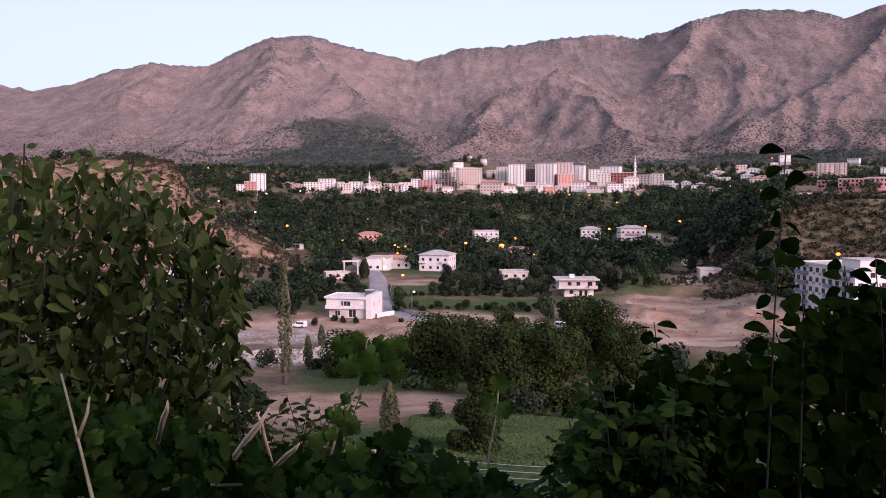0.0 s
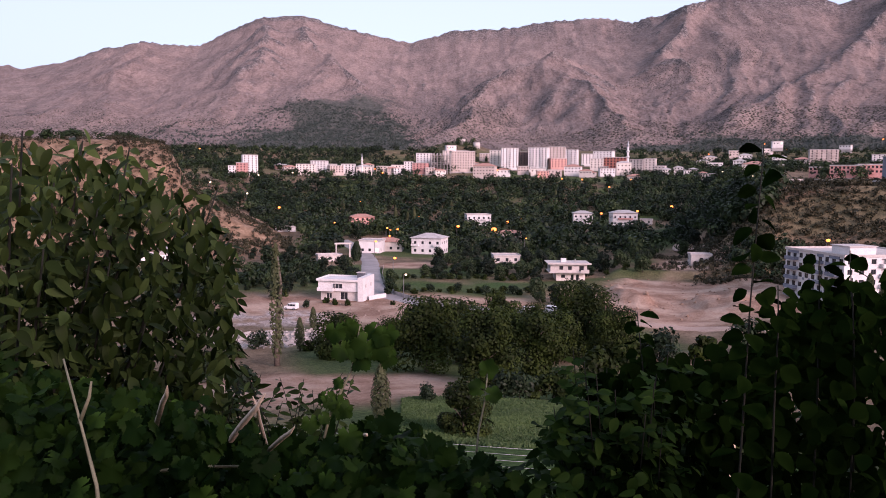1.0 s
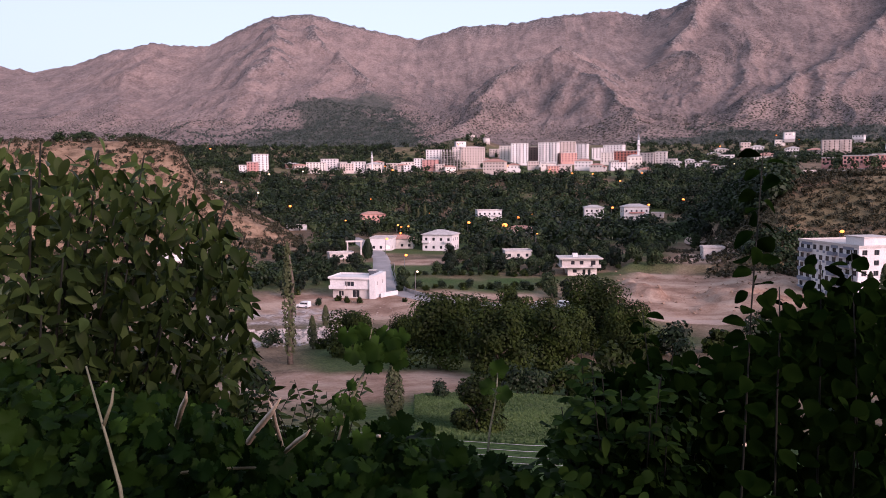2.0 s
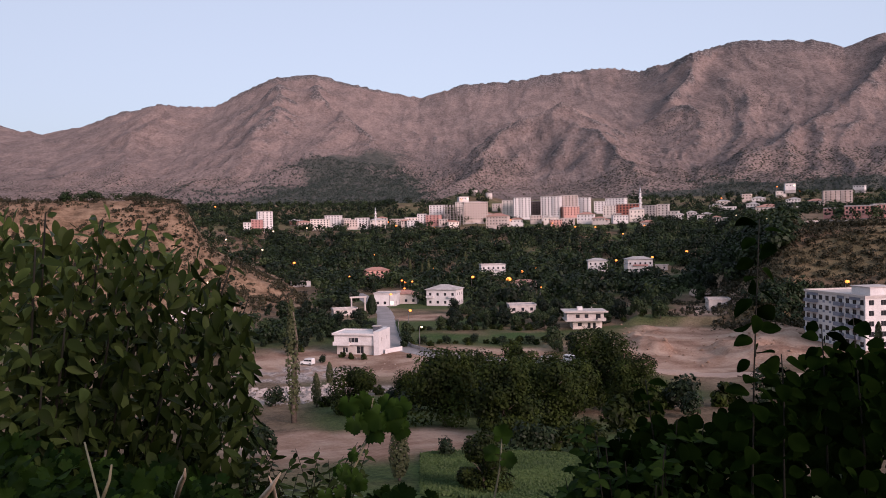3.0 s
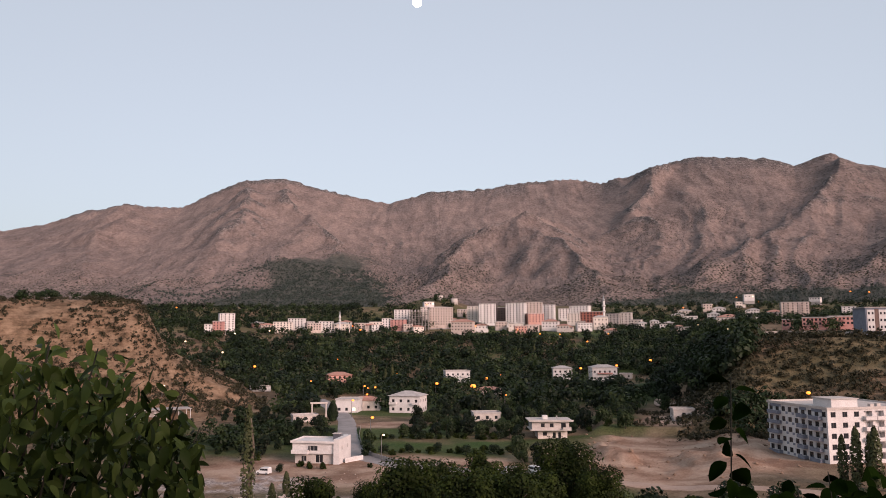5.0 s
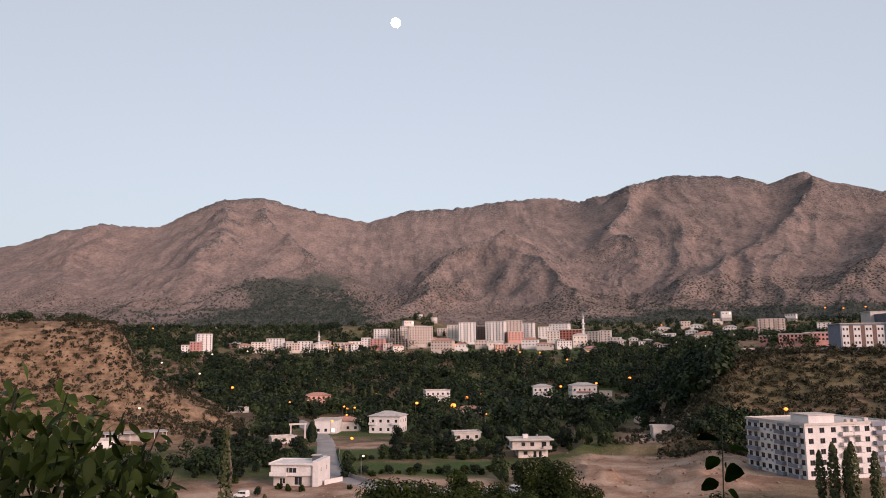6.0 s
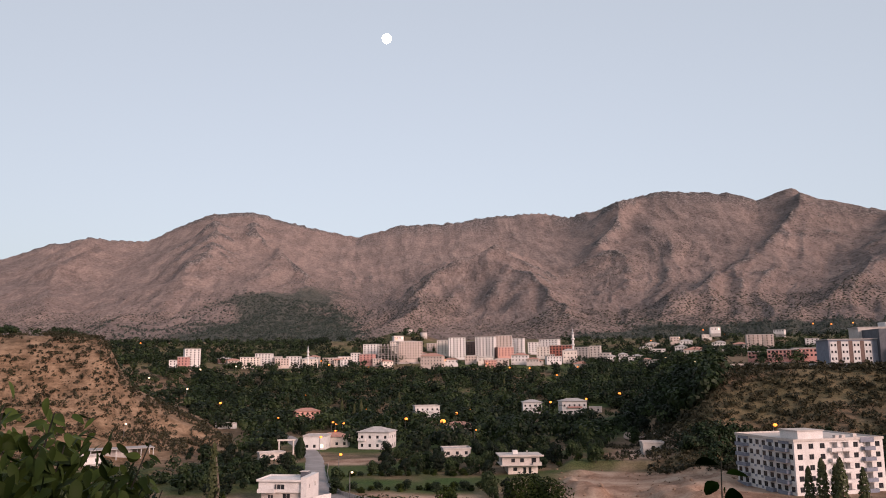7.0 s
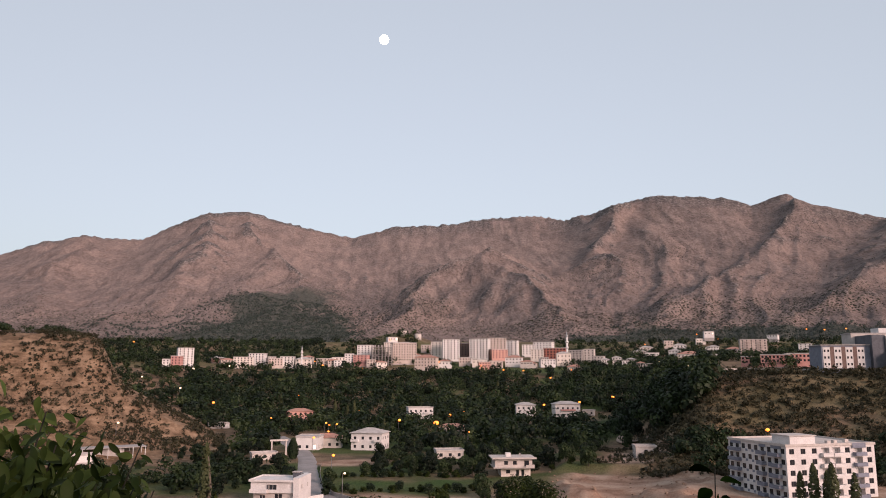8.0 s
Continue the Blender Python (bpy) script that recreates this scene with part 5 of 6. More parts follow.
street_lamp(4.35, 416, 7.0, 1.5, True)
street_lamp(5.35, 461, 7.0, 0.95, True)
street_lamp(6.48, 482, 7.0, 1.0, True)
street_lamp(6.77, 363, 7.0, 0.4, True)
street_lamp(-5.73, 587, 7.0, 0.5, True)
street_lamp(-4.03, 754, 7.0, 1.0, True)
street_lamp(10.86, 717, 7.0, 0.8, True)
street_lamp(12.84, 680, 7.0, 0.8, True)
street_lamp(12.31, 534, 7.0, 0.9, True)
street_lamp(-7.64, 452, 7.0, 0.5, True)
street_lamp(14.89, 551, 7.0, 0.9, True)
street_lamp(17.28, 577, 7.0, 1.1, True)
street_lamp(27.48, 297, 7.0, 0.75, True)
street_lamp(22.55, 379, 7.0, 0.9, False)
street_lamp(-16.50, 686, 7.0, 0.8, False)
street_lamp(-13.94, 628, 7.0, 0.8, False)
street_lamp(-17.16, 1001, 7.0, 1.0, True)
street_lamp(-13.13, 724, 7.0, 0.9, False)
street_lamp(-10.67, 746, 7.0, 0.7, False)
street_lamp(0.95, 944, 7.0, 0.9, True)
street_lamp(4.59, 802, 7.0, 0.9, True)
street_lamp(7.72, 750, 7.0, 0.7, True)
street_lamp(9.39, 721, 7.0, 0.8, True)
street_lamp(15.63, 854, 7.0, 0.7, True)
street_lamp(19.69, 987, 7.0, 0.8, True)
street_lamp(23.31, 980, 7.0, 0.8, True, z=37.5)
street_lamp(24.74, 1038, 7.0, 0.7, True)
street_lamp(21.67, 1018, 7.0, 0.7, False)
street_lamp(30.42, 980, 7.0, 0.9, True, z=41.3)
street_lamp(31.51, 980, 7.0, 0.9, True, z=40.2)
street_lamp(32.80, 980, 7.0, 0.9, True, z=40.9)
street_lamp(-4.61, 813, 7.0, 0.7, True)
street_lamp(-1.12, 730, 7.0, 0.7, True)
street_lamp(14.38, 720, 7.0, 0.7, True)
street_lamp(20.63, 745, 7.0, 0.7, False)
# unseen wall and eaves added behind the camera to block light from the garden leaves
def plain_box(name, label, x0, x1, y0, y1, z0, z1, mat):
    me = bpy.data.meshes.new(name)
    bm = boxes((x0, x1, y0, y1, z0, z1))
    bm.to_mesh(me)
    bm.free()
    me.materials.append(mat)
    return tagged(new(name, me), label, "wall", kind="structure")


plain_box("wall_house", "unseen wall added behind the garden to shade its leaves", -9, 9, -5.3, -5.0, -1.9, 2.1, WALLS["beige"])
plain_box("roof_house", "unseen eaves added behind the garden to shade its leaves", -9.5, 9.5, -9.0, -4.6, 2.1, 2.3, ROOFING)
# ---- trees ----
def foliage(name, c0, c1, c2, shine=0.25, rough=0.6, through_light=0.25):
    m, t, b = material(name, rough)
    b.inputs["Specular IOR Level"].default_value = shine
    geo = t.nodes.new("ShaderNodeNewGeometry")
    info = t.nodes.new("ShaderNodeObjectInfo")
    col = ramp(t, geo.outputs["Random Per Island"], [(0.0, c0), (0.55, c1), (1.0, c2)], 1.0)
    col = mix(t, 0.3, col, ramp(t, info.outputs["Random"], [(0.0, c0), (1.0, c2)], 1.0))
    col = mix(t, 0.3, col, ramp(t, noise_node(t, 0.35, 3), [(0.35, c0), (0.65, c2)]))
    # coarse patches: tone from tree to tree, plus painted lit-side contrast
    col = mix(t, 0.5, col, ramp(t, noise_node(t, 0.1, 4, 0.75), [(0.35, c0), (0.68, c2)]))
    t.links.new(col, b.inputs["Base Color"])
    tr = t.nodes.new("ShaderNodeBsdfTranslucent")
    t.links.new(col, tr.inputs["Color"])
    ms = t.nodes.new("ShaderNodeMixShader")
    ms.inputs[0].default_value = through_light
    t.links.new(b.outputs[0], ms.inputs[1])
    t.links.new(tr.outputs[0], ms.inputs[2])
    t.links.new(ms.outputs[0], t.nodes["Material Output"].inputs["Surface"])
    return m


BARK = surface("grey_bark", (0.07, 0.055, 0.045), (0.13, 0.105, 0.085), 3.0, 0.95, relief=0.02)
# orchard ramps: near-black ends paint in the shade between leaves
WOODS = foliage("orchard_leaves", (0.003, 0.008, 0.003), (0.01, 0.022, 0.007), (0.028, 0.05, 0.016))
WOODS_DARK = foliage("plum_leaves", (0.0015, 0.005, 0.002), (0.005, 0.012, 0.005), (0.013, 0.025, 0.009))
WOODS_PALE = foliage("almond_leaves", (0.01, 0.02, 0.007), (0.028, 0.048, 0.016), (0.055, 0.08, 0.028))
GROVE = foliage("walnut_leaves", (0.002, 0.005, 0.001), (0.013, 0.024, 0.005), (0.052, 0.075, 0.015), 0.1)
# lighter, bluer leaf colour with the distance haze painted in
HAZY_OAK = foliage("hazy_oak_scrub_leaves", (0.026, 0.038, 0.036), (0.047, 0.063, 0.055), (0.07, 0.09, 0.074))
POPLAR = foliage("poplar_leaves", (0.035, 0.045, 0.018), (0.06, 0.07, 0.03), (0.1, 0.11, 0.045))
SHRUB = foliage("dry_shrub_leaves", (0.016, 0.017, 0.009), (0.032, 0.03, 0.016), (0.065, 0.058, 0.03))
MEADOW = foliage("field_crop", (0.025, 0.05, 0.015), (0.045, 0.085, 0.024), (0.075, 0.12, 0.035))


def cards(points, sizes, normals, rng, stretch=1.5, stray=0.45):
    """Many small folded leaf clumps: corners and faces for one mesh."""
    n = len(points)
    nrm = normals + stray * rng.normal(size=(n, 3))
    nrm /= np.linalg.norm(nrm, axis=1)[:, None] + 1e-9
    a = rng.normal(size=(n, 3))
    u = np.cross(nrm, a)
    u /= np.linalg.norm(u, axis=1)[:, None] + 1e-9
    v = np.cross(nrm, u)
    s = sizes[:, None]
    long = stretch * s * (0.7 + 0.6 * rng.random((n, 1)))
    quad = np.stack([points - u * long * 0.5, points - v * s * 0.5 + nrm * s * 0.12, points + u * long * 0.5, points + v * s * 0.5 + nrm * s * 0.12], 1)
    verts = quad.reshape(-1, 3)
    i = np.arange(n)[:, None] * 4
    tris = np.concatenate([i + [[0, 1, 2]], i + [[0, 2, 3]]], 1).reshape(-1, 3)
    return verts, tris


def tri_mesh(name, verts, tris, mat):
    me = bpy.data.meshes.new(name)
    me.vertices.add(len(verts))
    me.vertices.foreach_set("co", np.ascontiguousarray(verts, dtype=np.float32).ravel())
    me.loops.add(len(tris) * 3)
    me.loops.foreach_set("vertex_index", np.ascontiguousarray(tris, dtype=np.int32).ravel())
    me.polygons.add(len(tris))
    me.polygons.foreach_set("loop_start", np.arange(0, 3 * len(tris), 3, dtype=np.int32))
    me.polygons.foreach_set("loop_total", np.full(len(tris), 3, dtype=np.int32))
    me.update(calc_edges=True)
    me.validate()
    me.materials.append(mat)
    return me


def crown_points(rng, height, radius, count, lobes, low=0.25, kind="broad"):
    """Places on the outsides of several leaf masses of uneven size."""
    if kind == "poplar":
        z = height * (0.08 + 0.92 * rng.random(count))
        f = np.sin(np.pi * np.clip((z / height - 0.02), 0, 1) ** 0.75) ** 0.7 * (0.65 + 0.5 * rng.random(count))
        a = rng.random(count) * 2 * np.pi
        p = np.stack([radius * f * np.cos(a), radius * f * np.sin(a), z], 1)
        return p, np.stack([np.cos(a), np.sin(a), 0.4 + 0 * a], 1)
    c = []
    for k in range(lobes):
        a, q = rng.random() * 2 * np.pi, math.sqrt(rng.random()) * 0.62
        zc = low + (0.92 - low) * rng.random()
        q *= 1.0 - 0.55 * max(0.0, (zc - 0.6) / 0.4)
        c.append((radius * q * math.cos(a), radius * q * math.sin(a), height * zc, radius * (0.3 + 0.28 * rng.random())))
    c = np.array(c)
    w = rng.integers(0, lobes, count)
    d = rng.normal(size=(count, 3))
    d /= np.linalg.norm(d, axis=1)[:, None]
    r = c[w, 3][:, None] * (0.55 + 0.5 * rng.random((count, 1)) ** 0.5)
    p = c[w, :3] + d * r * np.array([1, 1, 0.85])
    p[:, 2] = np.maximum(p[:, 2], 0.06 * height)
    return p, d * [1, 1, 0.8] + [0, 0, 0.35]


def tree(name, label, seed, height, radius, count, leaf, mat, lobes=14, low=0.28, kind="broad", category="tree"):
    rng = np.random.default_rng(seed)
    t = root(name, Matrix.Identity(4), label, category)
    p, nn = crown_points(rng, height, radius, count, lobes, low, kind)
    v, f = cards(p, leaf * (0.7 + 0.7 * rng.random(count)), nn, rng, 1.5, 0.32)
    top = height * (0.9 if kind == "poplar" else 0.6)
    r0 = max(0.05, height * 0.022)
    sway = [(0.02 * height * rng.normal() * k / 4, 0.02 * height * rng.normal() * k / 4) for k in range(5)]
    piece("trunk", tube_mesh("trunk", [(sway[k][0], sway[k][1], -0.4 + (top + 0.4) * k / 4) for k in range(5)], [r0 * (1.2, 1.0, 0.8, 0.55, 0.25)[k] for k in range(5)], 7, BARK), None, t)
    if kind == "broad":
        for k in range(6):
            a, z0 = k * 1.05 + rng.random(), height * (0.2 + 0.3 * rng.random())
            e = (radius * 0.6 * math.cos(a), radius * 0.6 * math.sin(a), z0 + height * (0.2 + 0.15 * rng.random()))
            piece("limb", tube_mesh("limb", [(0, 0, z0), (e[0] * 0.5, e[1] * 0.5, z0 + (e[2] - z0) * 0.65), e], [r0 * 0.5, r0 * 0.35, r0 * 0.12], 5, BARK), None, t)
    piece("crown", tri_mesh("crown", v, f, mat), None, t)
    return t


def put(ob, az, d, turn=0.0, size=1.0, label="", group=""):
    x, y = d * math.sin(radians(az)), d * math.cos(radians(az))
    ob.matrix_basis = pose(x, y, float(ground_z(x, y)) - 0.05, 0, 0, turn) @ Matrix.Diagonal((size, size, size, 1))
    return tagged(ob, label, "", group)


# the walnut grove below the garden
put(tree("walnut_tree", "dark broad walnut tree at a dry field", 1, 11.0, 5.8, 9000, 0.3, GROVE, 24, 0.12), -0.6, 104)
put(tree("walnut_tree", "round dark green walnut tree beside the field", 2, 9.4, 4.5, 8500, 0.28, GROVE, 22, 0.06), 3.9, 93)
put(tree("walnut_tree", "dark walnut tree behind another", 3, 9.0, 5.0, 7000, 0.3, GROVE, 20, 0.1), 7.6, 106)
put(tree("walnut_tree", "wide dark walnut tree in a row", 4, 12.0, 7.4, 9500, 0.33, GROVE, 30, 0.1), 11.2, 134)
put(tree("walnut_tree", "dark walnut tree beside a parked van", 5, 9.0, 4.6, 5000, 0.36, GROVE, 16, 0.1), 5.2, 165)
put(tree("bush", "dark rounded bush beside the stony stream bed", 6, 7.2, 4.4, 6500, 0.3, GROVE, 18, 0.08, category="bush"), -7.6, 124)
put(tree("poplar_tree", "tall slender half-bare poplar", 7, 19.0, 1.0, 900, 0.32, POPLAR, kind="poplar"), -11.9, 118)
put(tree("poplar_tree", "short slender young poplar", 8, 5.0, 0.75, 1500, 0.16, POPLAR, kind="poplar"), -4.1, 60)
put(tree("poplar_tree", "thin young poplar on the bare earth", 9, 5.0, 0.8, 500, 0.3, POPLAR, kind="poplar"), -9.2, 172)
put(tree("poplar_tree", "thin young poplar beside a taller one", 10, 6.0, 0.8, 600, 0.3, POPLAR, kind="poplar"), -10.2, 136)
put(tree("bush", "leafy green bush below the garden", 12, 4.0, 2.1, 5000, 0.15, GROVE, 14, 0.06, category="bush"), 2.3, 54)
put(tree("cypress_tree", "dark dense pointed conifer beside the road", 13, 8.5, 2.0, 2200, 0.45, WOODS, kind="poplar"), -5.95, 318)

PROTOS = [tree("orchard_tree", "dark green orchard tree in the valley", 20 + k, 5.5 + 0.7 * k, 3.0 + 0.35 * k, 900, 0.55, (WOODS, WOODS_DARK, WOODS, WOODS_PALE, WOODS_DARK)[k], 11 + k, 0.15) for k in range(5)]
BUSHES = [tree("bush", "low dense green bush", 40 + k, 2.4 + 0.5 * k, 1.8 + 0.3 * k, 700, 0.32, GROVE if k < 2 else WOODS, 9, 0.05, category="bush") for k in range(3)]
TALL = tree("poplar_tree", "tall narrow poplar in the valley", 50, 13, 1.25, 600, 0.5, POPLAR, kind="poplar")

# where trees keep away: plots, roads and the camera's sight lines to houses and plots (bearing, half width, from, to)
CLEAR = [(-6.9, 3.2, 170, 232), (-6, 5.5, 150, 214), (2, 6, 194, 214), (9.95, 1.9, 225, 276), (-0.4, 1.5, 318, 364), (-5.55, 1.1, 470, 523), (-4.2, 1.8, 262, 372), (3.2, 1.1, 470, 524),
         (5.6, 1.0, 405, 446), (5.35, 1.1, 297, 326), (11.0, 0.9, 492, 538), (13.95, 1.1, 486, 538), (17.5, 5.2, 176, 276), (24, 5, 176, 262), (30, 6, 165, 262), (0, 3.0, 212, 264), (5, 2.2, 214, 262),
         (-2.2, 1.6, 268, 318), (-4.6, 0.95, 225, 420), (-5.9, 1.0, 330, 420), (-8, 1.3, 300, 328), (-6.95, 0.8, 300, 340), (18.6, 2.4, 276, 345), (-18, 3.2, 300, 348), (20.5, 0.7, 470, 526), (13, 6, 176, 200), (15.6, 0.7, 500, 545), (16.9, 1.0, 455, 500), (18.2, 1.9, 280, 415)]


def clear_of(az, d, grow=0.0):
    return not any(abs(az - a) < w + grow and lo < d < hi for a, w, lo, hi in CLEAR)


rng = np.random.default_rng(7)
placed = 0
spots = []
while placed < 250:
    az, d = rng.uniform(-14, 21), math.sqrt(rng.uniform(205 ** 2, 345 ** 2))
    if not clear_of(az, d, 0.25) or (az < -8.5 and rng.random() < 0.8):
        continue
    x, y = d * math.sin(radians(az)), d * math.cos(radians(az))
    if any((x - a) ** 2 + (y - b) ** 2 < 4.2 ** 2 for a, b in spots):
        continue
    spots.append((x, y))
    k = int(rng.integers(0, 8))
    proto = PROTOS[k] if k < 5 else BUSHES[k - 5]
    s = rng.uniform(0.45, 0.85)
    copy_thing(proto, pose(x, y, float(ground_z(x, y)) - 0.1, 0, 0, rng.uniform(0, 360)) @ Matrix.Diagonal((s, s, s * rng.uniform(0.85, 1.15), 1)))
    placed += 1
# more of the grove, hedges round the plots
grove = [o for o in scene.collection.objects if o.name.startswith("walnut_tree")]
for k, (az, d, s) in enumerate(((1.7, 116, 0.95), (5.6, 122, 0.9), (9.4, 120, 0.95), (13.6, 126, 0.7), (-3.0, 124, 0.6), (7.6, 150, 0.8))):
    x, y = d * math.sin(radians(az)), d * math.cos(radians(az))
    copy_thing(grove[k % 4], pose(x, y, float(ground_z(x, y)) - 0.1, 0, 0, 70 * k) @ Matrix.Diagonal((s, s, s, 1)))
for k in range(34):
    az, d = -3.6 + 0.68 * (k % 17) + rng.uniform(-0.15, 0.15), (231 if k < 17 else 263) + rng.uniform(-3, 3)
    if abs(az + 4.3) < 1.0:
        continue
    x, y = d * math.sin(radians(az)), d * math.cos(radians(az))
    s = rng.uniform(0.55, 1.0)
    copy_thing(BUSHES[k % 3], pose(x, y, float(ground_z(x, y)) - 0.1, 0, 0, 50 * k) @ Matrix.Diagonal((s, s, s * 0.8, 1)))
# bushes on the garden slope and around the grove
for k in range(70):
    az, d = rng.uniform(-34, 40), math.sqrt(rng.uniform(22 ** 2, 150 ** 2))
    if (abs(az - 4.5) < 8 and 48 < d < 84) or (-14 < az < 1 and 70 < d < 118) or (az < -6 and d > 118):
        continue
    x, y = d * math.sin(radians(az)), d * math.cos(radians(az))
    s = rng.uniform(0.5, 1.1) * (0.7 if d < 50 else 1)
    copy_thing(BUSHES[int(rng.integers(0, 3))], pose(x, y, float(ground_z(x, y)) - 0.1, 0, 0, rng.uniform(0, 360)) @ Matrix.Diagonal((s, s, s, 1)))
for az, d, s in ((5.4, 77, 0.8), (6.6, 77, 0.75), (7.8, 78, 0.8), (9.2, 79, 1.0), (10.5, 82, 1.1), (-0.5, 74, 0.5), (12.5, 100, 1.5), (14.5, 120, 1.6), (17, 128, 1.5), (20, 135, 1.7), (23, 140, 1.6), (26, 140, 1.5), (30, 140, 1.6),
                 (-4.6, 128, 0.9), (-5.6, 150, 0.8), (-9.5, 135, 0.8), (-13.2, 140, 0.9), (-15, 130, 1.0), (-16.5, 120, 1.2), (-7.6, 210, 0.75), (-6.6, 208, 0.6), (-8.2, 213, 0.7), (-9.7, 206, 0.6), (-3.2, 207, 0.5)):
    x, y = d * math.sin(radians(az)), d * math.cos(radians(az))
    copy_thing(BUSHES[int(d) % 3], pose(x, y, float(ground_z(x, y)) - 0.1, 0, 0, 37 * d) @ Matrix.Diagonal((s, s, s, 1)))
for az, d, s in ((29.4, 190, 0.85), (31.3, 186, 1.05), (31.0, 189, 0.9), (32.6, 188, 0.9), (-1.6, 505, 1.0), (-2.1, 508, 0.8), (-3.0, 512, 1.0), (1.2, 560, 0.9), (0.6, 420, 0.7), (-6.9, 560, 0.9), (9.0, 640, 0.9)):
    x, y = d * math.sin(radians(az)), d * math.cos(radians(az))
    copy_thing(TALL, pose(x, y, float(ground_z(x, y)) - 0.1, 0, 0, 37 * d) @ Matrix.Diagonal((s, s, s, 1)))
for k, ob in enumerate(PROTOS + BUSHES + [TALL]):
    put(ob, (-9.6, -10.8, -12.4, 18.2, 19.0, 13.5, 15.5, 17.5, 30.2)[k], (300, 320, 310, 360, 370, 110, 130, 120, 188)[k])


def woods(name, label, places, heights, per, leaf, mat, seed):
    """Far trees as one mass of leaf clumps, tree by tree."""
    r = np.random.default_rng(seed)
    n = len(places)
    rad = heights * (0.42 + 0.16 * r.random(n))
    lob = r.normal(size=(n, 5, 3)) * np.array([0.45, 0.45, 0.3])
    w = r.integers(0, 5, (n, per))
    d = r.normal(size=(n, per, 3))
    d /= np.linalg.norm(d, axis=2)[..., None]
    c = np.take_along_axis(lob, w[..., None].repeat(3, 2), 1)
    p = (c + d * (0.5 + 0.25 * r.random((n, per, 1)))) * rad[:, None, None] * np.array([1, 1, 0.9]) + [0, 0, 1] * (heights * 0.55)[:, None, None]
    p[..., 2] = np.maximum(p[..., 2], 0.1)
    p += places[:, None, :]
    size = (leaf * heights[:, None] * (0.7 + 0.6 * r.random((n, per)))).ravel()
    v, f = cards(p.reshape(-1, 3), size, (d + [0, 0, 0.35]).reshape(-1, 3), r, 1.3, 0.22)
    return tagged(new(name, tri_mesh(name, v, f, mat)), label, "trees" if "shrub" not in label else "shrubs", kind="stuff")


def scatter(count, az0, az1, d0, d1, seed, keep=None, clear=True):
    r = np.random.default_rng(seed)
    az = r.uniform(az0, az1, count)
    d = np.sqrt(r.uniform(d0 ** 2, d1 ** 2, count))
    x, y = d * np.sin(np.radians(az)), d * np.cos(np.radians(az))
    ok = np.ones(count, bool)
    if clear:
        ok = np.array([clear_of(a, b, 0.15) for a, b in zip(az, d)])
    if keep is not None:
        ok &= keep(az, d, x, y)
    x, y = x[ok], y[ok]
    return np.stack([x, y, ground_z(x, y) - 0.05], 1)


def grown(n, lo, hi, seed, lean=1.7):
    return lo + (hi - lo) * np.random.default_rng(seed).random(n) ** lean


near_p = np.concatenate([scatter(2500, -13.5, 21.5, 345, 735, 61, lambda a, d, x, y: (a > -10.0) | (d > 455)), scatter(260, -22, -12, 560, 760, 62), scatter(380, 20.2, 24.0, 325, 500, 69, clear=False),
                         scatter(300, 20, 36, 430, 900, 65, lambda a, d, x, y: vnoise(x / 40, y / 40, 6) > 0.42)])
far_p = np.concatenate([scatter(420, -19, 0, 735, 900, 63, lambda a, d, x, y: vnoise(x / 25, y / 25, 4) > 0.5), scatter(420, 14.8, 23.5, 640, 960, 64),
                        scatter(260, -14, 16, 735, 960, 66, lambda a, d, x, y: vnoise(x / 18, y / 18, 9) > 0.62), scatter(1100, -23, -4, 850, 1090, 67), scatter(160, -4, 3, 850, 1000, 70), scatter(900, 13.5, 37, 700, 1090, 68)])
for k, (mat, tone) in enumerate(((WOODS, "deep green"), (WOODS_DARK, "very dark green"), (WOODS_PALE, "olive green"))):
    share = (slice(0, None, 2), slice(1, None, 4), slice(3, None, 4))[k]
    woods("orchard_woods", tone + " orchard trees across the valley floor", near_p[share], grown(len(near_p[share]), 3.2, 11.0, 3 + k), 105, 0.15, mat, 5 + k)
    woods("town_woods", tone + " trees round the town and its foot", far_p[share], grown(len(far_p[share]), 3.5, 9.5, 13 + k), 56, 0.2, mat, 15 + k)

# woods and single shrubs on the lower mountain slopes, where the cover is dense enough
pick = np.random.default_rng(30)
front = (np.abs(maz) < 36) & (md < 2100)
for name, label, cover_, count, lo, hi, per, mat, far_ in (("slope_woods", "hazy blue-green woods climbing the mountain foot", lowwood ** 1.6, 7500, 2.4, 5.6, 16, HAZY_OAK, 1900),
                                                    ("mountain_shrubs", "dark shrubs dotting the rocky mountain slopes", 0.15 + shrub ** 2 * (0.4 + smooth(maz, 0, 14)), 9000, 1.6, 4.2, 8, SHRUB, 2100)):
    weight = np.where(front & (md < far_), cover_ * md ** 2, 0)
    chosen = pick.choice(len(mx), count, p=weight / weight.sum())
    spread = pick.normal(size=(count, 2)) * 5
    sx, sy = mx[chosen] + spread[:, 0], my[chosen] + spread[:, 1]
    woods(name, label, np.stack([sx, sy, mountain_z(sx, sy) - 0.6], 1), grown(count, lo, hi, 31 + count), per, 0.3, mat, count)
rp = np.concatenate([scatter(3300, 19.0, 40, 262, 364, 71, clear=False), scatter(150, 20, 38, 362, 375, 72, clear=False)])
woods("slope_shrubs", "dark dry shrubs scattered on the slope", rp, 0.7 + 2.6 * np.random.default_rng(4).random(len(rp)) ** 1.8, 30, 0.26, SHRUB, 6)
bp = scatter(220, 19.5, 38, 262, 300, 73, lambda a, d, x, y: ~((a > 23.5) & (d < 268)))
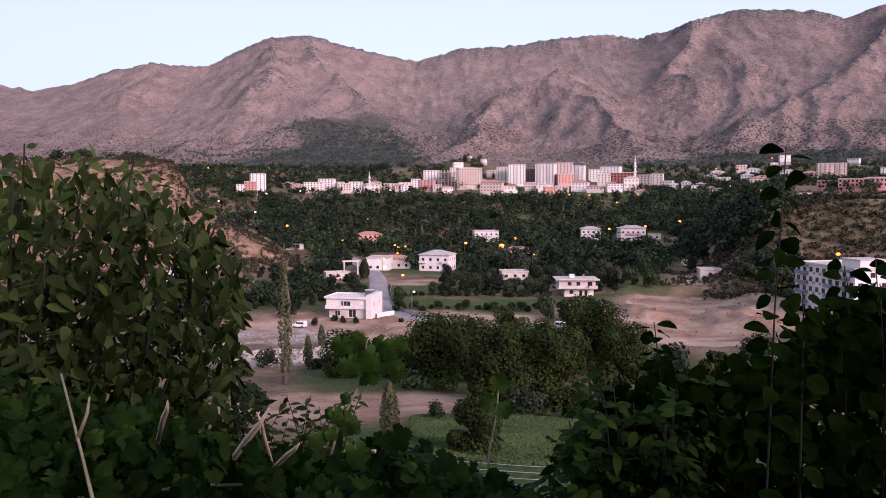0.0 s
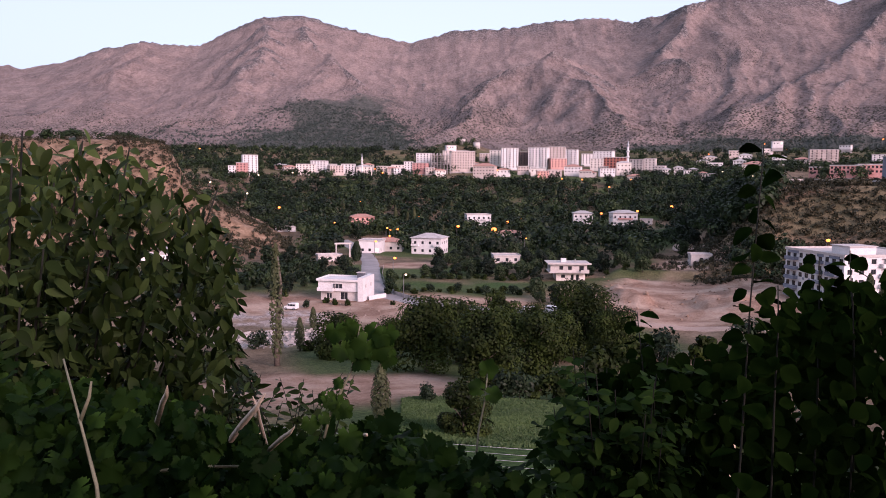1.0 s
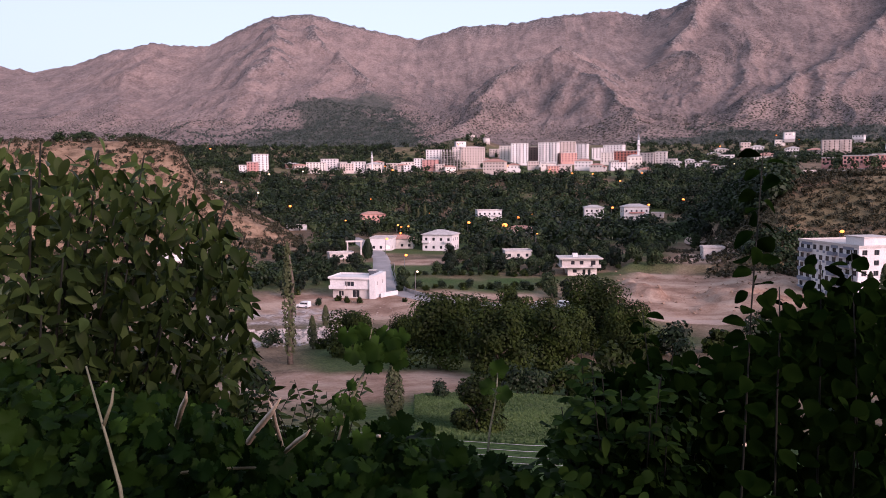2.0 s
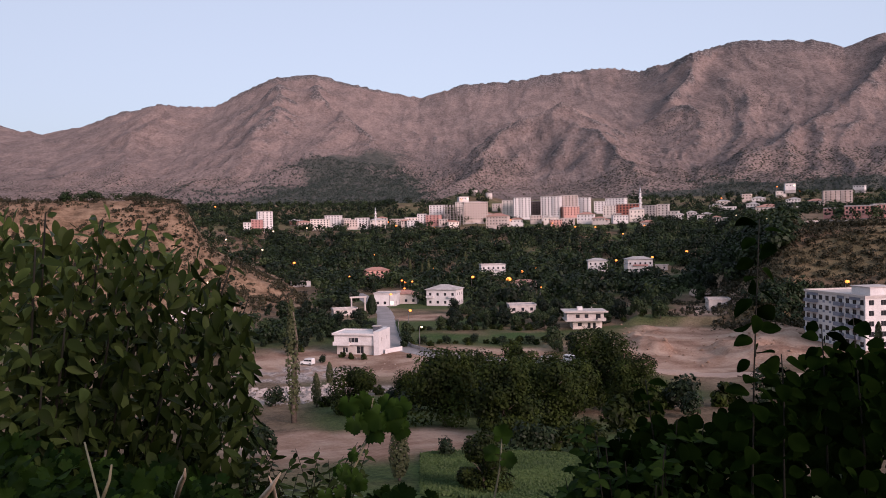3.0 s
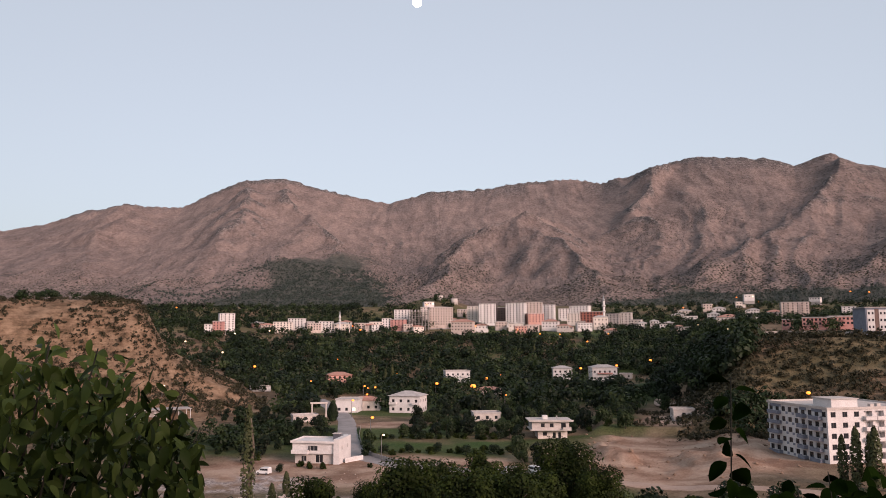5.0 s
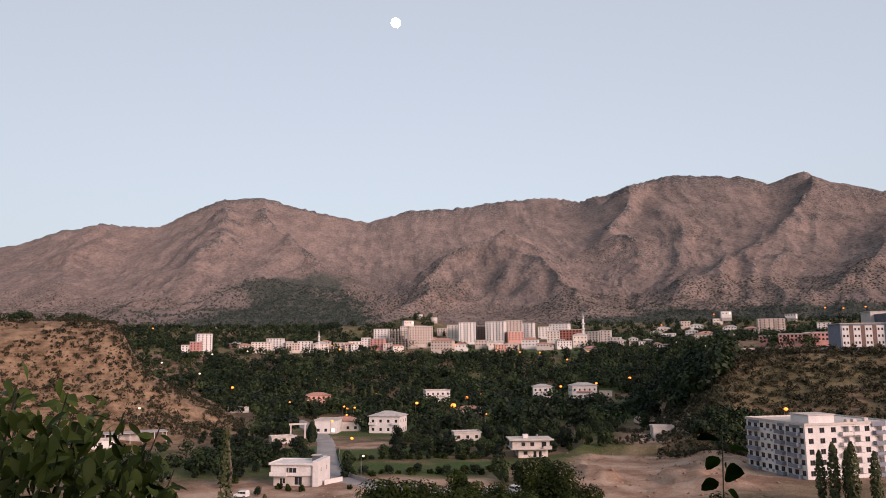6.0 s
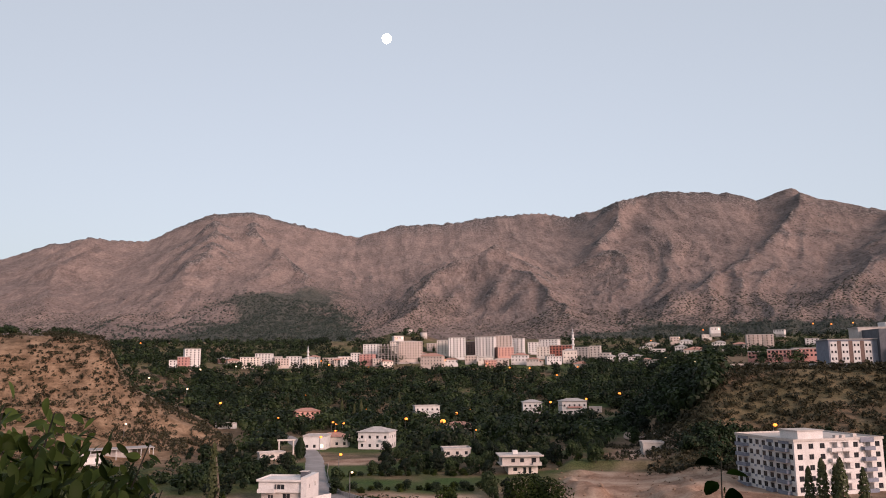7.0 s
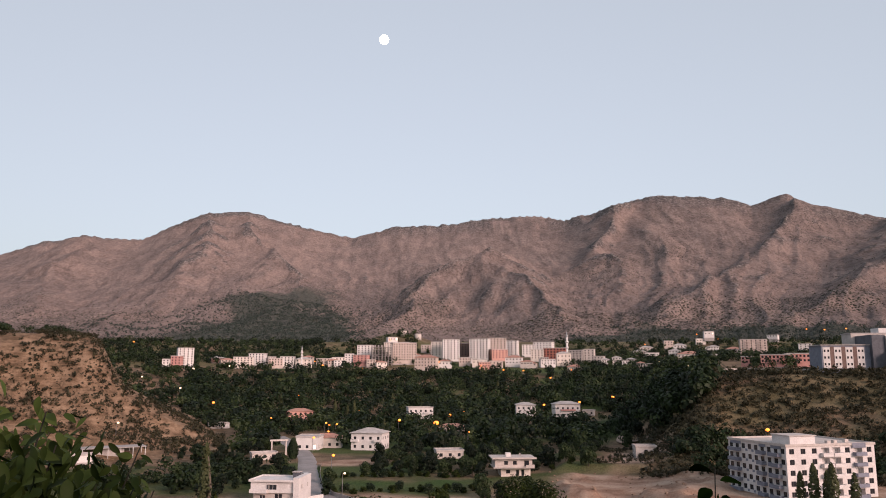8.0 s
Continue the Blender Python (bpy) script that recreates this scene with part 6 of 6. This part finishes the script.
woods("foot_trees", "dark trees along the foot of the slope", bp, np.random.default_rng(8).uniform(3.0, 6.0, len(bp)), 90, 0.17, WOODS, 9)
hp = np.concatenate([scatter(6500, -34, -10.8, 318, 425, 74, lambda a, d, x, y: fbm(x / 25, y / 25, 3, 19) > 0.42), scatter(120, -30, -17, 405, 425, 75)])
woods("hill_shrubs", "small dark shrubs dotting the dry hill", hp, 0.5 + 2.2 * np.random.default_rng(5).random(len(hp)) ** 2.2, 20, 0.3, SHRUB, 7)
tp = np.concatenate([scatter(26, -27, -21, 418, 432, 76), scatter(260, -26, -8.5, 225, 300, 77, lambda a, d, x, y: vnoise(x / 15, y / 15, 8) > 0.58)])
woods("hill_trees", "dark trees on the hilltop and at its foot", tp, np.random.default_rng(6).uniform(2.5, 5.5, len(tp)), 120, 0.17, WOODS, 8)
dp = scatter(420, 15.5, 20.5, 276, 410, 78, lambda a, d, x, y: vnoise(x / 8, y / 8, 2) > 0.5, clear=False)
woods("terrace_shrubs", "low shrubs on the dry terraces", dp, np.random.default_rng(9).uniform(0.8, 2.2, len(dp)), 40, 0.25, SHRUB, 10)

# crop rows on the small green plot
rg = np.random.default_rng(12)
ga, gd_ = rg.uniform(-2.5, 11.5, 30000), np.sqrt(rg.uniform(50 ** 2, 76 ** 2, 30000))
gd_ = np.round(gd_ / 0.5) * 0.5 + 0.1 * rg.normal(size=30000)
px, py = gd_ * np.sin(np.radians(ga)), gd_ * np.cos(np.radians(ga))
ok = blob(px, py, 5, 66, 11.5, 14.5) > 0.5
gp = np.stack([px[ok], py[ok], ground_z(px[ok], py[ok]) + 0.12], 1)
v, f = cards(gp, 0.14 + 0.1 * rg.random(len(gp)), np.tile([0.0, -0.8, 0.5], (len(gp), 1)), rg, 2.0)
tagged(new("field_crop", tri_mesh("field_crop", v, f, MEADOW)), "low green crop in a small plot", "crop", kind="stuff")

# stones in the dry stream bed
def strewn(name, label, category, count, az0, az1, d0, d1, r0, r1, mat, seed):
    """Uneven lumps lying on the ground."""
    rs = np.random.default_rng(seed)
    sv, sf = [], []
    for k in range(count):
        az, d = rs.uniform(az0, az1), rs.uniform(d0, d1)
        x, y, r = d * math.sin(radians(az)), d * math.cos(radians(az)), r0 + (r1 - r0) * rs.random() ** 2.5
        z = float(ground_z(x, y))
        i = len(sv)
        for a, b, c in ((1, 0, 0), (0, 1, 0), (-1, 0, 0), (0, -1, 0), (0, 0, 0.8), (0, 0, -0.5), (0.6, 0.6, 0.5), (-0.6, -0.5, 0.45)):
            j = rs.uniform(0.7, 1.2)
            sv.append((x + r * a * j, y + r * b * j, z + r * c * j))
        sf += [(i, i + 1, i + 6), (i + 6, i + 1, i + 4), (i, i + 6, i + 4), (i + 1, i + 2, i + 4), (i + 2, i + 7, i + 4), (i + 2, i + 3, i + 7), (i + 7, i + 3, i + 4), (i + 3, i, i + 4)]
    return tagged(new(name, mesh_from(name, sv, sf, mat)), label, category, kind="stuff")


strewn("stream_stones", "pale rounded stones in a dry stream bed", "stones", 420, -16, -7.5, 140, 172, 0.15, 0.8, surface("pale_stone", (0.26, 0.22, 0.2), (0.42, 0.37, 0.345), 0.6, 0.95), 15)
strewn("earth_clods", "brown earth clods and rubble on dug ground", "rubble", 240, 12.5, 27, 196, 275, 0.1, 0.8, surface("dug_earth", (0.14, 0.085, 0.06), (0.26, 0.18, 0.13), 0.5, 0.95), 16)
strewn("yard_stones", "small stones scattered on bare earth", "stones", 160, -13, -3, 176, 214, 0.08, 0.35, surface("yard_stone", (0.2, 0.14, 0.11), (0.38, 0.3, 0.25), 0.6, 0.95), 17)
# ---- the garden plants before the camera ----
# ramp ends paint dark gaps between leaves and lit leaf faces into the colour
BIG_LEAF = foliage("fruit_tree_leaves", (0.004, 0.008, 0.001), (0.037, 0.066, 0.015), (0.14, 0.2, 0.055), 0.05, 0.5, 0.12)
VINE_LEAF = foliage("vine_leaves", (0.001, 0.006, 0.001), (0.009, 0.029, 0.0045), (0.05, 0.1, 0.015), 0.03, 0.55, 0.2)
# the shade lying on this shrub is painted into its leaf colour
SHADED_LEAF = foliage("shaded_apricot_leaves", (0.0008, 0.003, 0.0005), (0.0035, 0.01, 0.0015), (0.021, 0.044, 0.008), 0.0, 0.6, 0.1)
FRESH_LEAF = foliage("locust_leaves", (0.006, 0.017, 0.003), (0.034, 0.075, 0.012), (0.11, 0.19, 0.034), 0.04, 0.6, 0.3)
TWIG = surface("young_twig_bark", (0.008, 0.009, 0.005), (0.016, 0.015, 0.009), 20.0, 0.8)
CANE = surface("pale_vine_cane", (0.16, 0.15, 0.09), (0.26, 0.24, 0.15), 20.0, 0.7)
DEADWOOD = surface("bleached_split_wood", (0.42, 0.32, 0.23), (0.62, 0.5, 0.38), 12.0, 0.85, fine=90.0, relief=0.003)


def ovate(width, point=1.0, droop=0.18):
    """A leaf along +y, folded along its midrib and bending down at the tip."""
    ts = (0.0, 0.12, 0.3, 0.5, 0.7, 0.87, 1.0)
    ws = (0.03, 0.62, 0.97, 1.0, 0.74, 0.34 * point, 0.0)
    vs, fs = [], []
    for t, w in zip(ts, ws):
        h = width / 2 * w
        z = -droop * t * t
        vs += [(-h, t, z + 0.22 * h), (0, t, z), (h, t, z + 0.22 * h)]
    for i in range(len(ts) - 1):
        a = 3 * i
        fs += [(a, a + 1, a + 4, a + 3), (a + 1, a + 2, a + 5, a + 4)]
    return np.array(vs), fs


def lobed(seed):
    """A vine leaf: five toothed lobes round the stalk, gently waved."""
    r = random.Random(seed)
    vs, fs = [(0, 0, 0)], []
    n = 44
    for k in range(n + 1):
        a = -math.pi * 0.93 + 1.86 * math.pi * k / n
        lobe = abs(math.cos(2.5 * a)) ** 0.8
        rad = (0.41 + 0.13 * lobe) * (1.0 - 0.16 * (abs(a) / math.pi)) * (1 + (0.09 if k % 2 else -0.06)) * r.uniform(0.95, 1.05)
        vs.append((rad * math.sin(a), rad * math.cos(a) + 0.1, 0.07 * math.sin(3 * a + seed) - 0.22 * rad * rad))
    for k in range(1, n + 1):
        fs.append((0, k, k + 1))
    return np.array(vs), fs


def turn_to(axis, up):
    y = axis.normalized()
    z = (up - y * up.dot(y))
    z = z.normalized() if z.length > 1e-4 else y.orthogonal().normalized()
    x = y.cross(z)
    return Matrix((x, y, z)).transposed()


def leaves_on(plant, shapes, mat, spots, parts=200):
    """spots: place, axis, facing, length. The first ones are parts, the rest one joined mass."""
    meshes = [mesh_from("leaf", v, f, mat, flat=False) for v, f in shapes]
    vs, fs = [], []
    for k, (p, axis, up, size) in enumerate(spots):
        m3 = turn_to(axis, up)
        if k < parts:
            ob = new("leaf", meshes[k % len(meshes)])
            ob.parent = plant
            ob.matrix_basis = Matrix.Translation(p) @ m3.to_4x4() @ Matrix.Diagonal((size, size, size, 1))
        else:
            v, f = shapes[k % len(shapes)]
            i = len(vs)
            vs.extend((p + m3 @ (Vector(c) * size))[:] for c in v)
            fs.extend(tuple(i + q for q in t) for t in f)
    if vs:
        ob = piece("foliage", mesh_from("foliage", vs, fs, mat, flat=False), None, plant)
        ob["kind"] = "stuff"


def bend(a, b, lift, n=6):
    a, b = Vector(a), Vector(b)
    return [a.lerp(b, k / n) + Vector((0, 0, lift)) * math.sin(math.pi * k / n) for k in range(n + 1)]


def taper(points, r0, r1):
    n = len(points) - 1
    return [r0 + (r1 - r0) * k / n for k in range(n + 1)]


rnd = random.Random(4)
gauss = lambda s: Vector((rnd.gauss(0, s), rnd.gauss(0, s), rnd.gauss(0, s)))

# young fruit tree
fruit = root("fruit_tree", Matrix.Identity(4), "young fruit tree with drooping pointed grey-green leaves", "tree")
trunk = [Vector((-1.75, 2.85, -2.75)), Vector((-1.6, 2.8, -1.9)), Vector((-1.45, 2.65, -1.2)), Vector((-1.35, 2.5, -0.7))]
piece("trunk", tube_mesh("trunk", trunk, [0.06, 0.05, 0.04, 0.03], 9, BARK), None, fruit)
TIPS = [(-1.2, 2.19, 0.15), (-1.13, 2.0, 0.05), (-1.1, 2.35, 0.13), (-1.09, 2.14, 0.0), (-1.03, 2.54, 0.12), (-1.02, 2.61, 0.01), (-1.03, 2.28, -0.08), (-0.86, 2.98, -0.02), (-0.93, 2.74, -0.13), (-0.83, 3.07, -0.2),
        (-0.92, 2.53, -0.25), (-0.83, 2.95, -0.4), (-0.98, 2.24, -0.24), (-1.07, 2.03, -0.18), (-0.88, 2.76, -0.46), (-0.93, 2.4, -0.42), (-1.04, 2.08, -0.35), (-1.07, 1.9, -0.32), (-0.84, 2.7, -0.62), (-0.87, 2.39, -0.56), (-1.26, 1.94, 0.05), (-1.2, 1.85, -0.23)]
spots, inner = [], []
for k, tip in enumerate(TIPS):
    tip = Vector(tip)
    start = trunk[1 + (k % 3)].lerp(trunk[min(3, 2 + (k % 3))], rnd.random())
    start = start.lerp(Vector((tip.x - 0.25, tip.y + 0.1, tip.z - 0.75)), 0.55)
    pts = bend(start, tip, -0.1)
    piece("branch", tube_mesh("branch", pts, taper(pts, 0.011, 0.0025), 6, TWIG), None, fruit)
    for j in range(38):
        t = 0.25 + 0.75 * (j + rnd.random()) / 38
        i = min(5, int(t * 6))
        p = pts[i].lerp(pts[i + 1], t * 6 - i)
        along = (pts[i + 1] - pts[i]).normalized()
        a = 2.4 * j + k
        side = along.orthogonal().normalized()
        side = math.cos(a) * side + math.sin(a) * along.cross(side)
        axis = 0.9 * side + 0.45 * along + Vector((0, 0, -0.35 - 0.4 * rnd.random())) + gauss(0.25)
        up = Vector((0.15, -0.65, 0.75)) + gauss(0.4)
        spots.append((p + 0.012 * side, axis, up, rnd.uniform(0.046, 0.074)))
    for j in range(70):
        p = pts[rnd.randrange(1, 6)] + gauss(0.06)
        inner.append((p, gauss(1.0) + Vector((0, -0.2, -0.7)), Vector((0, -0.6, 0.7)) + gauss(0.5), rnd.uniform(0.05, 0.085)))



def view_top(az, line):
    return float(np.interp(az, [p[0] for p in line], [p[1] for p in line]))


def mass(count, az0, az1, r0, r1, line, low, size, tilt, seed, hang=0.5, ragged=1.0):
    """Leaf spots in a plant mass; its top line, bearings and slopes from the eye's place, is fitted to the camera's
    view.
    """
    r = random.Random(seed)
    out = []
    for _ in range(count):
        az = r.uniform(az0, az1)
        top = view_top(az, line) - ragged * (0.5 + 0.3 * math.sin(2.3 * az) + 0.2 * math.sin(5.9 * az + 1.0)) * r.random()
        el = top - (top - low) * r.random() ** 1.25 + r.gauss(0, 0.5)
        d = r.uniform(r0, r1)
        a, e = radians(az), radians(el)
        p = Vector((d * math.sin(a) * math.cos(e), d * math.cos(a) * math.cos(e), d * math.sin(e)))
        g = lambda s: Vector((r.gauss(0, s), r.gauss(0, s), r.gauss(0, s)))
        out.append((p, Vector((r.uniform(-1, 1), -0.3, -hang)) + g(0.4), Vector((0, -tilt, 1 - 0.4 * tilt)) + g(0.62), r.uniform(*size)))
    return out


# this and the other top lines are shaped to fit the camera's view
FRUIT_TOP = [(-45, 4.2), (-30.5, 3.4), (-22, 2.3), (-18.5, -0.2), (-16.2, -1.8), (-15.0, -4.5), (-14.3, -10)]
for k in range(22):
    az, d = radians(rnd.uniform(-15.5, -6.0)), rnd.uniform(2.0, 2.5)
    el = radians(rnd.uniform(-17.0, -13.6))
    tip = Vector((d * math.sin(az), d * math.cos(az), d * math.tan(el)))
    pts = bend(tip + Vector((rnd.uniform(-0.16, 0.1), 0.05, -0.3)), tip, 0.02)
    piece("shoot", tube_mesh("shoot", pts, taper(pts, 0.0022, 0.0008), 5, TWIG), None, fruit)
    for j in range(16):
        t = 6 * (0.2 + 0.8 * j / 16)
        i = min(5, int(t))
        side = Vector((math.cos(2.4 * j), 0.6 * math.sin(2.4 * j), rnd.uniform(-0.5, 0.4)))
        inner.append((pts[i].lerp(pts[i + 1], t - i), side, Vector((0, -0.5, 0.8)) + gauss(0.4), rnd.uniform(0.024, 0.042)))
rnd.shuffle(spots)
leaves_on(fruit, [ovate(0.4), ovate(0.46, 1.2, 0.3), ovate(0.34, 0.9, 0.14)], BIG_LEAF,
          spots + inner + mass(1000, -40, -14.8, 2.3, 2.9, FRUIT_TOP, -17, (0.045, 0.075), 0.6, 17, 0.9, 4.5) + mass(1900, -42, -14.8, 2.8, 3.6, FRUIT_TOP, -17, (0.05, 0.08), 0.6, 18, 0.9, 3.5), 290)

# grape vine along the garden edge
vine = root("grape_vine", Matrix.Identity(4), "sprawling green grape vine with broad lobed leaves", "vine")
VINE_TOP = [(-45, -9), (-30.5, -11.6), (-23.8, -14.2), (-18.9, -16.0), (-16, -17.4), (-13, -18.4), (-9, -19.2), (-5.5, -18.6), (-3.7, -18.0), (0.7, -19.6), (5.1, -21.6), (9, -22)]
VINE = [lobed(1), lobed(2), lobed(3)]
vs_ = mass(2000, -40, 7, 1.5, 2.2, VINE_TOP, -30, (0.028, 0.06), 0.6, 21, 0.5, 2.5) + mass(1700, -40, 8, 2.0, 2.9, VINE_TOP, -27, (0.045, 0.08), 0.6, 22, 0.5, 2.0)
shoot = [Vector((-0.3, 1.78, -0.75)), Vector((-0.25, 1.77, -0.55)), Vector((-0.2, 1.78, -0.45)), Vector((-0.18, 1.79, -0.34))]
for k in range(15):
    p = Vector((-0.25 + 0.15 * rnd.random(), 1.75 + 0.04 * rnd.random(), -0.335 - 0.075 * rnd.random()))
    vs_.insert(0, (p, Vector((rnd.uniform(-0.9, 0.9), -0.2, -1)), Vector((rnd.uniform(-0.6, 0.6), -1, 0.5)), rnd.uniform(0.045, 0.07)))
for k in range(8):
    p = Vector((-0.31 + 0.1 * rnd.random(), 1.76, -0.43 - 0.16 * rnd.random()))
    vs_.insert(0, (p, Vector((rnd.uniform(-0.9, 0.9), -0.2, -1)), Vector((rnd.uniform(-0.6, 0.6), -1, 0.5)), rnd.uniform(0.03, 0.05)))
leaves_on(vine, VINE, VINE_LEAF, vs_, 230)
for pts in (shoot, [(-0.55, 1.2, -0.75), (-0.6, 1.27, -0.53), (-0.65, 1.33, -0.45), (-0.71, 1.39, -0.33)], [(-0.66, 1.34, -0.44), (-0.64, 1.34, -0.39), (-0.635, 1.34, -0.36)],
            [(-0.6, 1.5, -0.6), (-0.51, 1.51, -0.59), (-0.42, 1.54, -0.6), (-0.28, 1.5, -0.62), (-0.1, 1.5, -0.75)],
            [(0.12, 2.3, -1.1), (0.15, 2.37, -0.8), (0.17, 2.39, -0.71), (0.18, 2.41, -0.62)],
            [(-1.2, 1.6, -1.9), (-1.0, 1.7, -1.2), (-0.8, 1.75, -0.8)], [(0.0, 1.9, -2.0), (-0.15, 1.85, -1.2), (-0.3, 1.78, -0.75)]):
    piece("cane", tube_mesh("cane", pts, taper(pts, 0.0045, 0.002), 6, CANE), None, vine)
leaves_on(vine, VINE, VINE_LEAF, [(Vector((0.18, 2.4, -0.61)), Vector((0.3, 0, 1)), Vector((0, -1, 0.2)), 0.07), (Vector((0.15, 2.38, -0.66)), Vector((-0.8, 0, 0.3)), Vector((0, -1, 0.4)), 0.06), (Vector((0.19, 2.38, -0.68)), Vector((0.8, 0, -0.1)), Vector((0, -1, 0.4)), 0.06)], 3)

# shrub with upright shoots, its shade put into the dark leaf colour
shrub_ = root("apricot_shrub", Matrix.Identity(4), "leafy apricot shrub with upright shoots, shade painted into its leaves", "shrub")
SPRIGS = [[(0.52, 1.2, -0.75), (0.54, 1.23, -0.39), (0.56, 1.27, -0.2), (0.58, 1.29, 0.085)], [(0.63, 1.3, -0.7), (0.63, 1.31, -0.37), (0.64, 1.33, -0.25), (0.64, 1.34, -0.17)],
          [(0.74, 1.36, -0.7), (0.74, 1.37, -0.37), (0.75, 1.4, -0.22), (0.75, 1.41, -0.13)], [(0.8, 1.34, -0.7), (0.8, 1.35, -0.36), (0.8, 1.38, -0.16)], [(0.48, 1.56, -0.8), (0.465, 1.58, -0.42), (0.455, 1.62, -0.27)], [(0.9, 1.5, -0.7), (0.88, 1.5, -0.35), (0.87, 1.52, -0.12)]]
round_leaf = [ovate(0.82, 1.4, 0.2), ovate(0.74, 1.3, 0.28), ovate(0.9, 1.5, 0.14)]
rs_ = []
for k, pts in enumerate(SPRIGS):
    pts = [Vector(p) for p in pts]
    full = [Vector((0.7, 1.5, -2.0)), pts[0].lerp(Vector((0.7, 1.5, -2.0)), 0.5)] + pts
    piece("stem", tube_mesh("stem", full, taper(full, 0.0034, 0.001), 6, TWIG), None, shrub_)
    length = sum((b - a).length for a, b in zip(pts, pts[1:]))
    n = int(length / (0.0135 if k == 0 else 0.016))
    for j in range(n):
        t = (j + 0.5) / n * (len(pts) - 1)
        i = min(len(pts) - 2, int(t))
        p = pts[i].lerp(pts[i + 1], t - i)
        a = 2.4 * j + k
        side = Vector((math.cos(a), 0.7 * math.sin(a), 0.0))
        rs_.append((p + 0.008 * side, side + Vector((0, 0, rnd.uniform(-0.8, 0.25))), Vector((0, -0.5, 0.8)) + gauss(0.4), rnd.uniform(0.03, 0.046)))
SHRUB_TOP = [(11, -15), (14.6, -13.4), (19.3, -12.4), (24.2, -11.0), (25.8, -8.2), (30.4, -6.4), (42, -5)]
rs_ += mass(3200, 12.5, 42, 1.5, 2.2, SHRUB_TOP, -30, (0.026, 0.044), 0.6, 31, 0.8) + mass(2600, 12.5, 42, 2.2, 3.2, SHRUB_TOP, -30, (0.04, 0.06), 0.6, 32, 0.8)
leaves_on(shrub_, round_leaf, SHADED_LEAF, rs_, 290)

# light green locust bush between the vine and the shrub
locust = root("locust_bush", Matrix.Identity(4), "light green bush with small feathery leaflets", "bush")
ls_ = []
for k in range(30):
    az = radians(rnd.uniform(9.0, 21.5))
    d = rnd.uniform(1.35, 1.9)
    el = radians(-11.6 - 7.5 * rnd.random() - (2.0 if az < radians(10.5) else 0))
    tip = Vector((d * math.sin(az), d * math.cos(az), d * math.tan(el)))
    foot = Vector((0.5 + 0.1 * rnd.random(), 1.95, -1.9))
    pts = bend(foot.lerp(tip, 0.35), tip, 0.04)
    pts[0] = foot
    piece("stem", tube_mesh("stem", pts, taper(pts, 0.004, 0.001), 5, TWIG), None, locust)
    for j in range(16):
        t = 0.35 + 0.65 * j / 16
        i = min(5, int(t * 6))
        p = pts[i].lerp(pts[i + 1], t * 6 - i)
        a = 2.4 * j
        side = Vector((math.cos(a), 0.6 * math.sin(a), 0.15))
        for q in range(1, 5):
            b = p + side * 0.016 * q
            for s in (-1, 1):
                ls_.append((b, s * Vector((-side.y, side.x, 0.0)) + 0.4 * side + gauss(0.2), Vector((0, -0.4, 0.9)) + gauss(0.3), rnd.uniform(0.02, 0.032)))
rnd.shuffle(ls_)
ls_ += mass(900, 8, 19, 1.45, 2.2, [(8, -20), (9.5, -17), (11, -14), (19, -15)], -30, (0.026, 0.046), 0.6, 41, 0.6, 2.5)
leaves_on(locust, [ovate(0.5), ovate(0.58, 1.2)], FRESH_LEAF, ls_, 250)

# split wooden stakes standing in the vine
STAKES = [((-0.5, 1.89, -0.62), (-0.41, 1.89, -0.5), 0.011), ((-0.47, 1.95, -0.63), (-0.45, 1.93, -0.52), 0.008), ((-0.68, 1.81, -0.54), (-0.62, 1.81, -0.46), 0.01), ((-0.38, 1.81, -0.63), (-0.32, 1.79, -0.55), 0.008), ((-0.19, 1.98, -0.68), (-0.17, 1.97, -0.63), 0.009)]
for lo, hi, r in STAKES:
    lo, hi, r = Vector(lo) * 0.76, Vector(hi) * 0.76, 0.62 * r
    v = hi - lo + Vector((0, -0.1, 0))
    foot = lo - v * ((lo.z + 2.4) / v.z)
    stake = new("stake", tube_mesh("stake", [foot, lo, lo + v * 0.5 + Vector((0.003, 0, 0)), lo + v], [r * 0.9, r * 1.0, r * 0.8, r * 0.2], 4, DEADWOOD))
    tagged(stake, "bleached split wooden stake leaning in the vine", "stake", "vine stakes")

# trellis wires below the garden
trellis = root("trellis", Matrix.Identity(4), "thin pale wires strung between wooden posts", "trellis")
for x, y in ((-1.3, 5.4), (2.6, 6.35)):
    zb = float(ground_z(x, y))
    piece("post", tube_mesh("post", [(x, y, zb - 0.3), (x, y, -1.75 if x < 0 else -2.2)], [0.04, 0.035], 8, DEADWOOD), None, trellis)
for k in range(4):
    a, b = Vector((-1.3, 5.4, -1.79 - 0.045 * k)), Vector((2.6, 6.35, -2.36 - 0.06 * k))
    pts = bend(a, b, -0.06)
    piece("wire", tube_mesh("wire", pts, [0.0016] * 7, 5, METAL), None, trellis)
